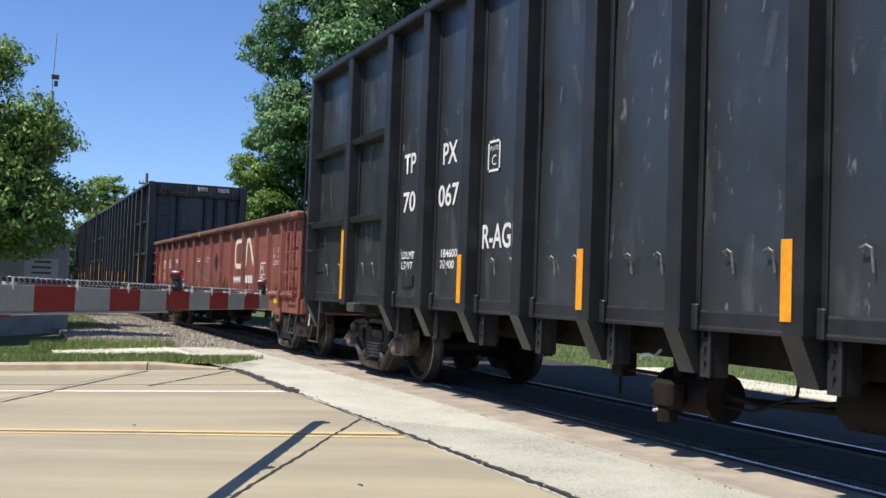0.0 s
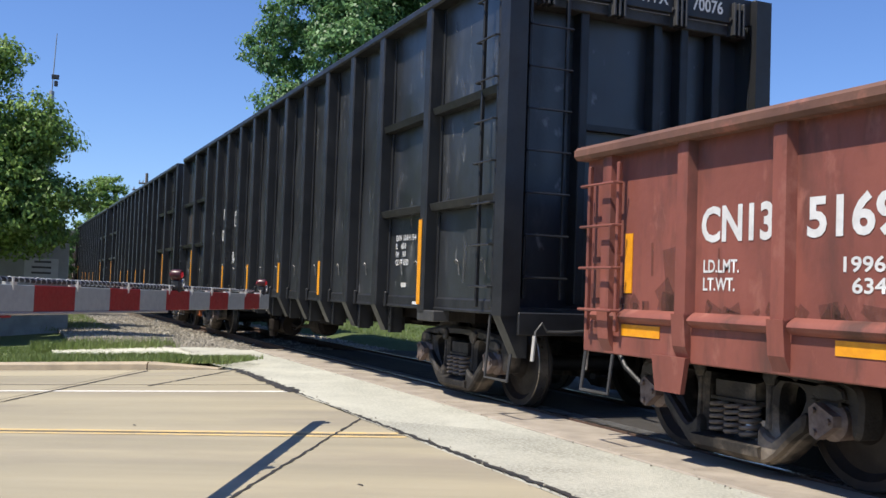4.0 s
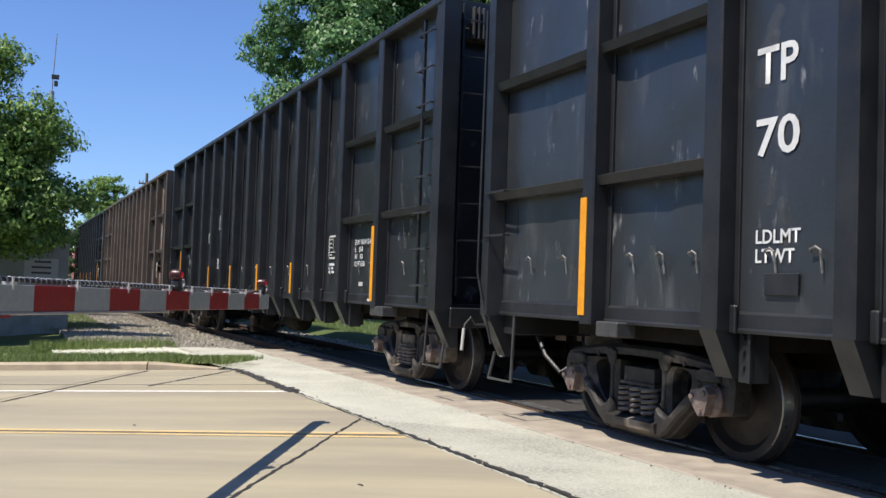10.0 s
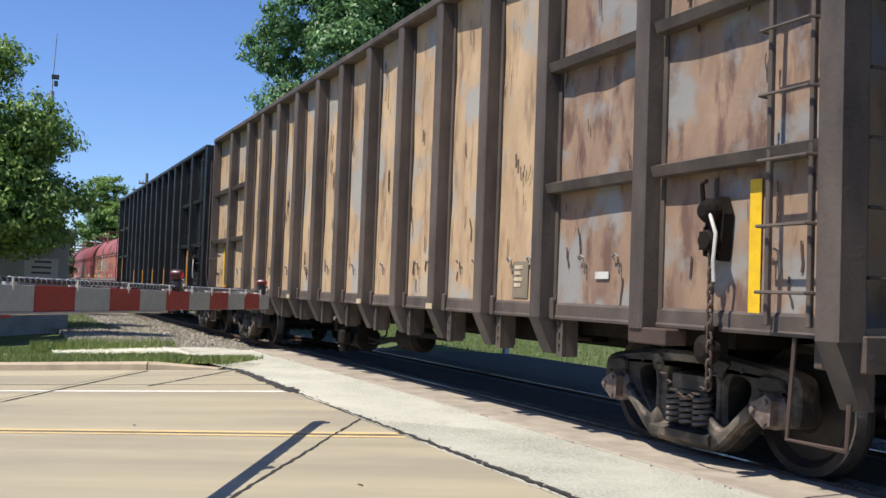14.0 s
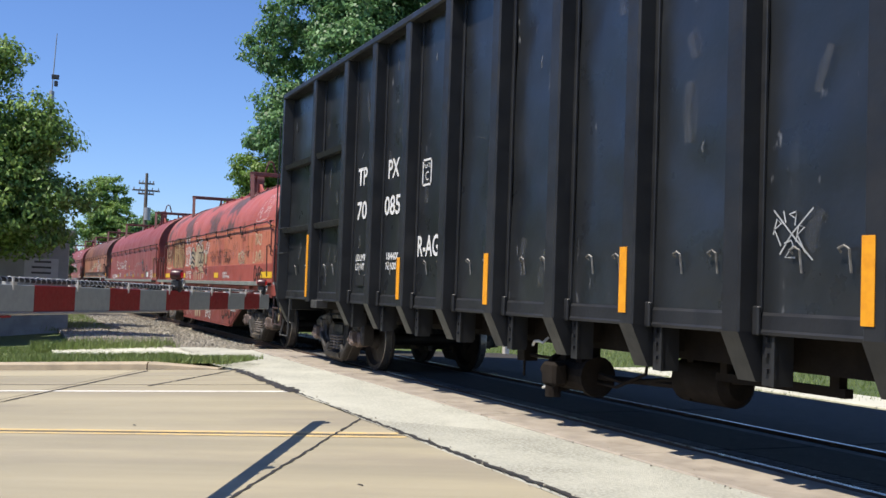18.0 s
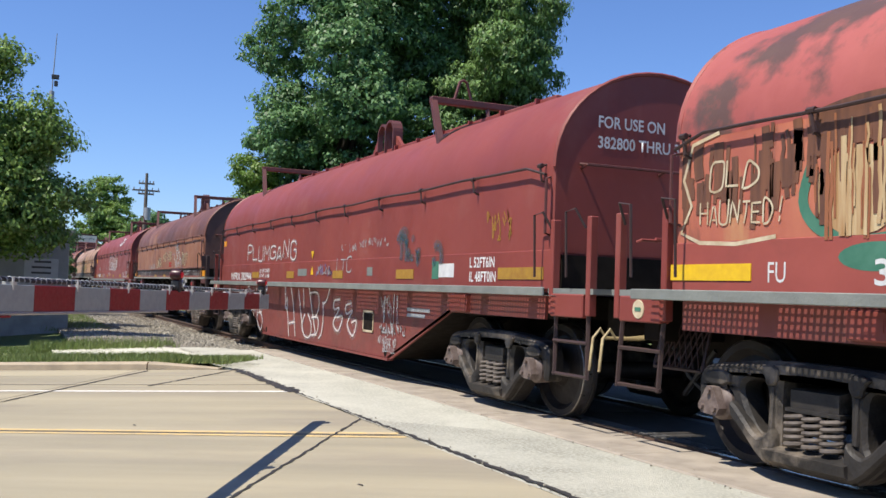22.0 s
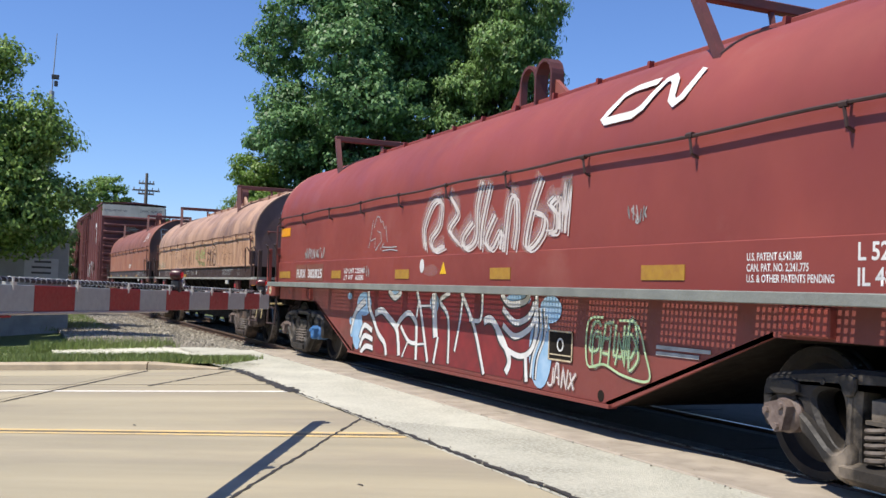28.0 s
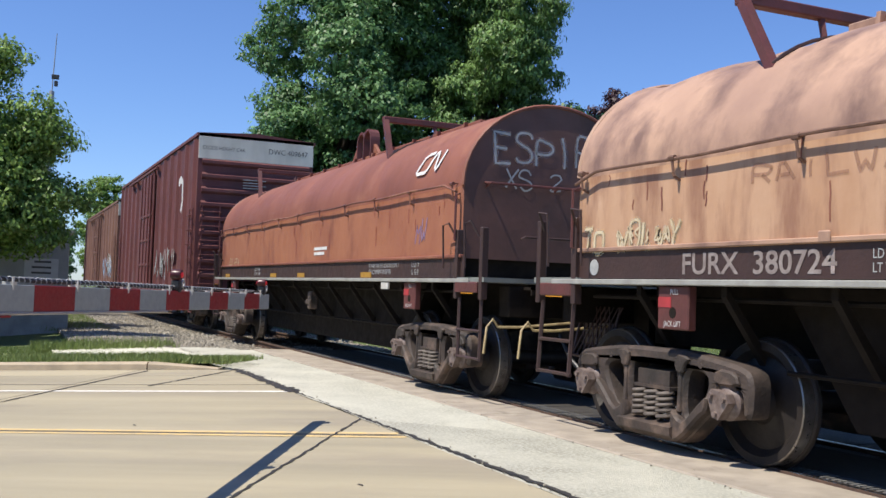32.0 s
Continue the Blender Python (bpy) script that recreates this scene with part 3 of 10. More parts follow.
def wheelset_mesh(cap):
    g = G()
    g.tube([(0, -0.68, 0), (0, 0.68, 0)], 0.085, 12)
    for s in (-1, 1):
        P = [(0.10, 0.62), (0.15, 0.64), (0.15, 0.69), (0.34, 0.735), (0.385, 0.69), (0.40, 0.675), (0.482, 0.675), (0.487, 0.69), (0.48, 0.708), (0.462, 0.718)]
        g.cur = 0
        g.lathe([(r, s * y) for r, y in P], 40)
        g.cur = 1
        g.lathe([(0.462, s * 0.718), (0.457, s * 0.812), (0.448, s * 0.82)], 40)
        g.cur = 0
        g.lathe([(0.448, s * 0.82), (0.392, s * 0.82), (0.378, s * 0.80), (0.34, s * 0.765), (0.16, s * 0.80), (0.14, s * 0.86), (0.09, s * 0.90), (0.09, s * 0.95)], 40)
        g.cur = 2
        g.lathe([(0.085, s * 0.93), (0.125, s * 0.94), (0.13, s * 1.09), (0.105, s * 1.12), (0.075, s * 1.135), (0.0, s * 1.135)], 20)
        tri = [(0.12 * math.cos(a), 0.12 * math.sin(a)) for a in [math.pi * 2 * k / 3 + d for k in range(3) for d in (-0.28, 0.28)]]
        g.prism(tri, "y", s * 1.13, s * 1.20)
        for k in range(3):
            a = math.pi * 2 * k / 3
            x, z = 0.08 * math.cos(a), 0.08 * math.sin(a)
            g.prism([(x + 0.022 * math.cos(b), z + 0.022 * math.sin(b)) for b in [math.pi / 3 * j for j in range(6)]], "y", s * 1.195, s * 1.222)
    return g.mesh("wheelset", [WHEEL, RIM, cap], smooth=True)


def cast_plate(g, outer, holes, y0, y1, bevel):
    """A cast plate with openings: outlines (x, z) between two depths, its outer face chamfered."""
    loops = [outer] + holes
    pts, n_out = [], []
    for k, loop in enumerate(loops):
        m = len(loop)
        area = sum(loop[i][0] * loop[(i + 1) % m][1] - loop[(i + 1) % m][0] * loop[i][1] for i in range(m))
        sgn = (1 if area > 0 else -1) * (1 if k == 0 else -1)
        for i in range(m):
            a, b, c = Vector(loop[i - 1]), Vector(loop[i]), Vector(loop[(i + 1) % m])
            d1, d2 = (b - a).normalized(), (c - b).normalized()
            nrm = Vector((-(d1 + d2).y, (d1 + d2).x))
            nrm = nrm.normalized() if nrm.length > 1e-6 else Vector((-d1.y, d1.x))
            pts.append(b)
            n_out.append(b + nrm * sgn * bevel)
    n = len(pts)
    step = bevel if y1 > y0 else -bevel
    vs = [(p.x, y0, p.y) for p in pts] + [(p.x, y1 - step, p.y) for p in pts] + [(p.x, y1, p.y) for p in n_out]
    tris = tessellate_polygon([[Vector((p[0], p[1], 0)) for p in loop] for loop in loops])
    fs = [tuple(t) for t in tris] + [tuple(i + 2 * n for i in t) for t in tris]
    base = 0
    for loop in loops:
        m = len(loop)
        for i in range(m):
            a, b = base + i, base + (i + 1) % m
            fs += [(a, b, b + n, a + n), (a + n, b + n, b + 2 * n, a + 2 * n)]
        base += m
    return g.add(vs, fs)


def rounded(loop, n=2, q=0.25):
    """An outline with its corners cut back n times."""
    for _ in range(n):
        out = []
        for a, b in zip(loop, loop[1:] + loop[:1]):
            out += [tuple(a[d] + (b[d] - a[d]) * q for d in (0, 1)), tuple(b[d] + (a[d] - b[d]) * q for d in (0, 1))]
        loop = out
    return loop


def side_frame_mesh(s, m):
    """Cast side frame: a bow with two rounded windows, a spring pocket and jaws over the bearings."""
    g = G()
    half = [(0.40, 0.80), (0.74, 0.765), (1.02, 0.73), (1.13, 0.69), (1.165, 0.60), (1.15, 0.37), (1.07, 0.35), (1.05, 0.565), (0.79, 0.565), (0.765, 0.36), (0.69, 0.335), (0.45, 0.12), (0.33, 0.075)]
    outer = rounded(half + [(-x, z) for x, z in half[::-1]], 2, 0.2)
    win = rounded([(0.43, 0.67), (0.60, 0.655), (0.69, 0.60), (0.64, 0.47), (0.50, 0.28), (0.42, 0.31)], 2)
    pocket = rounded([(-0.29, 0.20), (0.29, 0.20), (0.30, 0.25), (0.30, 0.66), (0.26, 0.69), (-0.26, 0.69), (-0.30, 0.66), (-0.30, 0.25)], 1)
    cast_plate(g, outer, [win, [(-x, z) for x, z in win[::-1]], pocket], s * 0.925, s * 1.10, 0.028)
    # spring seat with its lip, and the lower arms proud of the plate
    g.prism([(s * 0.90, 0.085), (s * 1.10, 0.085), (s * 1.19, 0.14), (s * 1.20, 0.205), (s * 1.08, 0.232), (s * 0.90, 0.20)], "x", -0.36, 0.36)
    for e in (-1, 1):
        arm = rounded([(e * 0.31, 0.09), (e * 0.31, 0.36), (e * 0.40, 0.285), (e * 0.47, 0.265), (e * 0.66, 0.44), (e * 0.755, 0.50), (e * 0.74, 0.37), (e * 0.66, 0.325), (e * 0.44, 0.125)], 1, 0.22)
        cast_plate(g, arm, [], s * 1.085, s * 1.165, 0.02)
        cap = rounded([(e * 0.78, 0.58), (e * 0.80, 0.70), (e * 1.03, 0.685), (e * 1.06, 0.58)], 1)
        cast_plate(g, cap, [], s * 1.085, s * 1.135, 0.014)
        cast_plate(g, rounded([(e * 0.31, 0.64), (e * 0.31, 0.775), (e * 0.50, 0.755), (e * 0.43, 0.69), (e * 0.41, 0.62)], 1), [], s * 1.085, s * 1.128, 0.012)
        g.tube([(e * 0.365, s * 1.09, 0.62), (e * 0.365, s * 1.105, 0.33)], 0.024, 8)
        g.box(e * 0.83, e * 1.0, s * 0.95, s * 1.115, 0.545, 0.612, 0.012)
        g.lathe([(0.0, s * 1.105), (0.022, s * 1.105), (0.028, s * 1.09)], 8, (e * 0.60, 0, 0.70))
    return g.mesh("side_frame", m, smooth=True)


def spring_mesh():
    g = G()
    pts = []
    for i in range(55):
        a = 2 * math.pi * i / 10
        pts.append((0.068 * math.cos(a), 0.068 * math.sin(a), 0.235 + 0.24 * i / 54))
    g.tube(pts, 0.0165, 6)
    return g.mesh("spring", SPRING, smooth=True)


def bolster_mesh(m):
    g = G()
    g.prism([(-1.09, 0.485), (-1.09, 0.62), (-0.5, 0.72), (0.5, 0.72), (1.09, 0.62), (1.09, 0.485), (0.5, 0.40), (-0.5, 0.40)], "x", -0.21, 0.21)
    g.box(-0.24, 0.24, -1.11, -1.0, 0.475, 0.50)
    g.box(-0.24, 0.24, 1.0, 1.11, 0.475, 0.50)
    g.box(-1.1, -0.55, -0.03, 0.03, 0.30, 0.36)
    g.box(0.55, 1.1, -0.03, 0.03, 0.30, 0.36)
    for e in (-1, 1):
        g.box(e * 0.36, e * 0.44, -0.86, 0.86, 0.28, 0.38)
        for s in (-1, 1):
            g.box(e * 0.40, e * 0.50, s * 0.68, s * 0.80, 0.22, 0.52, 0.02)
    return g.mesh("truck", m)


WS_PLAIN, WS_ORANGE, WS_BLUE = wheelset_mesh(CAP), wheelset_mesh(CAP_ORANGE), wheelset_mesh(CAP_BLUE)
SF_DARK = {s: side_frame_mesh(s, TRUCK_DARK) for s in (-1, 1)}
SF_TAN = {s: side_frame_mesh(s, TRUCK_TAN) for s in (-1, 1)}
SPRING_ME = spring_mesh()
TRUCK_ME, TRUCK_ME_TAN = bolster_mesh(TRUCK_DARK), bolster_mesh(TRUCK_TAN)


def trucks(car, xs, tan=False, orange=False, blue=False):
    for x in xs:
        t = put("truck", TRUCK_ME_TAN if tan else TRUCK_ME, car, (x, 0, 0), "cast steel three-piece truck")
        for s in (-1, 1):
            put("side_frame", (SF_TAN if tan else SF_DARK)[s], t)
            for k in (-0.16, 0.0, 0.16):
                put("spring", SPRING_ME, t, (k, s * 1.085, 0))
        for k, e in enumerate((-AX, AX)):
            w = put("wheelset", WS_ORANGE if orange and k == 0 and x < 0 else WS_BLUE if blue and k == 1 and x < 0 else WS_PLAIN, t, (e, 0, WHEEL_R))
            WHEELSETS.append((w, (e, 0, WHEEL_R)))


def coupler_gear(car, half, sill_z=0.86, lever=WHITE_PAINT_STEEL, reach=0.5):
    """Couplers, hoses and uncoupling levers at both ends; half is where the body ends."""
    for e in (-1, 1):
        g = G()
        g.box(e * (half - 0.6), e * (half + reach - 0.22), -0.07, 0.07, sill_z - 0.12, sill_z + 0.05, 0.02)
        g.prism([(e * (half + reach - 0.25), -0.15), (e * (half + reach - 0.25), 0.15), (e * (half + reach), 0.14), (e * (half + reach + 0.02), 0.03),
                 (e * (half + reach - 0.1), 0.0), (e * (half + reach - 0.02), -0.15)], "z", sill_z - 0.17, sill_z + 0.11)
        part("coupler", g, UNDER, car)
        g = G()
        g.tube([(e * (half - 0.1), -0.25, sill_z - 0.1), (e * (half + 0.15), -0.26, sill_z - 0.35), (e * (half + 0.38), -0.2, sill_z - 0.52),
                (e * (half + reach), -0.1, sill_z - 0.45)], 0.026, 8)
        part("air_hose", g, CABLE, car, smooth=True)
        for s in (-1, 1):
            y = s * 1.30
            x = e * (half + 0.12)
            g = G().tube([(x, s * 0.1, sill_z + 0.05), (x, s * 0.9, sill_z - 0.02), (x, y - s * 0.16, sill_z - 0.02), (x, y - s * 0.1, sill_z + 0.06), (x, y - s * 0.03, sill_z - 0.02),
                    (x, y, sill_z - 0.30)], 0.014, 6)
            rod = part("uncoupling_lever", g, GREY_STEEL if lever is WHITE_PAINT_STEEL else lever, car, smooth=True)
            if lever is WHITE_PAINT_STEEL:
                part("grip", G().tube([(x, y - s * 0.02, sill_z - 0.06), (x, y, sill_z - 0.30)], 0.019, 6), lever, rod, "white painted grip", smooth=True)


def ladder_mesh(height, width, rungs, m, axis="x", thick=0.035):
    g = G()
    for s in (0, width):
        if axis == "x":
            g.box(s - thick / 2, s + thick / 2, -0.02, 0.02, 0, height, 0.006)
        else:
            g.box(-0.02, 0.02, s - thick / 2, s + thick / 2, 0, height, 0.006)
    for k in range(rungs):
        z = height * (k + 0.5) / rungs
        if axis == "x":
            g.tube([(-0.04, 0, z), (-0.03, -0.07, z), (width + 0.03, -0.07, z), (width + 0.04, 0, z)], 0.012, 6)
        else:
            g.tube([(0, -0.04, z), (0.07, -0.03, z), (0.07, width + 0.03, z), (0, width + 0.04, z)], 0.012, 6)
    return g.mesh("ladder", m)


def grab(parent, pts, m=None, r=0.012, name="grab_iron", label=""):
    return part(name, G().tube(pts, r, 6), m or BLACK_STEEL, parent, label, smooth=True)


# ---- high-sided hopper gondolas ----
H_HALF = 9.3
H_RIBS = [-H_HALF + d for d in (1.86, 3.40)] + [-H_HALF + 3.40 + 1.176 * k for k in range(1, 10)] + [H_HALF - 3.44, H_HALF - 1.90]
HOPPER_MESHES = {}
SHEET = 1.455


def panel_mesh(w, s, v, sheet):
    """A side sheet that bellies in between its ribs; the first kind is nearly flat, the others are creased and dented."""
    rnd = random.Random(int(w * 1000) + 7 * v + s)
    deep = 0.006 if v == 0 else 0.026
    balls = [(rnd.uniform(-w / 2, w / 2), rnd.uniform(1.3, 4.2), rnd.uniform(-0.8, 0.25) * deep, rnd.uniform(0.12, 0.40)) for _ in range(9)]
    folds = [(rnd.uniform(-w / 2, w / 2), rnd.uniform(1.5, 4.1), rnd.choice((-1, 1)) * rnd.uniform(0.5, 1.1), rnd.uniform(0.12, 0.30), rnd.uniform(0.25, 0.6), rnd.uniform(-1.1, -0.4) * deep) for _ in range(5)]
    nx, nz = 12, 29
    g = G()
    for side in (SHEET, SHEET - 0.02):
        vs = []
        for a in range(nx):
            for b in range(nz):
                x, z = -w / 2 + w * a / (nx - 1), 1.02 + 3.42 * b / (nz - 1)
                d = -0.4 * deep + sum(h * math.exp(-((x - cx) ** 2 + (z - cz) ** 2) / (2 * r * r)) for cx, cz, h, r in balls)
                for cx, cz, ang, wd, ln, h in folds:
                    t = (x - cx) * math.cos(ang) + (z - cz) * math.sin(ang)
                    n = -(x - cx) * math.sin(ang) + (z - cz) * math.cos(ang)
                    d += h * max(0.0, 1 - abs(n) / wd) * math.exp(-(t / ln) ** 2)
                d *= min(1.0, 2.2 * math.sin(math.pi * a / (nx - 1))) * math.sin(math.pi * b / (nz - 1)) ** 0.5 if 0 < b < nz - 1 and 0 < a < nx - 1 else 0
                vs.append((x, s * (side + max(min(d, 0.0012), -0.05) - 0.0015), z))
        g.add(vs, [(a * nz + b, a * nz + b + 1, (a + 1) * nz + b + 1, (a + 1) * nz + b) for a in range(nx - 1) for b in range(nz - 1)])
    me = g.mesh("side_panel", sheet, fix=False)
    me.shade_smooth()
    return me


def hopper_meshes(key, sheet, steel, grey):
    L = H_HALF
    ends = [-L] + H_RIBS + [L]
    panels = {}
    for s in (-1, 1):
        for i in range(len(ends) - 1):
            w = round(ends[i + 1] - ends[i], 3)
            for v in range(5 if s < 0 else 1):
                if (w, s, v) not in panels:
                    panels[w, s, v] = panel_mesh(w, s, v, sheet)
    floor = G().box(-L, L, -SHEET + 0.02, SHEET - 0.02, 1.02, 1.06).mesh("floor", sheet)
    wall = {e: G().box(e * (L - 0.34), e * (L - 0.30), -SHEET + 0.02, SHEET - 0.02, 1.06, 4.44).mesh("end_wall", sheet) for e in (-1, 1)}
    ribs, brackets = {}, {}
    top, sill, post, shoe = {}, {}, {}, {}
    for s in (-1, 1):
        g = G()
        y = s * SHEET
        g.prism([(-0.09, y), (-0.085, s * 1.60), (-0.07, s * 1.615), (0.07, s * 1.615), (0.085, s * 1.60), (0.09, y)], "z", 1.0, 4.42)
        g.prism([(s * 1.615, 1.0), (s * 1.46, 0.68), (s * 1.20, 0.68), (s * 1.20, 1.0)], "x", -0.085, 0.085)
        g.box(0.088, 0.135, s * (SHEET - 0.01), s * (SHEET + 0.016), 1.02, 4.40, 0.005)
        ribs[s] = g.mesh("rib", steel)
        g = G()
        g.prism([(-0.09, y), (-0.085, s * 1.60), (-0.07, s * 1.615), (0.07, s * 1.615), (0.085, s * 1.60), (0.09, y)], "z", 0.97, 4.42)
        g.box(0.088, 0.135, s * (SHEET - 0.01), s * (SHEET + 0.016), 1.02, 4.40, 0.005)
        ribs[s, "short"] = g.mesh("rib", steel)
        g = G()
        g.box(0.12, 0.25, s * 1.42, s * 1.44, 0.66, 1.02)
        g.box(0.225, 0.25, s * 1.30, s * 1.46, 0.66, 1.02)
        for z in (0.74, 0.84, 0.94):
            g.box(0.16, 0.185, s * 1.44, s * 1.46, z, z + 0.03)
        g.box(0.09, 0.15, s * 1.475, s * 1.51, 0.98, 1.17, 0.01)
        brackets[s] = g.mesh("rib_bracket", steel)
        top[s] = G().box(-L, L, s * 1.43, s * 1.63, 4.40, 4.50, 0.02).mesh("top_chord", steel)
        sill[s] = G().prism([(s * 1.42, 0.985), (s * 1.482, 0.985), (s * 1.485, 1.005), (s * 1.475, 1.02), (s * 1.472, 1.11), (s * SHEET, 1.13), (s * 1.42, 1.0)], "x", -L, L).mesh("side_sill", steel)
        for e in (-1, 1):
            g = G().prism([(e * (L - 0.02), s * 1.40), (e * (L + 0.08), s * 1.40), (e * (L + 0.08), s * 1.60), (e * (L - 0.09), s * 1.615), (e * (L - 0.11), s * SHEET)], "z", 0.98, 4.46)
            g.prism([(s * 1.60, 0.98), (s * 1.40, 0.58), (s * 1.30, 0.58), (s * 1.30, 0.98)], "x", e * (L - 0.10), e * (L + 0.06))
            post[e, s] = g.mesh("corner_post", steel)
    hook = {s: G().tube([(0, s * 1.46, 1.50), (0.0, s * 1.485, 1.525), (0.05, s * 1.49, 1.54), (0.085, s * 1.485, 1.52), (0.09, s * 1.47, 1.38)], 0.008, 5).mesh("hook", HOOK_STEEL, True) for s in (-1, 1)}
    beam = {}
    for nm, w in (("end", 1.86 - 0.19), ("inner", 1.54 - 0.17)):
        for s in (-1, 1):
            beam[nm, s] = G().prism([(s * SHEET, -0.05), (s * 1.56, -0.045), (s * 1.585, 0.03), (s * SHEET, 0.065)], "x", -w / 2, w / 2).mesh("cross_beam", steel)
    under = [("centre_sill", G().box(-L + 0.2, L - 0.2, -0.33, 0.33, 0.70, 1.015)), ("slope_sheet", G().box(-5.1, 5.1, -1.12, 1.12, 0.74, 1.018))]
    under += [("cross_bearer", G().box(H_RIBS[k] - 0.08, H_RIBS[k] + 0.08, -1.3, 1.3, 0.80, 1.02)) for k in range(3, 10)]
    under += [("bolster_plate", G().box(x - 1.2, x + 1.2, -1.25, 1.25, 0.86, 1.02)) for x in (-6.9, 6.9)]
    under_me = [(nm, g.mesh(nm, UNDER)) for nm, g in under]
    rods = [G().tube([(-a, y, z), (a, y, z)], r, 6).mesh("brake_rod", UNDER, True) for a, y, z, r in ((6.0, 0.6, 0.7, 0.02), (5.5, -0.75, 0.78, 0.022))]
    strip = {}
    for nm, z0, z1 in (("tall", 1.04, 2.0), ("short", 1.08, 1.58)):
        strip[nm] = G().box(-0.088, 0.006, -1.623, -1.6155, z0, z1, 0.002).mesh("reflective_strip", YELLOW_STRIP)
    return dict(panels=panels, floor=floor, wall=wall, ribs=ribs, brackets=brackets, top=top, sill=sill, hooks=hook, beam=beam, under=under_me, rods=rods, strip=strip, post=post,
                ladder=ladder_mesh(3.3, 0.36, 8, steel), end_ladder=ladder_mesh(3.3, 0.42, 8, steel, "y"), steel=steel, grey=grey, sheet=sheet)


def hopper_end(car, e, M, plate_txt):
    """End wall with stiffeners, hinged top plate and ladder."""
    L = H_HALF
    x = e * (L - 0.30)
    for y in (-0.62, 0.28, 0.62, 1.05):
        part("end_stiffener", G().box(x, x + e * 0.16, y - 0.05, y + 0.05, 1.1, 4.12, 0.01), M["steel"], car)
    g = G().box(x, x + e * 0.20, -1.42, 1.42, 4.08, 4.20, 0.01)
    part("end_beam", g, M["grey"], car, "dusty grey end beam")
    g = G().box(e * (L - 0.08), e * (L - 0.03), -1.42, 1.42, 4.20, 4.49, 0.006)
    part("end_plate", g, M["steel"], car)
    for y in (-1.14, -0.31, 0.46, 1.22):
        g = G()
        for k in (-0.06, 0.0, 0.06):
            g.box(e * (L - 0.12), e * (L + 0.02), y + k - 0.015, y + k + 0.015, 4.06, 4.42, 0.008)
        g.tube([(e * (L - 0.03), y - 0.10, 4.24), (e * (L - 0.03), y + 0.10, 4.24)], 0.025, 6)
        part("hinge", g, M["grey"], car)
    for z in (1.9, 2.9):
        g = G().box(x, x + e * 0.09, -0.62, 1.42, z, z + 0.06)
        part("end_rail", g, M["steel"], car)
    part("end_sill", G().box(e * (L - 0.3), e * (L + 0.1), -1.42, 1.42, 0.80, 1.02, 0.01), M["steel"], car)
    if e > 0:
        put("ladder", M["end_ladder"], car, (L - 0.02, -1.32, 1.15))
        if plate_txt:
            letters(plate_txt.split()[0], 0.19, WHITE, car, L - 0.026, -0.05, 4.28, end=True, fit=0.36, bold=0.02)
            letters(plate_txt.split()[1], 0.19, WHITE, car, L - 0.026, 0.62, 4.28, end=True, fit=0.40, bold=0.02)
    for s in (-1, 1):
        grab(car, [(e * (L + 0.02), s * 1.45, 0.62), (e * (L + 0.05), s * 1.5, 0.36), (e * (L - 0.42), s * 1.5, 0.36), (e * (L - 0.40), s * 1.47, 0.98)], M["grey"], 0.016, "sill_step")


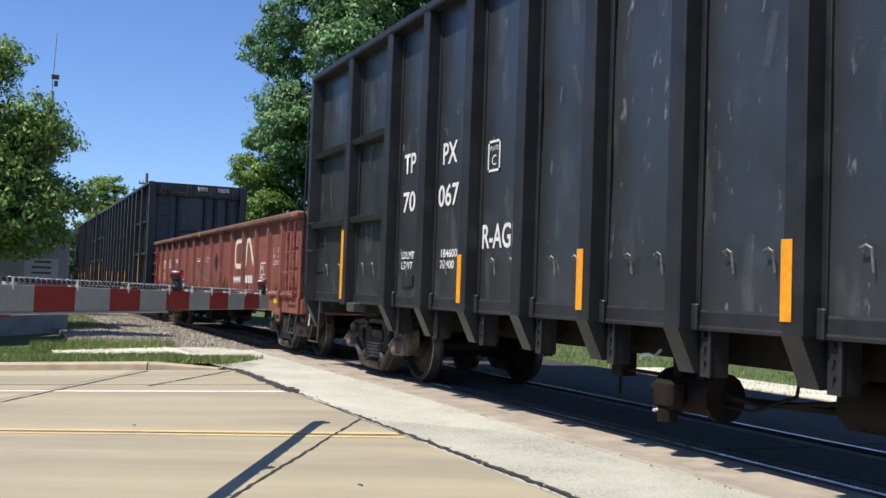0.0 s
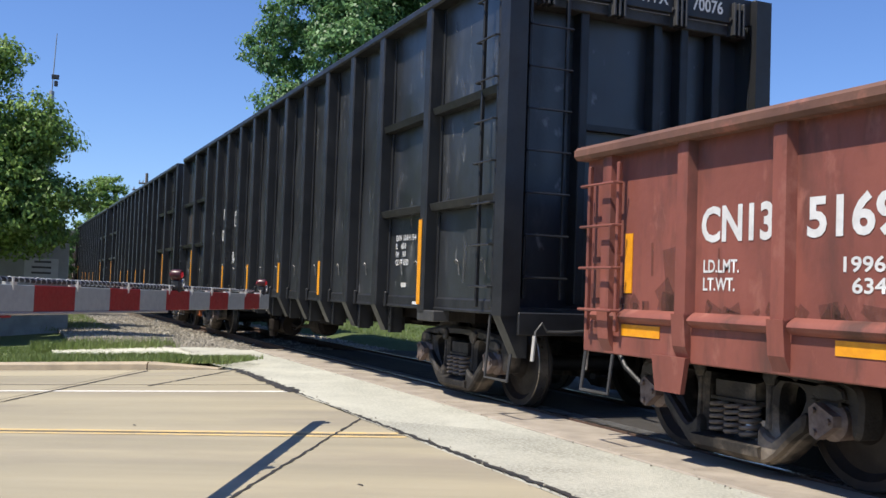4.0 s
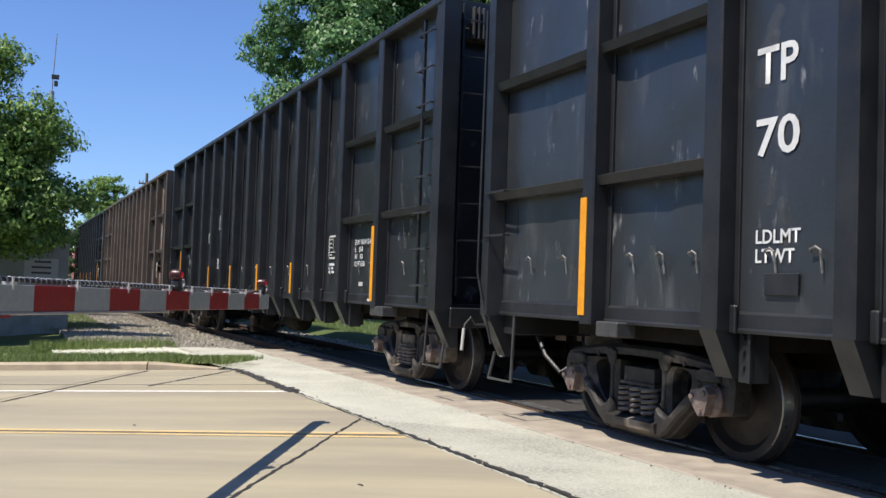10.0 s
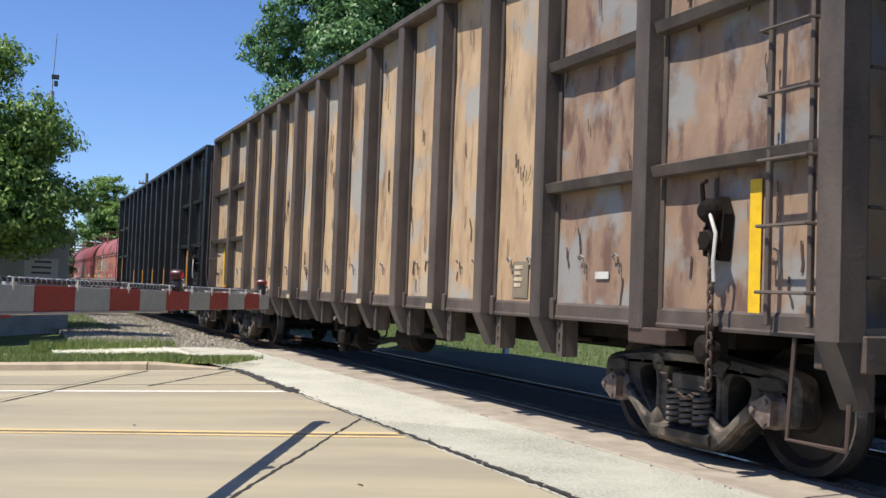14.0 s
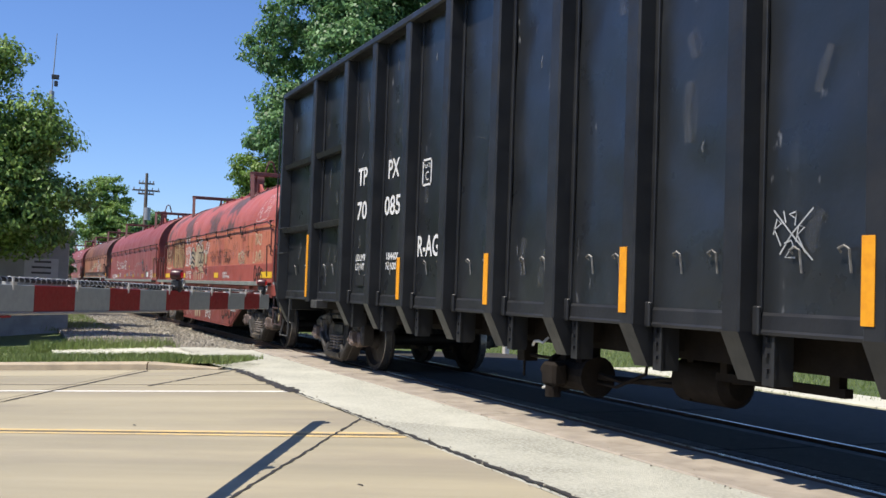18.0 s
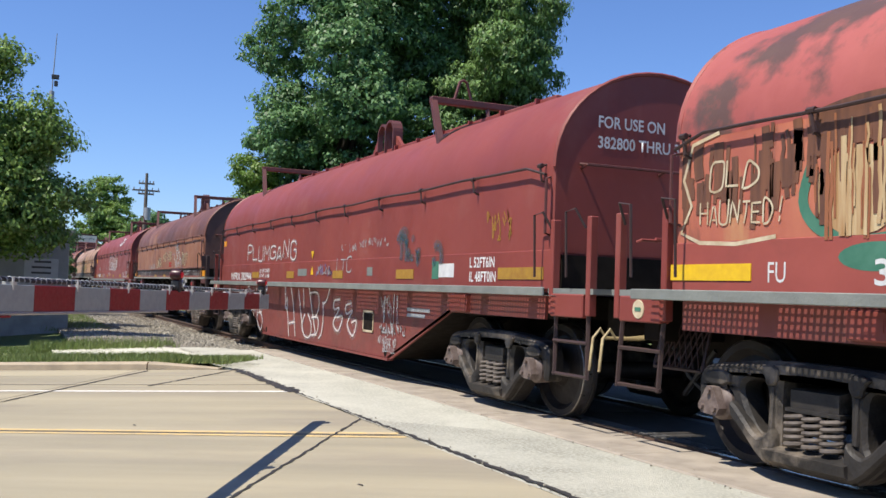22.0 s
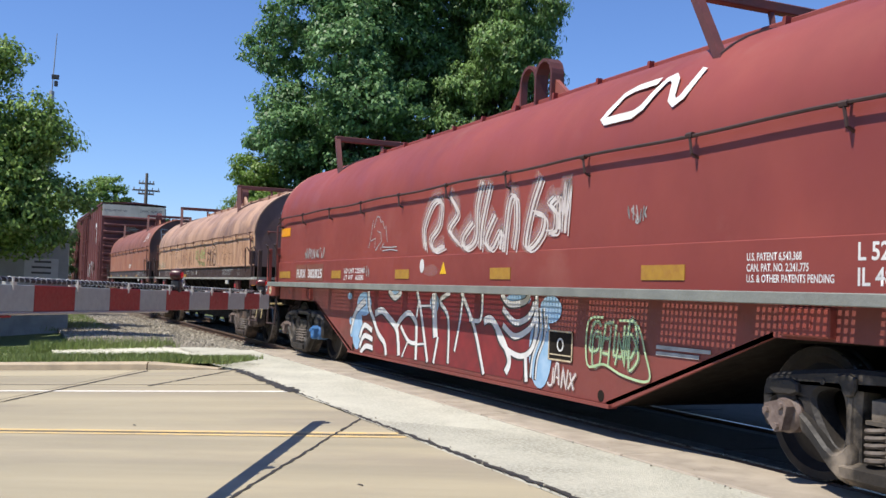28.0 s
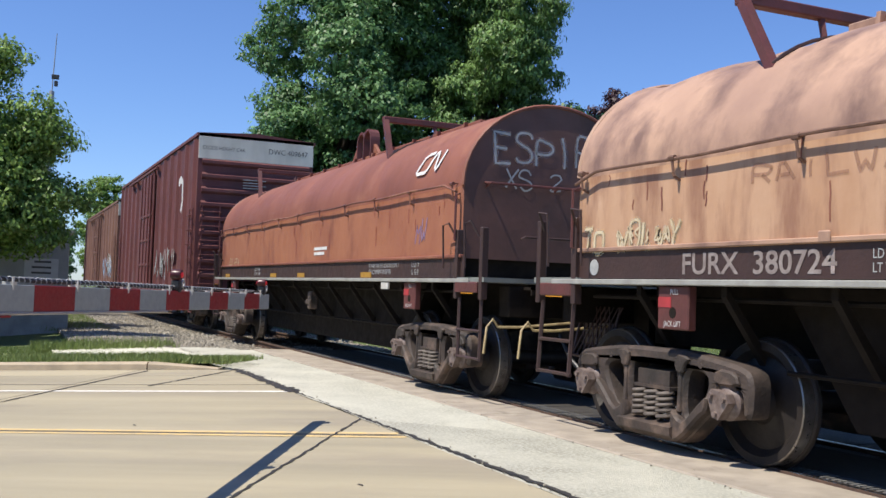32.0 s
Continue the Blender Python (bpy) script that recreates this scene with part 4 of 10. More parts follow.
def brake_gear(car, M, x):
    g = G().prism([(x - 0.11, 1.50), (x - 0.11, 1.66), (x - 0.05, 1.88), (x + 0.05, 1.90), (x + 0.10, 1.78), (x + 0.07, 1.46)], "y", -1.54, -SHEET)
    g.lathe([(0.0, -1.65), (0.04, -1.65), (0.06, -1.64), (0.085, -1.60), (0.085, -1.55), (0.06, -1.54)], 16, (x, 0, 1.80))
    g.lathe([(0.0, -1.62), (0.06, -1.62), (0.075, -1.60), (0.075, -1.54)], 14, (x - 0.01, 0, 1.60))
    for k in range(10):
        a = 2 * math.pi * k / 10
        g.box(x + 0.085 * math.cos(a) - 0.012, x + 0.085 * math.cos(a) + 0.012, -1.60, -1.57, 1.60 + 0.085 * math.sin(a) - 0.012, 1.60 + 0.085 * math.sin(a) + 0.012)
    g.tube([(x - 0.02, -1.62, 1.86), (x - 0.01, -1.64, 1.98), (x + 0.03, -1.63, 2.0)], 0.016, 6)
    crank = G().lathe([(0.0, -1.60), (0.05, -1.60), (0.10, -1.57), (0.10, -1.50), (0.0, -1.50)], 16, (x - 0.05, 0, 0.86))
    part("bell_crank", crank.box(x - 0.10, x + 0.0, -1.52, -1.40, 0.80, 1.02), UNDER, car)
    part("brake_winch", g, UNDER, car)
    g = G()
    for k in range(15):
        z = 1.50 - k * 0.062
        loop = [(0.022 * math.cos(t), 0.045 * math.sin(t)) for t in np.linspace(0, 2 * math.pi, 9)[:-1]]
        g.tube([(x + 0.02 + (p if k % 2 else 0), -1.575 + (0 if k % 2 else p), z + q) for p, q in loop], 0.0095, 5, True)
    for k in range(11):
        u = k / 10
        a = (x - 0.02 - 0.62 * u, -1.50, 0.70 - 0.20 * math.sin(math.pi * u) + 0.02 * u)
        w_ = 0.014 if k % 2 else 0.005
        g.tube([(a[0] + 0.035, a[1], a[2]), (a[0], a[1] - w_, a[2] + 0.016 - w_), (a[0] - 0.035, a[1], a[2]), (a[0], a[1] + w_, a[2] - 0.016 + w_)], 0.009, 5, True)
    part("chain", g, M["grey"], car)
    part("brake_lever", G().tube([(x + 0.05, -1.62, 1.78), (x + 0.14, -1.64, 1.64), (x + 0.12, -1.64, 1.46), (x + 0.12, -1.63, 1.32)], 0.013, 6), WHITE_PAINT_STEEL, car, smooth=True)


def air_gear_meshes():
    """Brake cylinder, valve, pipes and release handle slung below the middle of the car."""
    y = -0.98
    cyl = G()
    cyl.tube([(-0.78, y, 0.47), (-0.20, y, 0.47)], 0.155, 16)
    cyl.tube([(-0.82, y, 0.47), (-0.76, y, 0.47)], 0.185, 16)
    cyl.tube([(-0.23, y, 0.47), (-0.17, y, 0.47)], 0.185, 16)
    cyl.box(-0.68, -0.58, y - 0.10, y + 0.10, 0.55, 0.80)
    cyl.box(-0.40, -0.30, y - 0.10, y + 0.10, 0.55, 0.80)
    valve = G()
    valve.box(-0.66, -0.42, y - 0.32, y - 0.16, 0.36, 0.58, 0.03)
    valve.tube([(-0.54, y - 0.25, 0.36), (-0.54, y - 0.25, 0.26)], 0.075, 10)
    valve.tube([(-0.72, y - 0.24, 0.50), (-0.54, y - 0.24, 0.50)], 0.05, 10)
    pipe = G()
    pipe.tube([(-1.62, y, 0.80), (-1.60, y, 0.61), (-1.5, y, 0.58), (-0.8, y, 0.58)], 0.016, 6)
    pipe.tube([(-0.15, y, 0.50), (0.20, y, 0.46), (0.9, y + 0.1, 0.55), (1.7, y + 0.1, 0.60), (1.75, y + 0.1, 0.80)], 0.020, 6)
    pipe.tube([(-0.2, y, 0.42), (0.14, y - 0.02, 0.41), (0.55, y, 0.56), (0.6, y, 0.80)], 0.014, 6)
    tank = G()
    tank.tube([(0.84, y + 0.18, 0.56), (0.90, y + 0.18, 0.56), (1.46, y + 0.18, 0.56), (1.52, y + 0.18, 0.56)], (0.12, 0.185, 0.185, 0.12), 16)
    tank.box(1.02, 1.10, y + 0.10, y + 0.26, 0.70, 0.80)
    tank.box(1.28, 1.36, y + 0.10, y + 0.26, 0.70, 0.80)
    rail = G().box(1.5, 2.75, y - 0.05, y + 0.02, 0.60, 0.66)
    rail.box(2.62, 2.70, y - 0.05, y + 0.02, 0.66, 0.80)
    rail.box(1.55, 1.62, y - 0.05, y + 0.02, 0.66, 0.80)
    rod = G()
    rod.tube([(-0.17, y + 0.02, 0.47), (1.05, y + 0.10, 0.50)], 0.028, 6)
    rod.prism([(1.0, 0.40), (1.06, 0.40), (1.10, 0.78), (1.02, 0.78)], "y", y + 0.06, y + 0.10)
    pad = G()
    pad.box(-1.58, -1.42, y - 0.08, y + 0.08, 0.52, 0.76, 0.01)
    pad.box(-1.55, -1.53, y - 0.02, y, 0.36, 0.53)
    handle = G().tube([(-0.78, -1.32, 0.72), (-0.72, -1.34, 0.755), (-0.64, -1.34, 0.765), (-0.60, -1.32, 0.75), (-0.60, -1.26, 0.80)], 0.013, 6)
    low = G().tube([(-0.66, -1.27, 0.33), (-0.60, -1.28, 0.345), (-0.52, -1.27, 0.325)], 0.012, 6)
    return (("air_tank", tank.mesh("air_tank", UNDER, True), ""), ("support_rail", rail.mesh("support_rail", UNDER), ""), ("brake_cylinder", cyl.mesh("brake_cylinder", UNDER), ""), ("control_valve", valve.mesh("control_valve", UNDER), ""), ("air_pipe", pipe.mesh("air_pipe", UNDER, True), ""),
            ("push_rod", rod.mesh("push_rod", UNDER), ""), ("hanger", pad.mesh("hanger", UNDER), ""), ("release_handle", handle.mesh("release_handle", WHITE_PAINT_STEEL, True), "small white release handle"),
            ("cutout_handle", low.mesh("cutout_handle", WHITE_PAINT_STEEL, True), "small white cut-out handle"))


AIR_GEAR = air_gear_meshes()


def hopper(xc, label, number="", tan=False, rage_z=1.65, orange=False, gear=False, box_x=None, extra=None, exw_x=None, weights=("184600", "78400"), paint="faded"):
    key = "tan" if tan else paint
    if key not in HOPPER_MESHES:
        HOPPER_MESHES[key] = hopper_meshes(key, RUST_TAN if tan else {"faded": BLACK, "mid": BLACK_MID, "fresh": BLACK_DARKER}[key], RUST_RIB if tan else BLACK_STEEL, RUST_DARK if tan else GREY_STEEL)
    M = HOPPER_MESHES[key]
    car = thing("hopper_gondola", label, "freight car", "cars of the passing train")
    put("floor", M["floor"], car)
    for nm, me in M["under"]:
        put(nm, me, car)
    for r in M["rods"]:
        put("brake_rod", r, car)
    for nm, me, lab in AIR_GEAR:
        put(nm, me, car, (0, 0, 0), lab)
    for e in (-1, 1):
        put("end_wall", M["wall"][e], car)
        hopper_end(car, e, M, number)
    ends = [-H_HALF] + H_RIBS + [H_HALF]
    for s in (-1, 1):
        put("top_chord", M["top"][s], car)
        put("side_sill", M["sill"][s], car)
        for e in (-1, 1):
            put("corner_post", M["post"][e, s], car)
        for i in range(len(ends) - 1):
            kind = 0 if s > 0 or (i in (2, 3, 4) and not tan) else 1 + (i * 3 + int(abs(xc))) % 4
            me = M["panels"][round(ends[i + 1] - ends[i], 3), s, kind]
            if tan and i >= 12:
                me = me.copy()
                me.materials[0] = RUST_BROWN
            put("side_panel", me, car, ((ends[i] + ends[i + 1]) / 2, 0, 0))
            n_h = 3 if i == 1 else 2
            for k in range(n_h):
                x = ends[i] + (ends[i + 1] - ends[i]) * (k + 1) / (n_h + 1)
                put("hook", M["hooks"][s], car, (x, 0, 0))
    for x in H_RIBS:
        for s in (-1, 1):
            if x in (H_RIBS[0], H_RIBS[12]):
                put("rib", M["ribs"][s, "short"], car, (x, 0, 0))
                continue
            rib = put("rib", M["ribs"][s], car, (x, 0, 0))
            put("rib_bracket", M["brackets"][s], rib)
    for z in (3.22, 2.14):
        for s in (-1, 1):
            for e in (-1, 1):
                put("cross_beam", M["beam"]["end", s], car, (e * (H_HALF - (0.93 if e < 0 else 0.95)), 0, z))
                put("cross_beam", M["beam"]["inner", s], car, (e * (H_HALF - (2.63 if e < 0 else 2.67)), 0, z))
    if not tan:
        for i in (0, 12):
            put("reflective_strip", M["strip"]["tall"], car, (H_RIBS[i], 0, 0), "tall amber reflective strip")
        for i in (3, 5, 7, 9):
            put("reflective_strip", M["strip"]["short"], car, (H_RIBS[i], 0, 0), "short amber reflective strip")
    put("ladder", M["ladder"], car, (H_HALF - 0.55, -1.56, 1.05))
    for k in range(2):
        z = 1.75 + 0.42 * k
        grab(car, [(-H_HALF + 0.02, -1.56, z), (-H_HALF + 0.02, -1.63, z), (-H_HALF + 0.42, -1.63, z), (-H_HALF + 0.42, -1.56, z)], M["steel"])
    part("cable_guide", G().tube([(-H_HALF - 0.04, -1.64, 4.0), (-H_HALF - 0.04, -1.66, 1.4), (-H_HALF + 0.02, -1.6, 1.0), (-H_HALF + 0.1, -1.56, 0.7)], 0.014, 6), M["steel"], car, smooth=True)
    part("jacking_pad", G().box(H_RIBS[0] + 0.12, H_RIBS[0] + 0.42, -1.58, -1.40, 0.88, 1.0, 0.01), M["grey"], car)
    part("jacking_pad", G().box(H_RIBS[12] - 0.10, H_RIBS[12] + 0.36, -1.60, -1.40, 0.86, 0.98, 0.01), M["grey"], car)
    trucks(car, (-H_HALF + 1.9, H_HALF - 1.9), tan=False, orange=orange)
    coupler_gear(car, H_HALF + 0.05, reach=0.42)
    ys = -SHEET - 0.002
    if number and not tan:
        mark, num = number.split()
        letters(mark[:2], 0.34, WHITE, car, -5.64, ys, 2.62, fit=0.37, bold=0.018)
        letters(mark[2:], 0.34, WHITE, car, -4.48, ys, 2.62, fit=0.385, bold=0.018)
        letters(num[:2], 0.34, WHITE, car, -5.65, ys, 2.15, fit=0.39, bold=0.018)
        letters(num[2:], 0.34, WHITE, car, -4.56, ys, 2.15, fit=0.545, bold=0.018)
        letters("LDLMT\nLTWT", 0.125, WHITE, car, -5.63, ys, 1.575, fit=0.40, bold=0.02)
        letters("%s\n%s" % weights, 0.125, WHITE, car, -4.46, ys, 1.575, fit=0.43, bold=0.02)
        letters("R-AGE", 0.34, WHITE, car, -3.41, ys, rage_z, fit=0.77, bold=0.018)
        g = G()
        x0, z0, w, h = -3.32, 2.42, 0.27, 0.32
        for a in ((x0, x0 + w, z0, z0 + 0.025), (x0, x0 + w, z0 + h - 0.025, z0 + h), (x0, x0 + 0.025, z0, z0 + h), (x0 + w - 0.025, x0 + w, z0, z0 + h)):
            g.box(a[0], a[1], ys - 0.002, ys + 0.002, a[2], a[3])
        part("plate_frame", g, WHITE, car)
        letters("PLATE", 0.07, WHITE, car, x0 + w / 2, ys, z0 + 0.215, 1.0, centre=True, bold=0.0)
        letters("C", 0.15, WHITE, car, x0 + w / 2, ys, z0 + 0.065, 1.0, centre=True)
        part("card_holder", G().box(-5.52, -5.22, -1.475, -SHEET, 1.24, 1.38, 0.004), M["steel"], car)
        if num == "70124":
            letters("BLT 1-79", 0.10, WHITE, car, -3.29, ys, 1.46, 0.85, bold=0.02)
    if not tan:
        xl = exw_x if exw_x is not None else 6.2
        letters("EXW  10-8 H 13-4\nIL     60-8\nIW     9-0\nCU FT 6500", 0.100, WHITE, car, xl, ys, 1.80, 0.84, bold=0.02)
        part("stencil", G().box(6.42, 6.58, ys - 0.004, ys + 0.002, 1.23, 1.285), WHITE_PAINT_STEEL, car)
        part("stencil", G().box(H_RIBS[12] - 0.55, H_RIBS[12] - 0.12, -1.480, -1.470, 1.03, 1.065), WHITE, car)
    if box_x is not None:
        g = G()
        for a in ((0, 0.36, 0, 0.028), (0, 0.36, 0.322, 0.35), (0, 0.028, 0, 0.35), (0.332, 0.36, 0, 0.35), (0.20, 0.212, 0.10, 0.33), (0.02, 0.34, 0.095, 0.107), (0.06, 0.16, 0.28, 0.30), (0.06, 0.15, 0.22, 0.24), (0.06, 0.17, 0.16, 0.18), (0.06, 0.16, 0.05, 0.07)):
            g.box(box_x + a[0], box_x + a[1], ys - 0.002, ys, 1.62 + a[2], 1.62 + a[3])
        part("stencil_frame", g, WHITE_PAINT_STEEL, car, "white outlined stencil panel")
        bars(car, box_x + 0.03, ys, 1.52, 0.26, 3, 0.035)
    if gear:
        brake_gear(car, M, H_HALF - 1.10)
    if extra:
        extra(car, M, ys)
    CARS.append((car, xc))
    return car


def dents(car, seed, n=34):
    """Scuffed smears along the side sheets."""
    rnd = random.Random(seed)
    g = G()
    for _ in range(n):
        x = rnd.uniform(-9, 9)
        z = rnd.uniform(1.5, 4.2)
        if min(abs(x - r) for r in H_RIBS) < 0.22:
            continue
        if rnd.random() < 0.7:
            g.ribbon([(x, z), (x + rnd.uniform(-0.02, 0.02), z - rnd.uniform(0.02, 0.06)), (x + rnd.uniform(-0.03, 0.03), z - rnd.uniform(0.07, 0.14))], rnd.uniform(0.005, 0.028), -SHEET - 0.001)
        else:
            g.ribbon([(x, z), (x + rnd.uniform(0.05, 0.2), z + rnd.uniform(-0.1, 0.12))], rnd.uniform(0.006, 0.014), -SHEET - 0.001)
    tagged(part("scuff", g, SCUFF, car), kind="stuff")
    g = G()
    for k in range(70):
        x, z = rnd.uniform(-9, 9), rnd.uniform(1.4, 4.3)
        if min(abs(x - r) for r in H_RIBS) < 0.3:
            continue
        l = rnd.uniform(0.12, 0.5)
        lean = rnd.uniform(-0.25, 0.25) * l
        for n in range(3):
            g.ribbon(smooth_line([(x, z), (x + lean + rnd.gauss(0, 0.03), z - l * 0.5), (x + lean * 1.6, z - l)]), rnd.uniform(0.02, 0.05) * (1 + n), -SHEET - 0.0016 - 0.0003 * n)
    tagged(part("dust_smear", g, SMEAR, car, "pale dusty smears"), kind="stuff")


def extra_c2(car, M, ys):
    dents(car, 2)
    for x, w in ((-H_HALF + 0.62, 0.10), (-H_HALF + 0.75, 0.05), (-H_HALF + 0.98, 0.13), (-H_HALF + 1.13, 0.04)):
        part("rust_streak", G().ribbon([(x, 3.14), (x + 0.01, 2.6), (x - 0.01, 2.24)], w, ys + 0.001), RUST_SMEAR, car, "tan rust streak below the cross beam")
    part("rust_streak", G().ribbon([(-H_HALF + 1.1, 2.05), (-H_HALF + 1.12, 1.6), (-H_HALF + 1.1, 1.15)], 0.05, ys + 0.001), RUST_SMEAR, car, "tan rust streak below the cross beam")


def extra_c4(car, M, ys):
    dents(car, 4)
    letters("Nicolet", 0.23, CHALK, car, -7.32, ys, 1.84, fit=0.58, name="chalk_writing", tilt=0.16)
    letters("Central", 0.20, CHALK, car, -7.14, ys, 1.66, fit=0.60, name="chalk_writing", tilt=0.14)
    g = G()
    for k, (x0, zb, top) in enumerate(((-6.88, 1.40, 1.58), (-6.76, 1.40, 1.67), (-6.63, 1.41, 1.63))):
        g.ribbon([(x0, zb), (x0, top)], 0.008, ys)
        for j in range(5):
            z = top - 0.03 - j * (top - zb - 0.05) / 5
            w = 0.018 + j * 0.009
            g.ribbon([(x0 - w, z - 0.03), (x0, z), (x0 + w, z - 0.03)], 0.008, ys - 0.001)
    part("chalk_drawing", g, CHALK, car, "chalk drawing of three small trees")


def extra_c6(car, M, ys):
    dents(car, 6, 30)
    g = G()
    for k, pts in enumerate(([(0.02, 0.98), (0.18, 0.5), (0.36, 0.0)], [(0.36, 0.97), (0.18, 0.5), (0.08, 0.12)], [(0.02, 0.5), (0.05, 0.8), (0.09, 0.72), (0.03, 0.6), (0.09, 0.28)],
                             [(0.22, 0.35), (0.24, 0.66), (0.29, 0.62), (0.23, 0.48), (0.30, 0.14)], [(0.11, 0.95), (0.13, 0.72)], [(0.22, 0.92), (0.16, 0.88), (0.21, 0.80), (0.22, 0.92), (0.21, 0.66)],
                             [(0.12, 0.33), (0.18, 0.38), (0.20, 0.28), (0.13, 0.06), (0.22, 0.05)])):
        g.ribbon([(2.53 + x, 1.46 + 0.33 * z) for x, z in pts], 0.011, ys - 0.0006 * k)
    tagged(part("chalk_writing", g, CHALK, car, "chalk cross with signs between its arms"), kind="stuff")
    g = G()
    x = H_HALF - 1.12
    for a in (0.2, 0.5, 0.8, 1.1, 1.4, 1.7, 2.0, 2.3, 2.6):
        g.ribbon([(x + 0.13 * math.cos(a), 2.0 + 0.13 * math.sin(a)), (x + 0.13 * math.cos(a + 0.3), 2.0 + 0.13 * math.sin(a + 0.3))], 0.05, ys)
    tagged(part("painted_arc", g, WHITE, car), kind="stuff")
    letters("LOCK", 0.065, WHITE, car, x - 0.24, ys, 1.90, fit=0.17)
    letters("FREE", 0.065, WHITE, car, x + 0.10, ys, 1.90, fit=0.17)
    letters("JACK", 0.08, WHITE, car, x - 0.62, ys, 1.16, fit=0.22)


def extra_tan(car, M, ys):
    for i in (3, 5, 7, 9):
        part("reflective_strip", G().box(H_RIBS[i] - 0.30, H_RIBS[i] - 0.22, ys - 0.004, ys, 1.10, 1.55), YELLOW_BRIGHT, car)
    part("reflective_strip", G().box(H_HALF - 0.84, H_HALF - 0.73, ys - 0.004, ys, 1.12, 2.0), YELLOW_BRIGHT, car)
    part("reflective_strip", G().box(-H_HALF + 0.85, -H_HALF + 0.97, ys - 0.004, ys, 1.12, 2.02), YELLOW_BRIGHT, car)
    x = H_RIBS[11] - 0.7
    part("stencil", G().box(x, x + 0.30, ys - 0.003, ys, 1.16, 1.50), surf("grey_patch", (0.20, 0.165, 0.12)), car)
    bars(car, x + 0.04, ys - 0.006, 1.43, 0.16, 4, 0.035, CREAM)
    part("stencil", G().box(H_RIBS[11] + 0.75, H_RIBS[11] + 0.95, ys - 0.006, ys, 1.34, 1.40), WHITE_PAINT_STEEL, car)
    bars(car, -H_HALF + 1.35, ys - 0.002, 1.72, 0.22, 1, 0.05)
    bars(car, -H_HALF + 1.40, ys - 0.002, 1.36, 0.24, 1, 0.05)
    scribble(car, CREAM, -H_HALF + 2.5, 1.6, 1.0, 0.22, ys, 51, 6, 0.02)
    scribble(car, CREAM, -H_HALF + 2.5, 1.4, 1.0, 0.18, ys, 52, 6, 0.02)
    part("card_holder", G().box(-H_HALF + 1.5, -H_HALF + 1.72, -1.475, -SHEET, 1.08, 1.24, 0.004), M["steel"], car)
    # scarred paint
    rnd = random.Random(55)
    g = G()
    for _ in range(330):
        x, z = rnd.uniform(-9.2, 9.2), rnd.uniform(1.2, 4.3)
        if min(abs(x - r) for r in H_RIBS) < 0.16:
            continue
        pts = [(x, z)]
        for k in range(rnd.randint(2, 4)):
            pts.append((pts[-1][0] + rnd.gauss(0, 0.012), pts[-1][1] - rnd.uniform(0.02, 0.1)))
        g.ribbon(pts, rnd.choice((0.006, 0.012, 0.02, 0.034)), ys + 0.002 - 0.0004 * (_ % 4))
    tagged(part("rust_scar", g, RUST_DARK, car, "dark scars in the paint"), kind="stuff")
    for i in (2, 4, 7, 9):
        part("patch", G().box(H_RIBS[i] - 0.086, H_RIBS[i] + 0.086, -1.62, -1.6155, 1.0, 1.06), CREAM, car)
    part("patch", G().box(H_RIBS[0] - 0.087, H_RIBS[0] + 0.087, -1.62, -1.6155, 1.14, 1.18), YELLOW_STRIP, car)


hopper(96.12, "black steel high-sided hopper gondola with white lettering", "TPPX 70067", extra=lambda c, M, y: dents(c, 1))
hopper(58.8, "black steel high-sided hopper gondola with rust streaks near its end", "TPPX 70076", orange=True, extra=extra_c2)
hopper(39.12, "black steel high-sided hopper gondola with dented side sheets", "TPPX 70124", rage_z=1.90, extra=lambda c, M, y: dents(c, 3), weights=("183600", "79400"))
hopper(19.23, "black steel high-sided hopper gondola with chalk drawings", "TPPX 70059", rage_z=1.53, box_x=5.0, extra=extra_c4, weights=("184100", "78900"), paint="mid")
hopper(-0.75, "weathered tan and rusty high-sided hopper gondola", tan=True, gear=True, extra=extra_tan)
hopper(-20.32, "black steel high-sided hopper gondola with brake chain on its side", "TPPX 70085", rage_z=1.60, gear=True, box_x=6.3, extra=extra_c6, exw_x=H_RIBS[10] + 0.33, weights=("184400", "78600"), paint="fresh")


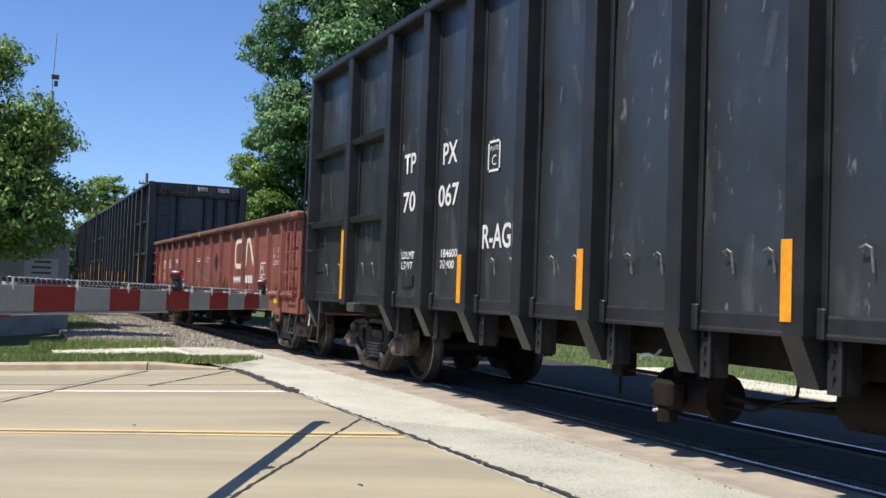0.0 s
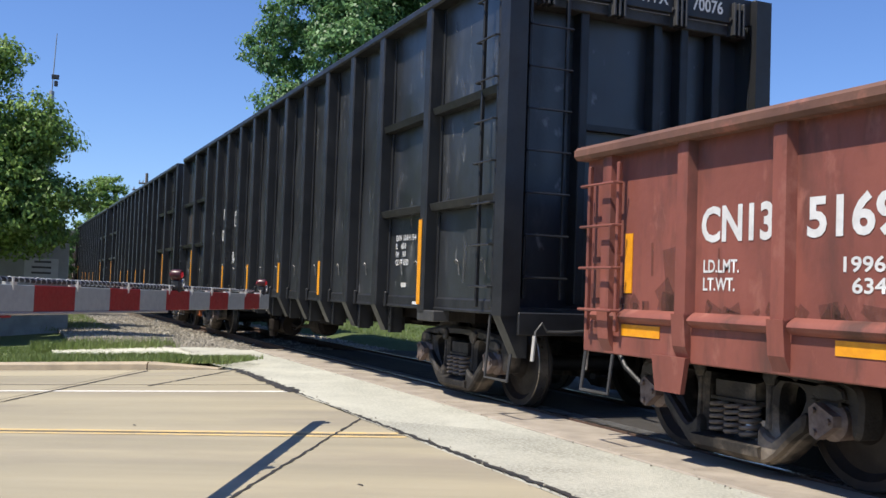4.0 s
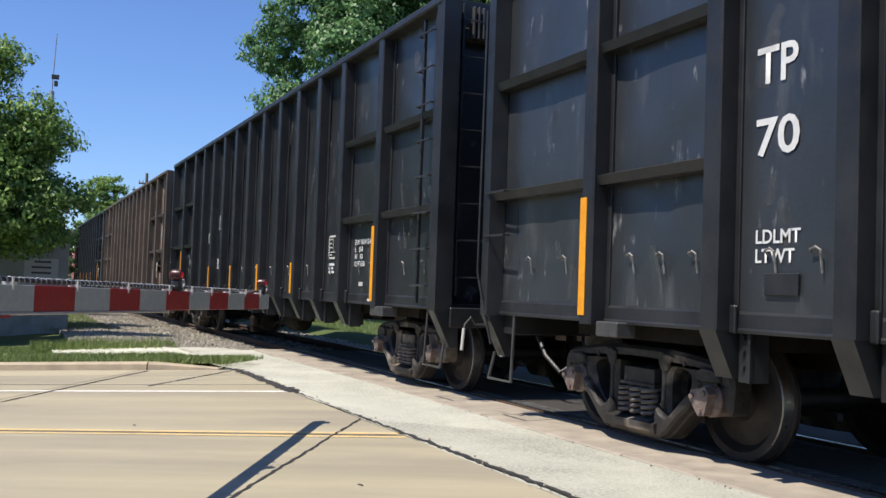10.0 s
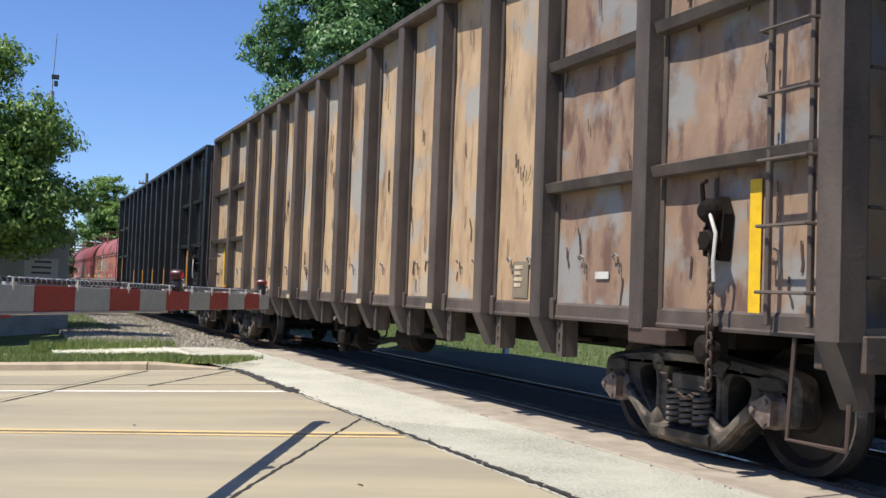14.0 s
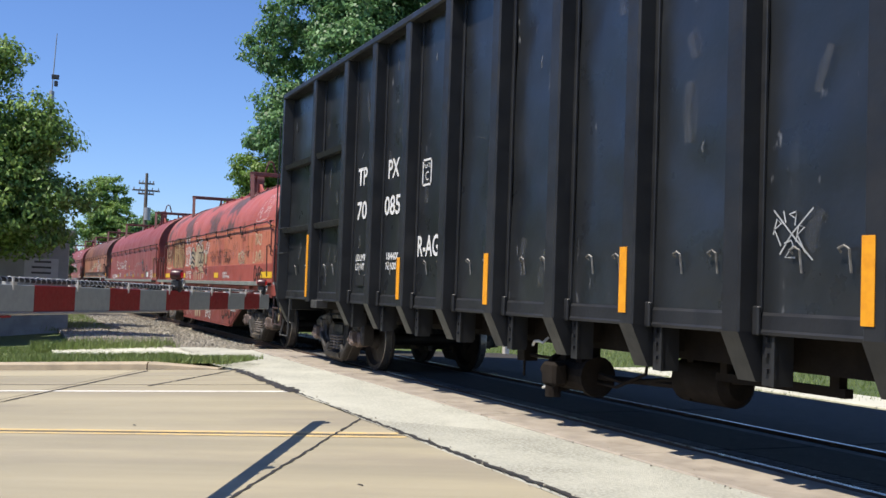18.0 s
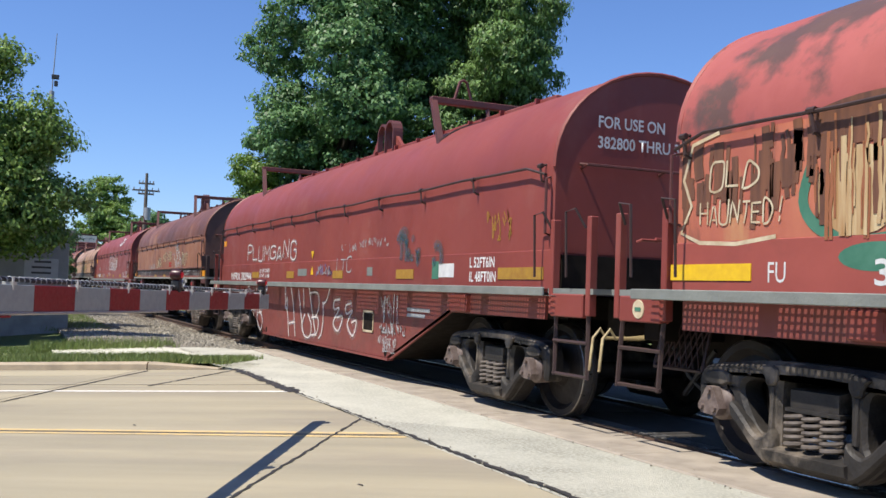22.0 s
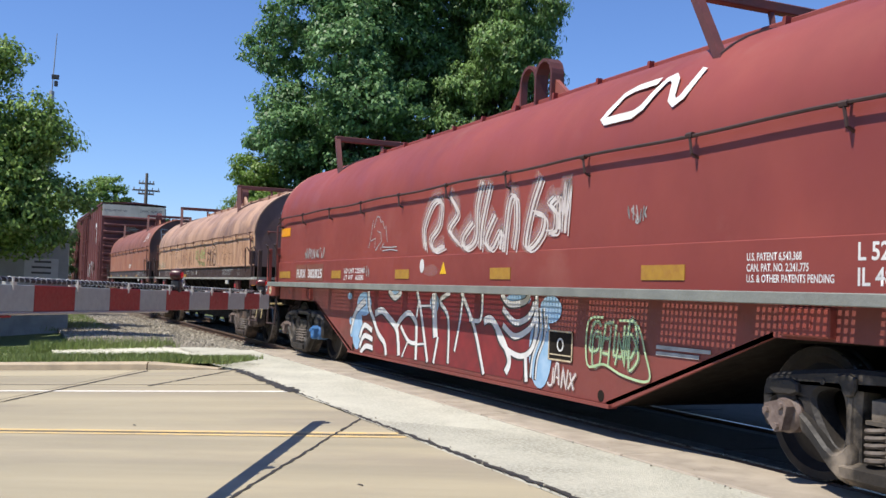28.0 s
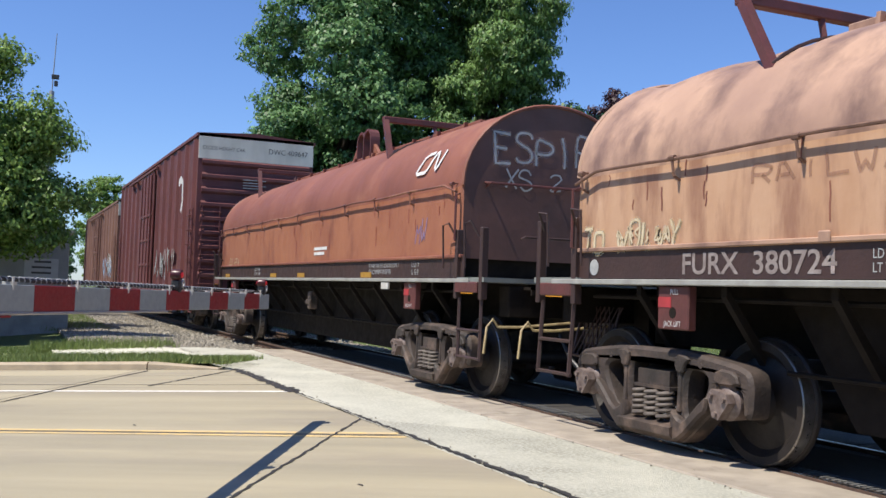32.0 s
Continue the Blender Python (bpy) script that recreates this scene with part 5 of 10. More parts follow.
def gondola(xc):
    L = 8.25
    car = thing("gondola", "faded oxide-red steel mill gondola with white lettering", "freight car", "cars of the passing train")
    for s in (-1, 1):
        part("side_wall", G().box(-L, L, s * 1.40, s * 1.43, 1.0, 2.345), CN_RED, car)
        part("side_sill", G().box(-L + 0.02, L - 0.02, s * 1.405, s * 1.45, 0.74, 1.0, 0.008), CN_RED, car)
        part("top_chord", G().box(-L - 0.06, L + 0.06, s * 1.56, s * 1.38, 2.335, 2.445, 0.03), CN_CHORD, car)
    part("floor", G().box(-L, L, -1.4, 1.4, 0.95, 1.0), CN_RED, car)
    for e in (-1, 1):
        part("end_wall", G().box(e * (L - 0.06), e * (L - 0.02), -1.40, 1.40, 1.0, 2.35), CN_RED, car)
        part("end_chord", G().box(e * (L - 0.1), e * (L + 0.06), -1.38, 1.38, 2.32, 2.44, 0.02), CN_RED, car)
    xs = [-7.86, -6.88, -5.9, -4.85, -3.71, -2.61, -1.49, -0.38, 0.76, 1.88, 3.01, 4.15, 5.24, 6.21, 7.17]
    ribm = {s: G().prism([(-0.085, s * 1.43), (-0.06, s * 1.50), (0.06, s * 1.50), (0.085, s * 1.43)], "z", 0.95, 2.335)
            .prism([(s * 1.52, 1.09), (s * 1.50, 0.86), (s * 1.44, 0.74), (s * 1.44, 1.09)], "x", -0.075, 0.075).mesh("rib", CN_RED) for s in (-1, 1)}
    for x in xs:
        for s in (-1, 1):
            put("rib", ribm[s], car, (x, 0, 0))
    edges = [-L + 0.1] + xs + [L - 0.1]
    for a, b in zip(edges[:-1], edges[1:]):
        for s in (-1, 1):
            prof = [(s * (1.43 + 0.075 * math.sin(math.pi * k / 6)), 0.985 + 0.12 * k / 6) for k in range(7)]
            part("bulge_rail", G().prism(prof, "x", a + 0.085, b - 0.085), CN_RED, car, smooth=True)
    for e in (-1, 1):
        for k in range(5):
            part("end_corrugation", G().box(e * (L - 0.02), e * (L + 0.06), -1.35, 1.35, 1.12 + 0.23 * k, 1.20 + 0.23 * k, 0.02), CN_RED, car)
        part("end_sill", G().box(e * (L - 0.3), e * (L + 0.06), -1.4, 1.4, 0.74, 0.98, 0.01), CN_RED, car)
        put("ladder", ladder_mesh(1.35, 0.42, 4, CN_RED), car, (e * (L - 0.36) - 0.21, -1.50, 0.92))
        grab(car, [(e * (L - 0.05), -1.44, 0.74), (e * (L - 0.05), -1.48, 0.42), (e * (L - 0.45), -1.48, 0.42), (e * (L - 0.45), -1.44, 0.74)], GREY_STEEL, 0.016, "sill_step")
        for k in range(4):
            z = 1.0 + 0.35 * k
            grab(car, [(e * (L + 0.02), -1.30, z), (e * (L + 0.09), -1.28, z), (e * (L + 0.09), -0.85, z), (e * (L + 0.02), -0.83, z)], CN_RED)
    g = G().box(-L + 0.2, L - 0.2, -0.3, 0.3, 0.68, 0.95)
    g.box(-4.9, 4.9, -1.05, 1.05, 0.74, 0.95)
    for x in xs[2:-2]:
        g.box(x - 0.06, x + 0.06, -1.35, 1.35, 0.80, 0.95)
    g.tube([(-4.4, -0.95, 0.66), (4.4, -0.95, 0.66)], 0.018, 6)
    g.tube([(1.0, -1.1, 0.9), (1.0, -1.1, 0.55), (1.5, -1.1, 0.55), (1.5, -1.1, 0.9)], 0.016, 6)
    g.tube([(2.2, -1.1, 0.9), (2.2, -1.1, 0.52), (3.4, -1.1, 0.5), (3.4, -1.1, 0.9)], 0.016, 6)
    g.lathe([(0, -0.5), (0.2, -0.48), (0.2, 0.3), (0, 0.32)], 14, (-2.6, -0.4, 0.62))
    part("underframe", g, UNDER, car)
    for nm, me, lab in AIR_GEAR[:3]:
        put(nm, me, car, (-0.35, 0, 0), lab)
    for x, w in ((-7.42, 0.5), (-5.22, 0.48), (-1.85, 0.48), (1.39, 0.48), (4.73, 0.48)):
        part("reflective_strip", G().box(x - w / 2, x + w / 2, -1.456, -1.449, 0.895, 0.985), YELLOW_STRIP, car)
    part("reflective_strip", G().box(6.68, 7.12, -1.456, -1.449, 0.885, 0.98), YELLOW_BRIGHT, car)
    for x in (-7.62, 7.005):
        part("reflective_strip", G().box(x - 0.05, x + 0.05, -1.437, -1.43, 1.23, 1.70), YELLOW_STRIP, car)
    ys = -1.4345
    # the railway's mark as a plain looping band
    g = G()
    g.ribbon(smooth_line([(3.95, 2.10), (3.52, 2.10), (3.35, 2.07), (3.27, 1.98), (3.26, 1.72), (3.32, 1.61), (3.46, 1.575), (4.15, 1.575)], 4), 0.105, ys)
    g.ribbon(smooth_line([(4.16, 1.575), (4.24, 1.64), (4.30, 1.98), (4.37, 2.08), (4.48, 2.10), (4.60, 2.00), (4.86, 1.66), (4.95, 1.59), (5.03, 1.66), (5.07, 2.14)], 4), 0.105, ys)
    part("painted_mark", g, surf("yellowed_white_paint", (0.74, 0.68, 0.56), (0.62, 0.54, 0.42), scale=2.0, rough=0.6, spots=(0.40, 0.26, 0.16), spot_scale=6.0, spot_range=(0.64, 0.70)), car, "white looping painted mark")
    letters("www.", 0.26, WHITE, car, 3.15, ys, 1.235, fit=0.83, bold=0.04)
    g = G()
    for k in range(4):
        g.box(4.27 + k * 0.215, 4.43 + k * 0.215, ys - 0.002, ys, 1.23, 1.38)
    part("lettering", g, WHITE, car)
    letters("CN13", 0.335, WHITE, car, -6.74, ys, 1.61, fit=0.72, bold=0.03)
    letters("5169", 0.335, WHITE, car, -5.73, ys, 1.61, fit=0.70, bold=0.03)
    letters("LD.LMT.\nLT.WT.", 0.125, WHITE, car, -6.71, ys, 1.39, fit=0.37, bold=0.02)
    letters("199600\n  63400", 0.125, WHITE, car, -5.46, ys, 1.39, fit=0.42, bold=0.02)
    bars(car, -4.51, ys, 1.80, 0.56, 2, 0.035)
    letters("DO NOT WELD\nON FLOOR", 0.075, WHITE, car, -0.05, ys, 1.78, fit=0.41)
    bars(car, -1.14, ys, 1.80, 0.36, 1, 0.012)
    bars(car, -1.14, ys, 1.72, 0.34, 1, 0.04)
    letters("L        52-6\nI.H.      4-5\nCU.FT. 2264", 0.115, WHITE, car, 6.45, ys, 1.80, fit=0.46)
    g = G()
    bx = 5.50
    for a in ((0, 0.48, 0, 0.025), (0, 0.48, 0.305, 0.33), (0, 0.025, 0, 0.33), (0.455, 0.48, 0, 0.33), (0.23, 0.25, 0.09, 0.31), (0, 0.48, 0.09, 0.105), (0.05, 0.18, 0.24, 0.26), (0.05, 0.18, 0.20, 0.22), (0.05, 0.20, 0.04, 0.065)):
        g.box(bx + a[0], bx + a[1], ys - 0.002, ys, 1.295 + a[2], 1.295 + a[3])
    part("stencil_frame", g, WHITE, car)
    part("route_plate", G().box(5.60, 5.84, -1.462, -1.448, 0.905, 0.965, 0.004), GREY_STEEL, car)
    tag = surf("grey_green_spray", (0.31, 0.30, 0.23), (0.22, 0.19, 0.14), scale=6, rough=0.7, bump=0)
    tag_mist = surf("grey_green_spray_mist", (0.33, 0.32, 0.25), (0.25, 0.22, 0.16), scale=6, rough=0.8, bump=0)
    tag_mist.node_tree.nodes["Principled BSDF"].inputs["Alpha"].default_value = 0.16
    hand(car, "ZSRM", tag, -1.36, 1.24, 0.84, 0.36, ys, 11, 0.018, label="grey-green sprayed tag", soft=tag_mist)
    hand(car, "SONAR", tag, -0.30, 1.34, 0.92, 0.24, ys, 12, 0.017, label="grey-green sprayed tag", soft=tag_mist)
    g = G().ribbon(smooth_line([(-0.28, 1.30), (0.1, 1.27), (0.42, 1.28), (0.30, 1.22), (0.22, 1.16)]), 0.022, ys)
    part("graffiti", g, tag, car, "grey-green sprayed arrow")
    rnd = random.Random(15)
    g = G()
    for k in range(150):
        x, w = rnd.uniform(-8.0, 8.0), rnd.uniform(0.03, 0.22)
        z1 = 1.10 + abs(rnd.gauss(0, 0.13))
        g.ribbon([(x, 1.10), (x + rnd.gauss(0, 0.02), (1.10 + z1) / 2), (x + rnd.gauss(0, 0.03), z1)], w, ys + 0.0035 - 0.0001 * (k % 9))
    for k in range(60):
        x, z = rnd.uniform(-8.0, 8.0), rnd.uniform(1.5, 2.33)
        g.ribbon([(x, z), (x + rnd.gauss(0, 0.006), z - rnd.uniform(0.05, 0.3))], rnd.uniform(0.008, 0.04), ys + 0.0025 - 0.0001 * (k % 9))
    tagged(part("grime", g, GRIME, car, "dark grime along the lower side"), kind="stuff")
    scribble(car, OLD_TAG, 5.38, 1.70, 0.5, 0.48, ys, 13, 3, 0.014)
    part("patch", G().prism([(1.04, 1.70), (1.12, 1.80), (1.22, 1.89), (1.30, 1.86), (1.42, 1.76), (1.40, 1.66), (1.30, 1.52), (1.24, 1.50), (1.14, 1.60)], "y", ys - 0.004, ys), BLACK_STEEL, car, "dark diamond patch")
    part("chord_paint", G().box(xs[7] - 0.08, xs[7] + 0.08, -1.563, -1.555, 2.33, 2.447), YELLOW_FADED, car)
    part("jacking_pad", G().prism([(6.86, 0.84), (7.23, 0.84), (7.20, 0.58), (6.91, 0.58)], "y", -1.47, -1.452), CN_RED, car)
    part("pull_slot", G().box(6.94, 7.15, -1.474, -1.469, 0.615, 0.685, 0.002), UNDER, car)
    letters("PULL", 0.055, CREAM, car, 6.97, -1.474, 0.74, fit=0.12)
    part("jacking_pad", G().prism([(-L + 1.45, 0.78), (-L + 1.05, 0.78), (-L + 1.10, 0.52), (-L + 1.40, 0.52)], "y", -1.50, -1.46), CN_RED, car)
    trucks(car, (-L + 1.5, L - 1.75))
    coupler_gear(car, L + 0.06, reach=0.5)
    CARS.append((car, xc))


# ---- coil cars ----
def arch(w, z0, zs, b, n=14):
    """Cover outline (y, z) from the near foot over the top to the far foot."""
    pts = [(-w, z0), (-w, zs)]
    pts += [(-w * math.cos(math.pi * k / n), zs + b * math.sin(math.pi * k / n)) for k in range(1, n)]
    return pts + [(w, zs), (w, z0)]


def cover(car, half, z0, mat_top, mat_end, w=1.18, zs=2.40, b=1.02, frames=(3.2, -4.3), bracket=None, mat_side=None, dent=0.008, rod=None):
    bracket = bracket or mat_end
    rod = rod or SILL_BROWN
    prof = arch(w, z0, zs, b, 24)
    m = len(prof)
    xs = [float(x) for x in np.linspace(-half + 0.3, half - 0.3, 72)]
    rows = [(-half, 0.0), (-half + 0.03, 0.02)] + [(x, 0.02) for x in xs] + [(half - 0.03, 0.02), (half, 0.0)]
    rnd = random.Random(int(half * 100 + dent * 1000))
    balls = [(rnd.uniform(-half, half), rnd.uniform(-1.3, 0.9), rnd.uniform(-1.0, 0.35), rnd.uniform(0.10, 0.34), rnd.uniform(0.08, 0.30)) for _ in range(90)]
    vs = []
    for x, grow in rows:
        for k, (y, z) in enumerate(prof):
            a = (k - 1) / (m - 3) * math.pi - math.pi / 2      # angle round the crown, 0 at the ridge
            d = 0.0
            if grow and 1 < k < m - 2 and dent:
                d = sum(h * math.exp(-((x - cx) / rx) ** 2 - ((a - ca) / ra) ** 2) for cx, ca, h, rx, ra in balls if abs(x - cx) < 3 * rx)
                d = dent * (d - 0.45 * (1 - abs(math.sin(math.pi * x / 1.22)) ** 0.35)) * min(1.0, 2.0 * math.cos(a) + 0.25)
            n = Vector((y / w ** 2, max(z - zs, 0.0) / b ** 2)).normalized()
            vs.append((x, y * (1 + grow) + n.x * d, z + (grow if z > zs + 0.2 else 0) + n.y * d))
    fs = [(i * m + k, i * m + k + 1, (i + 1) * m + k + 1, (i + 1) * m + k) for i in range(len(rows) - 1) for k in range(m - 1)]
    fs += [tuple(range(m))[::-1], tuple((len(rows) - 1) * m + k for k in range(m))]
    me = G().add(vs, fs).mesh("cover", [mat_top, mat_end, mat_side or mat_top], smooth=True)
    idx = [2 if f.center.z < zs + 0.02 else 0 for f in me.polygons]
    idx[-1] = idx[-2] = 1
    me.polygons.foreach_set("material_index", idx)
    cov = put("cover", me, car)
    # rim hoop at both ends
    for e in (-1, 1):
        ring = G().tube([(e * half, y * 1.012, z + 0.012) for y, z in prof[1:-1]], 0.022, 6)
        part("end_rim", ring, mat_top, cov, smooth=True)
    # long rods with brackets along the shoulder
    for s in (-1, 1):
        path = []
        for k in range(41):
            x = -half + 0.05 + (2 * half - 0.1) * k / 40
            path.append((x, s * (w + 0.085), zs + 0.03 + 0.009 * math.sin(k * 0.9 + half) * (1 if 3 < k < 37 else 0.2) - (0.09 if k in (0, 40) else 0)))
        part("cover_rod", G().tube(path, 0.014, 6), UNDER if s > 0 else rod, cov, smooth=True)
        for k in range(11):
            x = -half + 0.15 + (2 * half - 0.3) * k / 10
            br = G().tube([(x, s * w, zs + 0.05), (x, s * (w + 0.09), zs + 0.03), (x + 0.02, s * (w + 0.08), zs - 0.11), (x + 0.02, s * (w + 0.01), zs - 0.14)], 0.013, 5)
            br.tube([(x - 0.035, s * (w + 0.085), zs + 0.03), (x + 0.035, s * (w + 0.085), zs + 0.03)], 0.024, 6)
            part("rod_bracket", br, rod, cov)
    # ridge plate, stacking frames and lifting hoops
    top = zs + b
    ridge = G().box(-half + 2.0, half - 2.0, -0.045, 0.045, top - 0.04, top + 0.15, 0.01)
    for k in range(int(2 * half / 0.95)):
        x = -half + 2.3 + 0.95 * k
        if x < half - 2.2:
            ridge.prism([(x, top + 0.0), (x + 0.05, top + 0.0), (x + 0.07, top + 0.16), (x + 0.03, top + 0.16)], "y", -0.10, -0.04)
    part("ridge_plate", ridge, mat_top, cov)
    for x in frames:
        for s in (-1, 1):
            part("frame_post", G().tube([(x, s * 0.86, zs + b * 0.66), (x - 0.42, s * 0.80, top + 0.30)], 0.055, 4), bracket, cov)
        part("frame_bar", G().box(x - 0.48, x - 0.38, -0.84, 0.84, top + 0.27, top + 0.36, 0.01), bracket, cov)
        part("frame_foot", G().box(x - 0.13, x + 0.11, -0.93, -0.80, zs + b * 0.60, zs + b * 0.635), bracket, cov)
        if x > 0 and dent < 0.01:
            part("frame_loop", G().tube([(x - 0.43, -0.50, top + 0.33), (x - 0.43, -0.42, top + 0.60), (x - 0.43, -0.37, top + 0.63), (x - 0.43, -0.32, top + 0.60), (x - 0.43, -0.24, top + 0.33)], 0.022, 5), bracket, cov)
        part("frame_stay", G().tube([(x - 0.42, 0.0, top + 0.28), (x - 0.36, 0.0, top)], 0.03, 5), bracket, cov)
        band = [(x, -w * 1.03 * math.cos(a), zs + (b + 0.025) * math.sin(a)) for a in np.linspace(0.75, math.pi - 0.75, 13)]
        part("cover_band", G().tube(band, 0.016, 5), SILL_BROWN, cov, smooth=True)
    for dx, deep in ((-0.33, 0.045), (0.12, 0.085)):
        pts = [(dx - 0.19, 0, top), (dx - 0.19, 0, top + 0.42)] + [(dx - 0.19 * math.cos(a), 0, top + 0.42 + 0.19 * math.sin(a)) for a in np.linspace(0.25, math.pi - 0.25, 7)]
        pts += [(dx + 0.19, 0, top + 0.42), (dx + 0.19, 0, top)]
        h = G()
        rows = []
        for i, (xa, _, za) in enumerate(pts):
            a, b_ = pts[max(i - 1, 0)], pts[min(i + 1, len(pts) - 1)]
            n = Vector((b_[2] - a[2], 0, a[0] - b_[0])).normalized() * 0.02
            rows += [(xa - n.x, -deep, za - n.z), (xa + n.x, -deep, za + n.z), (xa + n.x, deep, za + n.z), (xa - n.x, deep, za - n.z)]
        k = len(pts)
        h.add(rows, [(4 * i + c, 4 * i + (c + 1) % 4, 4 * i + 4 + (c + 1) % 4, 4 * i + 4 + c) for i in range(k - 1) for c in range(4)] + [(0, 1, 2, 3), (4 * k - 1, 4 * k - 2, 4 * k - 3, 4 * k - 4)])
        part("lifting_hoop", h, bracket, cov)
    part("hoop_gusset", G().prism([(-0.85, top + 0.10), (-0.53, top + 0.42), (-0.53, top + 0.05)], "y", -0.03, 0.03), mat_top, cov)
    part("hoop_gusset", G().prism([(0.66, top + 0.10), (0.33, top + 0.34), (0.33, top + 0.05)], "y", -0.03, 0.03), mat_top, cov)
    # grab rails on the cover's corners and across its end
    for e in (-1, 1):
        for s in (-1, 1):
            part("corner_grab", G().tube([(e * (half - 0.06), s * (w + 0.01), zs - 0.08), (e * (half - 0.02), s * (w + 0.09), zs - 0.10), (e * (half - 0.02), s * (w + 0.09), zs - 0.62),
                                          (e * (half - 0.06), s * (w + 0.01), zs - 0.64)], 0.014, 6), bracket, cov, smooth=True)
        part("end_rail", G().tube([(e * (half + 0.01), -0.92, zs + 0.06), (e * (half + 0.10), -0.90, zs + 0.05), (e * (half + 0.10), 0.90, zs + 0.05), (e * (half + 0.01), 0.92, zs + 0.06)], 0.016, 6),
             bracket, cov, smooth=True)
        for y in (-0.9, 0.0, 0.9):
            part("end_bracket", G().tube([(e * (half + 0.0), y, zs + 0.02), (e * (half + 0.10), y, zs + 0.05)], 0.014, 6), bracket, cov)
    return cov


def car_end(car, e, xs, steel, z_deck, box_mat, w=1.22, z_top=1.95, box_h=0.21):
    """Ladders, posts, step and hand brake at one end platform; xs: where the cover ends, in metres from the middle."""
    for x in (xs + 0.08, xs + 0.72):
        for s in (-1, 1):
            part("platform_post", G().box(e * x - 0.035, e * x + 0.035, s * (w - 0.05), s * (w + 0.03), z_deck - 0.22, z_top - 0.05, 0.008), steel, car)
    for s in (-1, 1):
        for x in (xs - 0.14, xs + 0.44):
            grab(car, [(e * (x + 0.2), s * (w + 0.01), z_top - 0.15), (e * (x + 0.16), s * (w + 0.10), z_top + 0.02), (e * x, s * (w + 0.10), z_top), (e * x, s * (w + 0.08), z_deck + 0.12)], SILL_BROWN, 0.012)
        g = G()
        for x in (xs + 0.12, xs + 0.68):
            g.tube([(e * x, s * (w - 0.02), z_deck - 0.2), (e * (x + 0.03), s * (w + 0.0), 0.46)], 0.022, 5)
        for z in (0.48, 0.78):
            g.tube([(e * (xs + 0.12), s * w, z), (e * (xs + 0.70), s * w, z)], 0.018, 5)
        part("step_ladder", g, SILL_BROWN, car)
        part("corner_box", G().box(e * (xs + 0.10), e * (xs + 0.66), s * (w - 0.06), s * (w + 0.04), z_deck - 0.03 - box_h, z_deck - 0.03, 0.01), box_mat, car)
    part("platform_edge", G().box(e * (xs + 0.02), e * (xs + 0.80), -w - 0.02, w + 0.02, z_deck - 0.03, z_deck + 0.02), SILL_GREY, car)
    # underframe colour on this beam stands in for the dark between the cars
    part("end_beam", G().box(e * (xs + 0.55), e * (xs + 0.78), -w + 0.30, w - 0.30, z_deck - 0.40, z_deck - 0.06, 0.01), UNDER, car)
    part("end_rail", G().tube([(e * (xs + 0.80), -0.8, z_deck + 0.45), (e * (xs + 0.84), -0.78, z_deck + 0.47), (e * (xs + 0.84), 0.78, z_deck + 0.47), (e * (xs + 0.80), 0.8, z_deck + 0.45)], 0.014, 6), steel, car)
    # slanting guard of expanded metal behind the ladder
    mesh = G()
    for k in range(7):
        x0 = xs + 0.22 + 0.075 * k
        for a in (-1, 1):
            mesh.tube([(e * (x0 - a * 0.11), -0.80, 0.62), (e * (x0 + a * 0.11), -0.68, 1.10)], 0.008, 4)
    for x in (xs + 0.15, xs + 0.78):
        mesh.tube([(e * x, -0.80, 0.62), (e * x, -0.68, 1.10)], 0.016, 5)
    mesh.tube([(e * (xs + 0.15), -0.80, 0.62), (e * (xs + 0.78), -0.80, 0.62)], 0.016, 5)
    if e < 0:
        tagged(part("mesh_guard", mesh, SILL_BROWN, car), kind="stuff")
    part("cross_step", G().box(e * (xs + 0.60), e * (xs + 0.98), -0.75, 0.75, z_deck - 0.10, z_deck - 0.07).box(e * (xs + 0.95), e * (xs + 0.98), -0.75, 0.75, z_deck - 0.16, z_deck - 0.07), UNDER, car)
    # dark plate added for the shade between deck and cover end
    part("end_bulkhead", G().box(e * (xs - 0.02), e * (xs + 0.03), -w + 0.12, w - 0.12, z_deck, z_deck + 0.34), UNDER, car)
    if e < 0 and box_h > 0.2:
        part("placard", G().lathe([(0.0, -w - 0.047), (0.075, -w - 0.047), (0.078, -w - 0.041)], 20, (e * (xs + 0.38), 0, z_deck - 0.135)), CREAM, car, "round cream placard")
        part("placard_mark", G().box(e * (xs + 0.34), e * (xs + 0.42), -w - 0.051, -w - 0.0475, z_deck - 0.15, z_deck - 0.12), TEAL_SPRAY, car)
    coup = G().box(e * (xs + 0.3), e * (xs + 1.0), -0.25, 0.25, 0.70, z_deck - 0.1)
    part("draft_sill", coup, UNDER, car)


def end_words(car, half, lines):
    """Lines on the cover's end: (words, from, to, height, letter size)."""
    for t, y0, y1, z, size in lines:
        letters(t, size, WHITE, car, half + 0.006, y0, z, end=True, fit=y1 - y0, bold=0.02)


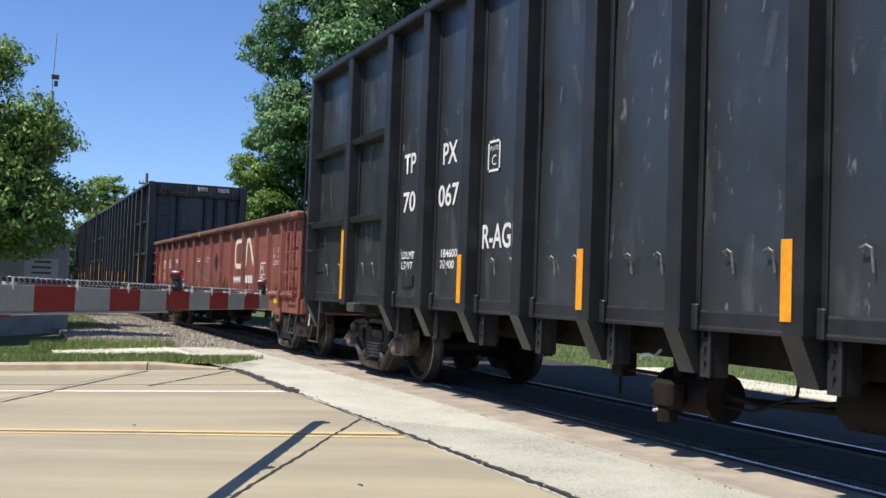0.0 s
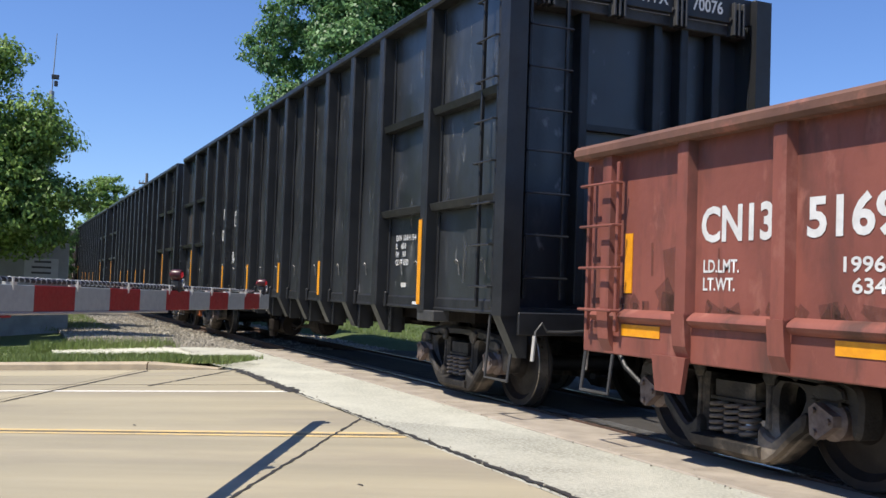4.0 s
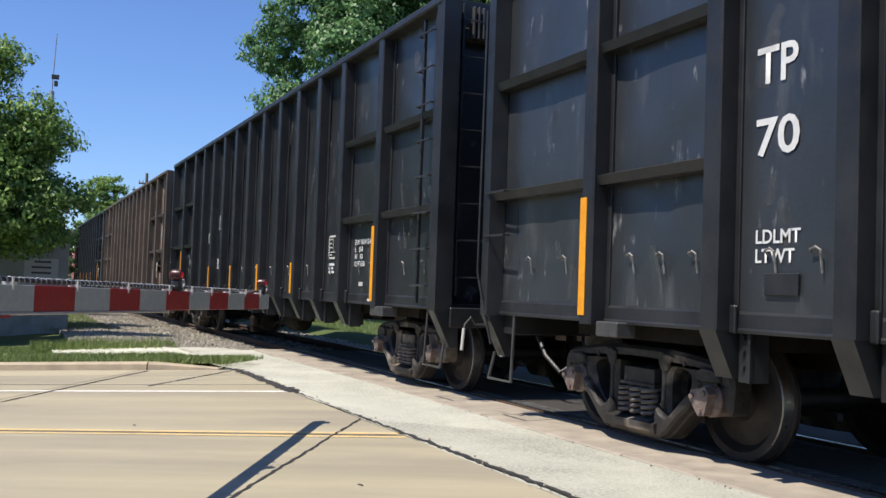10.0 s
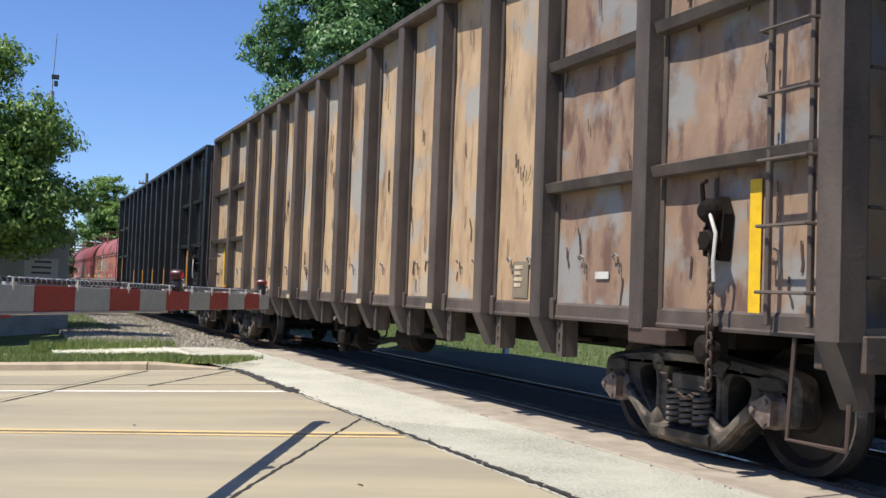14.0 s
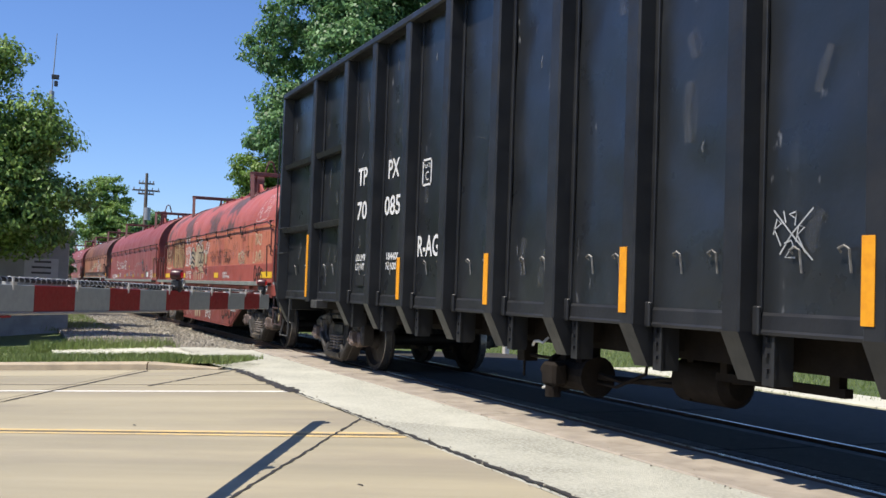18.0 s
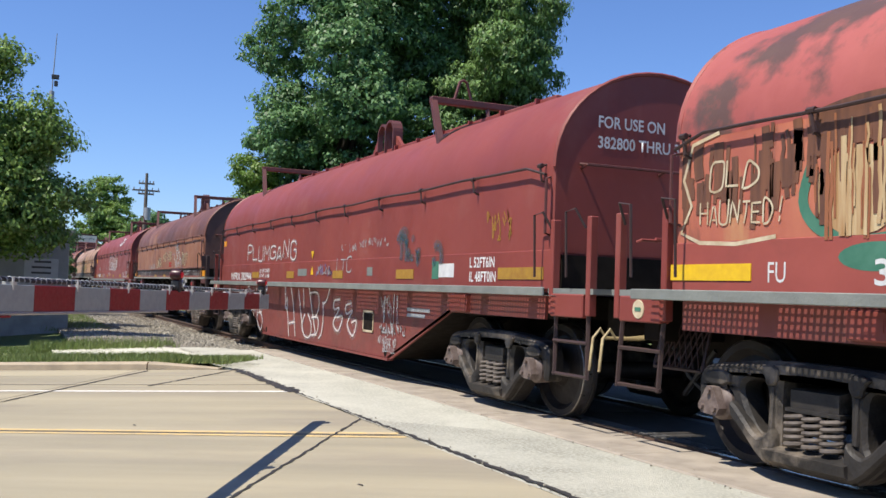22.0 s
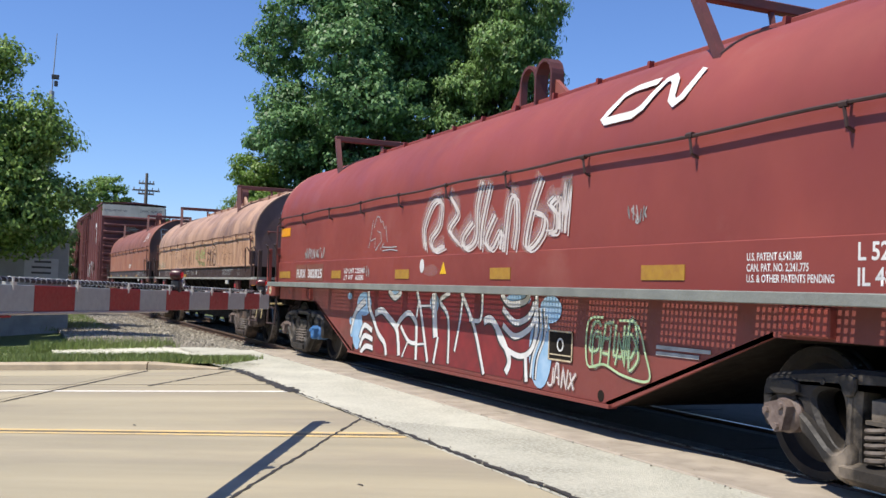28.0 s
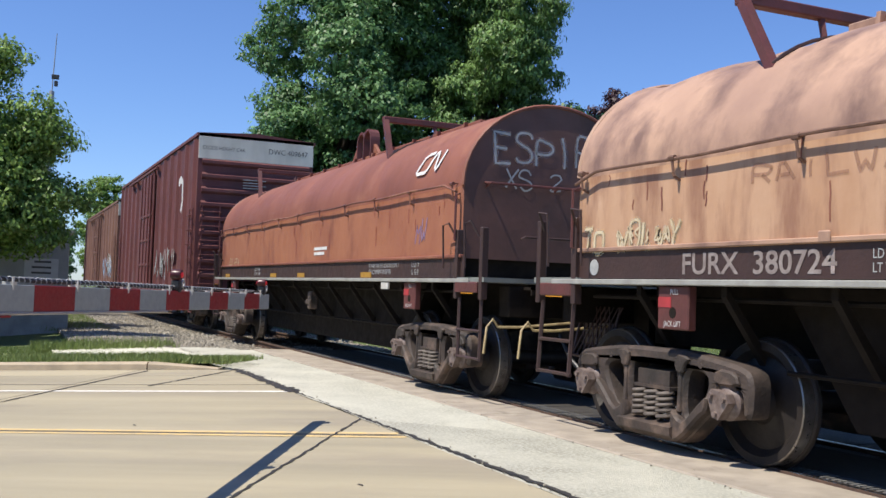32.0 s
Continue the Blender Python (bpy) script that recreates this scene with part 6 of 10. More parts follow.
def coil_tub(xc, half, label, top, low, tub_mat, strips, extra=None, end_text=(), brake_wheel=False, end_mat=None, frames=(3.2, -4.25), side=None):
    """Coil car with a deep drop-belly side below a grey flange."""
    car = thing("coil_car", label, "freight car", "cars of the passing train")
    cover(car, half, 1.60, top, end_mat or top, bracket=COIL_DARK, frames=frames, mat_side=side)
    w = 1.195
    for s in (-1, 1):
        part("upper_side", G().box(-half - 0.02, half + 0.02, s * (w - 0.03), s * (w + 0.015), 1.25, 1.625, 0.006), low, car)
        part("side_flange", G().box(-half - 0.25, half + 0.25, s * (w + 0.215), s * (w + 0.24), 1.185, 1.265, 0.006), SILL_GREY, car, "grey-green side flange")
        # walkway grating behind the flange: long and cross bars, plain plates at the brackets
        g = G()
        for k in range(8):
            y = w + 0.005 + 0.0285 * k
            g.box(-half - 0.2, half + 0.2, s * y, s * (y + 0.0090), 1.188, 1.191)
        n = int(2 * half / 0.056)
        for k in range(n + 1):
            x = -half + k * 0.056
            wide = 0.05 if k % 19 in (0, 18) else 0.0
            g.box(x - 0.0125 - wide, x + 0.0125 + wide, s * (w + 0.002), s * (w + 0.216), 1.1915, 1.1945)
        tagged(part("walkway_grating", g, SILL_GREY, car), kind="stuff")
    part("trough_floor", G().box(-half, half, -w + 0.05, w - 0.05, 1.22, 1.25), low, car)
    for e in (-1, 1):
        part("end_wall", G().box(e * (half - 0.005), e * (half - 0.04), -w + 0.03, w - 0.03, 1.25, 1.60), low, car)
    k = half / 7.65
    for s in (-1, 1):
        g = G().prism([(-half + 0.1, 1.186), (-half + 0.1, 0.96), (-5.35 * k, 0.96), (-3.5 * k, 0.28), (-3.4 * k, 0.255), (3.4 * k, 0.255), (3.5 * k, 0.28), (5.35 * k, 0.96), (half - 0.1, 0.96), (half - 0.1, 1.186)], "y", s * (w - 0.03), s * w)
        g.prism([(-3.45 * k, 0.255), (-3.45 * k, 0.285), (3.45 * k, 0.285), (3.45 * k, 0.255)], "y", s * (w - 0.05), s * (w + 0.035))
        part("belly_side", g, COIL_BELLY, car)
        for e in (-1, 1):
            part("drain_hole", G().lathe([(0.0, s * (w + 0.003)), (0.05, s * (w + 0.003)), (0.052, s * w)], 14, (e * 3.28 * k, 0, 0.345)), UNDER, car)
    g = G()
    g.box(-3.4 * k, 3.4 * k, -w, w, 0.27, 0.29)
    g.box(-half, half, -0.3, 0.3, 0.75, 1.2)
    for e in (-1, 1):
        g.prism([(e * 3.4 * k, 0.28), (e * 5.35 * k, 0.96), (e * 5.35 * k, 1.0), (e * 3.35 * k, 0.3)], "y", -w, w)
        g.prism([(e * 5.35 * k, 0.93), (e * half, 0.97), (e * half, 1.18), (e * 5.35 * k, 1.18)], "y", -1.0, 1.0)
    part("underframe", g, UNDER, car)
    for e in (-1, 1):
        car_end(car, e, half, tub_mat, 1.24, tub_mat)
        for s in (-1, 1):
            part("jacking_pad", G().box(e * (half - 2.2), e * (half - 1.75), s * (w - 0.02), s * (w + 0.06), 0.98, 1.17, 0.012)
                 .box(e * (half - 2.05), e * (half - 1.9), s * (w + 0.055), s * (w + 0.065), 1.04, 1.12), tub_mat, car)
    if brake_wheel:
        g = G()
        yb = -0.68
        ring = [(half + 0.44, yb + 0.28 * math.cos(a), 1.67 + 0.28 * math.sin(a)) for a in np.linspace(0, 2 * math.pi, 24)[:-1]]
        g.tube(ring, 0.018, 6, True)
        for a in np.linspace(0, math.pi, 5)[:-1]:
            g.tube([(half + 0.44, yb + 0.27 * math.cos(a), 1.67 + 0.27 * math.sin(a)), (half + 0.44, yb - 0.27 * math.cos(a), 1.67 - 0.27 * math.sin(a))], 0.012, 5)
        bw = part("brake_wheel", g, UNDER, car, smooth=True)
        part("brake_housing", G().box(half + 0.28, half + 0.41, yb - 0.12, yb + 0.12, 1.22, 1.85, 0.03).box(half + 0.24, half + 0.40, yb - 0.22, yb + 0.20, 1.50, 1.82, 0.06), UNDER, bw)
    for x, wd, m in strips:
        part("reflective_strip", G().box(x - wd / 2, x + wd / 2, -w - 0.022, -w - 0.014, 1.34, 1.46), m, car)
    trucks(car, (-half + 1.35, half - 1.35), blue=xc < -80)
    coupler_gear(car, half + 0.75, reach=0.42, lever=HOSE_YELLOW)
    end_words(car, half, end_text)
    if extra:
        extra(car, half, -w - 0.0165)
    CARS.append((car, xc))


def coil_flat(xc, half, label, top, end_mat, extra=None, end_text=(), tan=True, number="", frames=(3.2, -4.3), zs=2.40, b=1.02, side=None, weights="LD LMT 204600\nLT WT    58400"):
    """Coil car with a straight sill, open underframe struts and a shallow trough."""
    car = thing("coil_car", label, "freight car", "cars of the passing train")
    cover(car, half, 1.58, top, end_mat, bracket=COIL_DARK, frames=frames, zs=zs, b=b, mat_side=side, dent=0.05 if top is COIL_TAN else 0.012, rod=TAN_ROD if top is COIL_TAN else COIL_BROWN)
    w = 1.20
    part("trough_floor", G().box(-half, half, -w + 0.03, w - 0.03, 1.33, 1.36), SILL_BROWN, car)
    for s in (-1, 1):
        part("side_sill", G().box(-half - 0.1, half + 0.1, s * (w - 0.02), s * w, 1.35, 1.60, 0.004), SILL_BROWN, car)
        part("sill_flange", G().box(-half - 0.35, half + 0.35, s * (w - 0.06), s * (w + 0.06), 1.30, 1.345, 0.006), SILL_PALE, car, "dirty white sill flange")
        part("cover_lip", G().box(-half - 0.05, half + 0.05, s * (w - 0.02), s * (w + 0.03), 1.585, 1.62, 0.006), top, car)
        part("marker_plate", G().box(4.24, 4.5, s * (w + 0.02), s * (w + 0.05), 1.20, 1.29, 0.004), WHITE_PAINT_STEEL, car)
    g = G()
    g.prism([(-4.6, 1.3), (-3.9, 0.35), (3.9, 0.35), (4.6, 1.3)], "y", -0.72, 0.72)
    g.box(-half, half, -0.32, 0.32, 0.78, 1.32)
    for k in range(12):
        x = -half + 0.9 + (2 * half - 1.8) * k / 11
        g.prism([(-w + 0.05, 1.30), (-w + 0.05, 1.22), (-0.7, 0.62), (-0.7, 0.74)], "x", x - 0.03, x + 0.03)
        g.prism([(w - 0.05, 1.30), (w - 0.05, 1.22), (0.7, 0.62), (0.7, 0.74)], "x", x - 0.03, x + 0.03)
    g.tube([(-4.4, -0.85, 0.70), (4.4, -0.85, 0.70)], 0.02, 6)
    g.tube([(-half, -1.0, 1.20), (half, -1.0, 1.20)], 0.02, 6)
    part("underframe", g, UNDER, car)
    part("brake_valve", G().box(0.3, 0.48, -1.12, -0.98, 0.82, 1.12, 0.02).box(0.26, 0.52, -1.14, -1.10, 0.90, 0.98, 0.01), TRUCK_TAN, car)
    for e in (-1, 1):
        car_end(car, e, half - 0.1, SILL_BROWN, 1.34, COIL_DARK, box_h=0.12)
        for s in (-1, 1):
            part("jacking_pad", G().box(e * (half - 1.64), e * (half - 1.26), s * (w - 0.06), s * (w + 0.02), 0.96, 1.295, 0.01), COIL_DARK, car)
            part("jacking_placard", G().box(e * (half - 1.45) - 0.18, e * (half - 1.45) - 0.02, s * (w + 0.021), s * (w + 0.024), 1.13, 1.21), PLACARD_RED, car)
            part("lift_hole", G().lathe([(0, s * (w + 0.021)), (0.045, s * (w + 0.021)), (0.05, s * (w + 0.012))], 12, (e * (half - 1.45), 0, 1.09)), UNDER, car)
        letters("JACK LIFT", 0.06, WHITE, car, e * (half - 1.45), -w - 0.023, 0.985, 0.8, centre=True)
        letters("PULL", 0.06, WHITE, car, e * (half - 1.45) + 0.02, -w - 0.023, 1.23, 0.8, centre=True)
        if side is BROWN_SIDE:
            part("reflective_strip", G().box(e * (half + 0.06) - 0.26, e * (half + 0.12) + 0.26, -w - 0.03, -w - 0.02, 1.37, 1.52), YELLOW_STRIP, car)
        else:
            part("reflective_strip", G().box(e * (half + 0.30) - 0.15, e * (half + 0.30) + 0.15, -w - 0.052, -w - 0.044, 1.18, 1.27), YELLOW_STRIP, car)
    trucks(car, (-half + 1.05, half - 1.05), tan=tan)
    coupler_gear(car, half + 0.75, reach=0.5, lever=HOSE_YELLOW)
    end_words(car, half, end_text)
    ys = -w - 0.004
    if number:
        letters(number, 0.225, FADED_INK, car, -half + (1.52 if "3807" in number else 1.1), ys, 1.39, fit=1.54, bold=0.015)
    letters(weights, 0.085, CHALK, car, -half + 3.35, ys, 1.48, 0.85)
    letters("L 52-11\nIL 42-0", 0.095, CHALK, car, half - 1.45, ys, 1.49, 0.85)
    letters("FOR RESTRICTED LOADING ONLY\nSEE EQUIPMENT REGISTER", 0.085, CHALK, car, half - 3.05, ys, 1.49, fit=1.15)
    for x in (-half + 0.75, -half + 4.9, 0.15, 3.5) if "3807" not in number else (-half + 5.2,):
        part("reflective_strip", G().box(x - 0.22, x + 0.22, -w - 0.01, -w - 0.003, 1.355, 1.43), YELLOW_FADED, car)
    if extra:
        extra(car, half, -1.2035)
    CARS.append((car, xc))


def blob(g, cx, cz, rx, rz, y, n=22, start=0.0):
    """A filled sprayed oval on the side plane y, each a hair above the last."""
    y -= 0.00025 * (len(g.f) % 12)
    g.add([(cx + rx * math.cos(start + 2 * math.pi * k / n), y, cz + rz * math.sin(start + 2 * math.pi * k / n)) for k in range(n)], [tuple(range(n))])
    return g


def ring(g, cx, cz, rx, rz, y, w, n=26, a0=0.0, a1=6.4):
    y -= 0.0002 * (len(g.f) // 25 % 12)
    g.ribbon([(cx + rx * math.cos(a), cz + rz * math.sin(a)) for a in np.linspace(a0, a1, n)], w, y)
    return g


# hand-drawn capitals on a grid four wide and six high
STROKES = {"A": "00 16 26 40|12 32", "B": "00 06 36 45 44 33 03|33 42 41 30 00", "C": "45 36 16 05 01 10 30 41", "D": "00 06 26 44 42 20 00", "E": "46 06 00 40|03 33",
           "F": "46 06 00|03 33", "G": "45 36 16 05 01 10 30 41 43 23", "H": "00 06|40 46|03 43", "I": "26 20", "J": "46 41 30 10 01", "K": "06 00|46 02 13 40", "L": "06 00 40", "M": "00 06 23 46 40",
           "N": "00 06 40 46", "O": "16 05 01 10 30 41 45 36 16", "P": "00 06 36 45 44 33 03", "R": "00 06 36 45 44 33 03|23 40", "S": "45 36 16 05 04 33 42 41 30 10 01",
           "T": "06 46|26 20", "U": "06 01 10 30 41 46", "V": "06 20 46", "W": "06 10 23 30 46", "Z": "06 46 00 40", "1": "15 26 20", "X": "06 40|00 46", "Y": "06 23 46|23 20", "?": "05 16 36 45 44 22|20 21", "2": "05 16 36 45 44 00 40", "!": "26 22|20 21", " ": ""}


def hand(car, txt, m, x, z, w, h, y, seed=0, stroke=0.03, end=False, slant=0.12, name="graffiti", label="", soft=None):
    """Sprayed capitals in a shaky hand, w wide and h high in all; soft is the paint of their feathered edge."""
    rnd = random.Random(seed)
    g, mist = G(), G()
    step = w / len(txt)
    for k, ch in enumerate(txt):
        lift = rnd.uniform(-0.09, 0.09) * h
        sc = rnd.uniform(0.82, 1.14)
        slope = slant + rnd.uniform(-0.10, 0.10)
        for j, line in enumerate(STROKES[ch].split("|")):
            pts = []
            for c in line.split():
                u, v = int(c[0]) / 4, int(c[1]) / 6
                pts.append((x + step * (k + u * 0.74) + slope * v * h + rnd.gauss(0, 0.025) * h, z + lift + v * h * sc + rnd.gauss(0, 0.02) * h))
            if len(pts) < 2:
                continue
            if ch in "BCDGJOPRSU2?":
                fine = smooth_line(pts, 5)
            else:
                fine = []
                for i in range(len(pts) - 1):
                    bow = rnd.gauss(0, 0.025) * h
                    fine += [(pts[i][0] + (pts[i + 1][0] - pts[i][0]) * u + bow * math.sin(math.pi * u), pts[i][1] + (pts[i + 1][1] - pts[i][1]) * u) for u in (0.0, 0.25, 0.5, 0.75)]
                fine.append(pts[-1])
            off = 0.00016 * (k * 2 + j)
            wd = stroke * rnd.uniform(0.85, 1.15)
            sg = 1 if end else -1
            for i, f in enumerate((1.35, 1.75, 2.2, 2.8) if soft else ()):
                mist.ribbon(fine, wd * f, y + sg * (off * 0.2 + 0.0007 * i), "x" if end else "y")
            g.ribbon(fine, wd, y + sg * (off + (0.003 if soft else 0)), "x" if end else "y")
    if soft:
        tagged(part(name, mist, soft, car, "feathered edge of the sprayed letters"), kind="stuff")
    return tagged(part(name, g, m, car, label), kind="stuff")


def drips(car, m, x0, x1, z0, z1, y, n, seed, wmax=0.05, lmin=0.2, lmax=0.7, name="rust_run", label=""):
    """Vertical runs of rust or paint."""
    rnd = random.Random(seed)
    g = G()
    for k in range(n):
        x, z = rnd.uniform(x0, x1), rnd.uniform(z0 + (z1 - z0) * 0.45, z1)
        l = rnd.uniform(lmin, lmax) * (z1 - z0)
        pts = [(x + rnd.gauss(0, 0.006), max(z0, z - l * u)) for u in (0, 0.3, 0.6, 1.0)]
        g.ribbon(pts, rnd.uniform(0.012, wmax), y - 0.0003 * (k % 5))
    return tagged(part(name, g, m, car, label), kind="stuff")


gondola(77.64)


def extra_c7(car, half, ys):
    yc = -1.2075
    # rust-run patch with cream paint and a green rim
    part("graffiti", G().ribbon(smooth_line([(-5.28, 2.12), (-5.36, 1.86), (-5.22, 1.68), (-4.90, 1.585), (-4.55, 1.60), (-4.30, 1.55), (-3.95, 1.60), (-3.60, 1.58), (-3.38, 1.72), (-3.30, 1.95)]), 0.085, yc), TEAL_SPRAY, car, "green sprayed rim")
    g = G()
    for cx, cz, rx, rz in ((-4.75, 1.49, 0.30, 0.09), (-4.35, 1.44, 0.34, 0.11), (-3.95, 1.47, 0.28, 0.10), (-4.3, 1.30, 0.22, 0.05)):
        blob(g, cx, cz, rx, rz, ys + 0.0005)
    part("graffiti", g, TEAL_SPRAY, car, "green sprayed patch")
    g = G()
    for cx, rx in ((-4.9, 0.36), (-4.35, 0.32), (-3.82, 0.40)):
        blob(g, cx, 1.90, rx, 0.28, yc - 0.002)
    part("graffiti", g, RUN_CREAM, car, "rust-stained cream sprayed fill")
    part("rust_patch", G().ribbon(smooth_line([(-5.30, 2.28), (-4.9, 2.34), (-4.3, 2.33), (-3.8, 2.30), (-3.36, 2.33)]), 0.30, yc - 0.003), RUST_RUN, car, "dark brown rust band")
    drips(car, RUST_RUN, -5.3, -3.35, 1.62, 2.40, yc - 0.004, 64, 71, 0.07, 0.2, 0.6, label="brown rust runs")
    drips(car, COIL_ORANGE, -5.25, -3.4, 1.6, 2.40, yc - 0.006, 44, 72, 0.03, 0.3, 0.9, label="orange rust runs")
    drips(car, RUN_CREAM, -5.2, -3.4, 1.62, 2.40, yc - 0.008, 34, 73, 0.045, 0.3, 0.9, name="paint_run", label="cream paint runs")
    drips(car, RUST_RUN, -6.6, -5.3, 1.7, 2.45, yc - 0.001, 40, 74, 0.12, 0.2, 0.6, label="dark brown rust runs")
    drips(car, COIL_ORANGE, -2.2, 6.4, 1.65, 2.45, yc + 0.001, 46, 75, 0.035, 0.1, 0.5, label="orange rust runs")
    g = G()
    g.ribbon([(-6.2, 2.42), (-6.5, 2.36), (-6.6, 2.1), (-6.5, 1.9), (-6.62, 1.7), (-6.4, 1.62), (-6.0, 1.60), (-5.6, 1.64)], 0.03, yc - 0.003)
    part("graffiti", g, CREAM, car, "cream sprayed outline")
    hand(car, "OLD", CREAM, -6.3, 2.0, 0.55, 0.2, yc - 0.004, 1, 0.018)
    hand(car, "HAUNTED!", CREAM, -6.4, 1.74, 0.9, 0.15, yc - 0.004, 2, 0.015)
    hand(car, "REPLE", WHITE, -3.15, 2.26, 0.66, 0.2, yc - 0.002, 3, 0.026)
    hand(car, "BLACKIN", WHITE, -3.12, 1.99, 0.74, 0.19, yc - 0.002, 4, 0.026)
    hand(car, "OUT", WHITE, -3.05, 1.74, 0.34, 0.15, yc - 0.002, 5, 0.024)
    hand(car, "2O", WHITE, -2.62, 1.70, 0.34, 0.3, yc - 0.002, 6, 0.05)
    g = G()
    g.ribbon([(-3.15, 1.68), (-2.9, 1.685), (-2.7, 1.66)], 0.035, yc - 0.002)
    part("graffiti", g, WHITE, car, "white sprayed underline")
    # a cluster of rings, ovals and stripes
    g = G()
    blob(g, -2.02, 1.80, 0.32, 0.36, yc - 0.001)
    blob(g, -1.30, 1.84, 0.47, 0.40, yc - 0.001)
    blob(g, -0.82, 1.82, 0.40, 0.26, yc - 0.001)
    blob(g, -0.18, 1.86, 0.15, 0.19, yc - 0.001)
    g.add([(-1.2, yc - 0.005, 1.56), (-0.2, yc - 0.005, 1.40), (-0.9, yc - 0.005, 1.70)], [(0, 1, 2)])
    for x in (-1.75, -1.45, -1.1, -0.8):
        g.ribbon([(x, 1.50), (x + 0.03, 1.29)], 0.11, ys - 0.002)
    g.add([(-0.78, yc - 0.0046, 2.05), (-0.65, yc - 0.0046, 2.33), (-0.52, yc - 0.0046, 2.02)], [(0, 1, 2)])
    part("graffiti", g, GREY_SPRAY, car, "pale grey sprayed ovals")
    g = G()
    ring(g, -1.30, 1.84, 0.47, 0.40, yc - 0.005, 0.028)
    ring(g, -2.02, 1.80, 0.32, 0.36, yc - 0.005, 0.026)
    for k in range(4):
        g.ribbon([(-2.32 + 0.02 * abs(k - 2), 1.98 - 0.13 * k), (-2.05, 2.03 - 0.13 * k), (-1.80, 1.95 - 0.13 * k)], 0.062, yc - 0.0055 - 0.0001 * k)
    for cx in (-1.02, -0.64):
        ring(g, cx, 1.86, 0.17, 0.14, yc - 0.006, 0.045)
        g.ribbon([(cx - 0.02, 1.94), (cx, 1.86), (cx + 0.02, 1.78)], 0.02, yc - 0.0065)
    ring(g, -0.18, 1.86, 0.15, 0.19, yc - 0.0055, 0.022)
    ring(g, -0.06, 1.50, 0.06, 0.06, yc - 0.0055, 0.05)
    g.ribbon([(-1.25, 1.60), (-0.8, 1.66), (-0.05, 1.48), (-0.6, 1.50), (-1.15, 1.46)], 0.022, yc - 0.006)
    g.ribbon([(-1.12, 2.16), (-1.05, 2.30), (-0.92, 2.10)], 0.026, yc - 0.006)
    g.ribbon([(-0.78, 2.06), (-0.65, 2.34), (-0.52, 2.02)], 0.026, yc - 0.0062)
    g.ribbon([(-0.10, 1.62), (0.12, 1.90)], 0.012, yc - 0.006)
    g.ribbon([(-0.08, 1.62), (0.18, 1.78)], 0.012, yc - 0.0062)
    part("graffiti", g, BLACK_SPRAY, car, "black sprayed rings and stripes")
    g = G()
    for cx, cz, r in ((-1.62, 2.08, 0.06), (-1.5, 1.62, 0.05), (-1.2, 2.12, 0.04), (-1.72, 1.78, 0.035)):
        blob(g, cx, cz, r, r * 1.1, yc - 0.0065)
    part("graffiti", g, LENS_SPRAY, car, "red sprayed spots")
    g = G()
    for cx, cz, r in ((-0.36, 2.02, 0.055), (-1.58, 2.24, 0.03), (-1.95, 2.12, 0.03), (-2.2, 1.86, 0.035), (-2.18, 1.60, 0.03), (-0.30, 1.62, 0.025), (0.02, 1.58, 0.02), (0.05, 1.42, 0.02), (-1.5, 1.5, 0.03)):
        blob(g, cx, cz, r, r * 1.05, yc - 0.006, 12)
    for cx, cz, r in ((-0.5, 1.36, 0.07), (-2.15, 2.2, 0.06)):
        g.ribbon([(cx + r * (1 - a / 9) * math.cos(a), cz + r * (1 - a / 9) * math.sin(a)) for a in np.linspace(0, 8.5, 22)], 0.018, ys - 0.004 if cz < 1.5 else yc - 0.006)
    tagged(part("graffiti", g, WHITE, car, "white sprayed dots and curls"), kind="stuff")
    hand(car, "CUP", WHITE, -0.15, 1.97, 0.40, 0.22, yc - 0.002, 8, 0.022)
    scribble(car, WHITE, -1.5, 2.14, 0.8, 0.24, yc - 0.001, 77, 5, 0.022)
    hand(car, "FIERH THOS? BOKLS?", BLACK_FADED, 0.36, 1.72, 2.5, 0.26, yc - 0.002, 9, 0.017, label="black sprayed tag")
    g = G()
    rnd = random.Random(78)
    for cx, cz, r in ((2.55, 2.30, 0.10), (2.75, 2.22, 0.06), (3.9, 2.34, 0.14), (4.1, 2.16, 0.08), (2.35, 1.74, 0.12), (2.62, 1.76, 0.10), (4.35, 1.86, 0.12), (4.55, 1.92, 0.09), (5.55, 1.80, 0.09), (1.1, 2.28, 0.05), (0.8, 2.20, 0.04), (-0.2, 2.30, 0.06)):
        for n in range(11):
            blob(g, cx + rnd.gauss(0, r * 0.9), cz + rnd.gauss(0, r * 0.55), r * rnd.uniform(0.08, 0.34), r * rnd.uniform(0.10, 0.5), yc + 0.0018 - 0.0002 * n, 7, rnd.uniform(0, 1))
    tagged(part("rust_blot", g, RUST_RUN, car, "dark brown blots in the paint"), kind="stuff")
    for x0, x1, z in ((0.45, 1.7, 1.78), (5.35, 6.1, 1.37)):
        drips(car, BLACK_FADED, x0, x1, z - 0.25, z + 0.3, yc - 0.001, 9, int(x0 * 10), 0.02, 0.2, 0.6, label="black paint runs")
    hand(car, "CHBS", BLACK_FADED, 5.15, 1.30, 0.72, 0.24, ys - 0.004, 83, 0.022, label="black sprayed tag", soft=GRIME)
    hand(car, "MOBS", CREAM, 3.6, 1.66, 0.62, 0.22, yc, 84, 0.018, soft=SPRAY_HAZE)
    hand(car, "TKO", CREAM, 5.07, 2.02, 0.62, 0.22, yc, 10, 0.03)
    hand(car, "LAKAI", CREAM, 4.98, 1.66, 0.95, 0.22, yc, 11, 0.03)
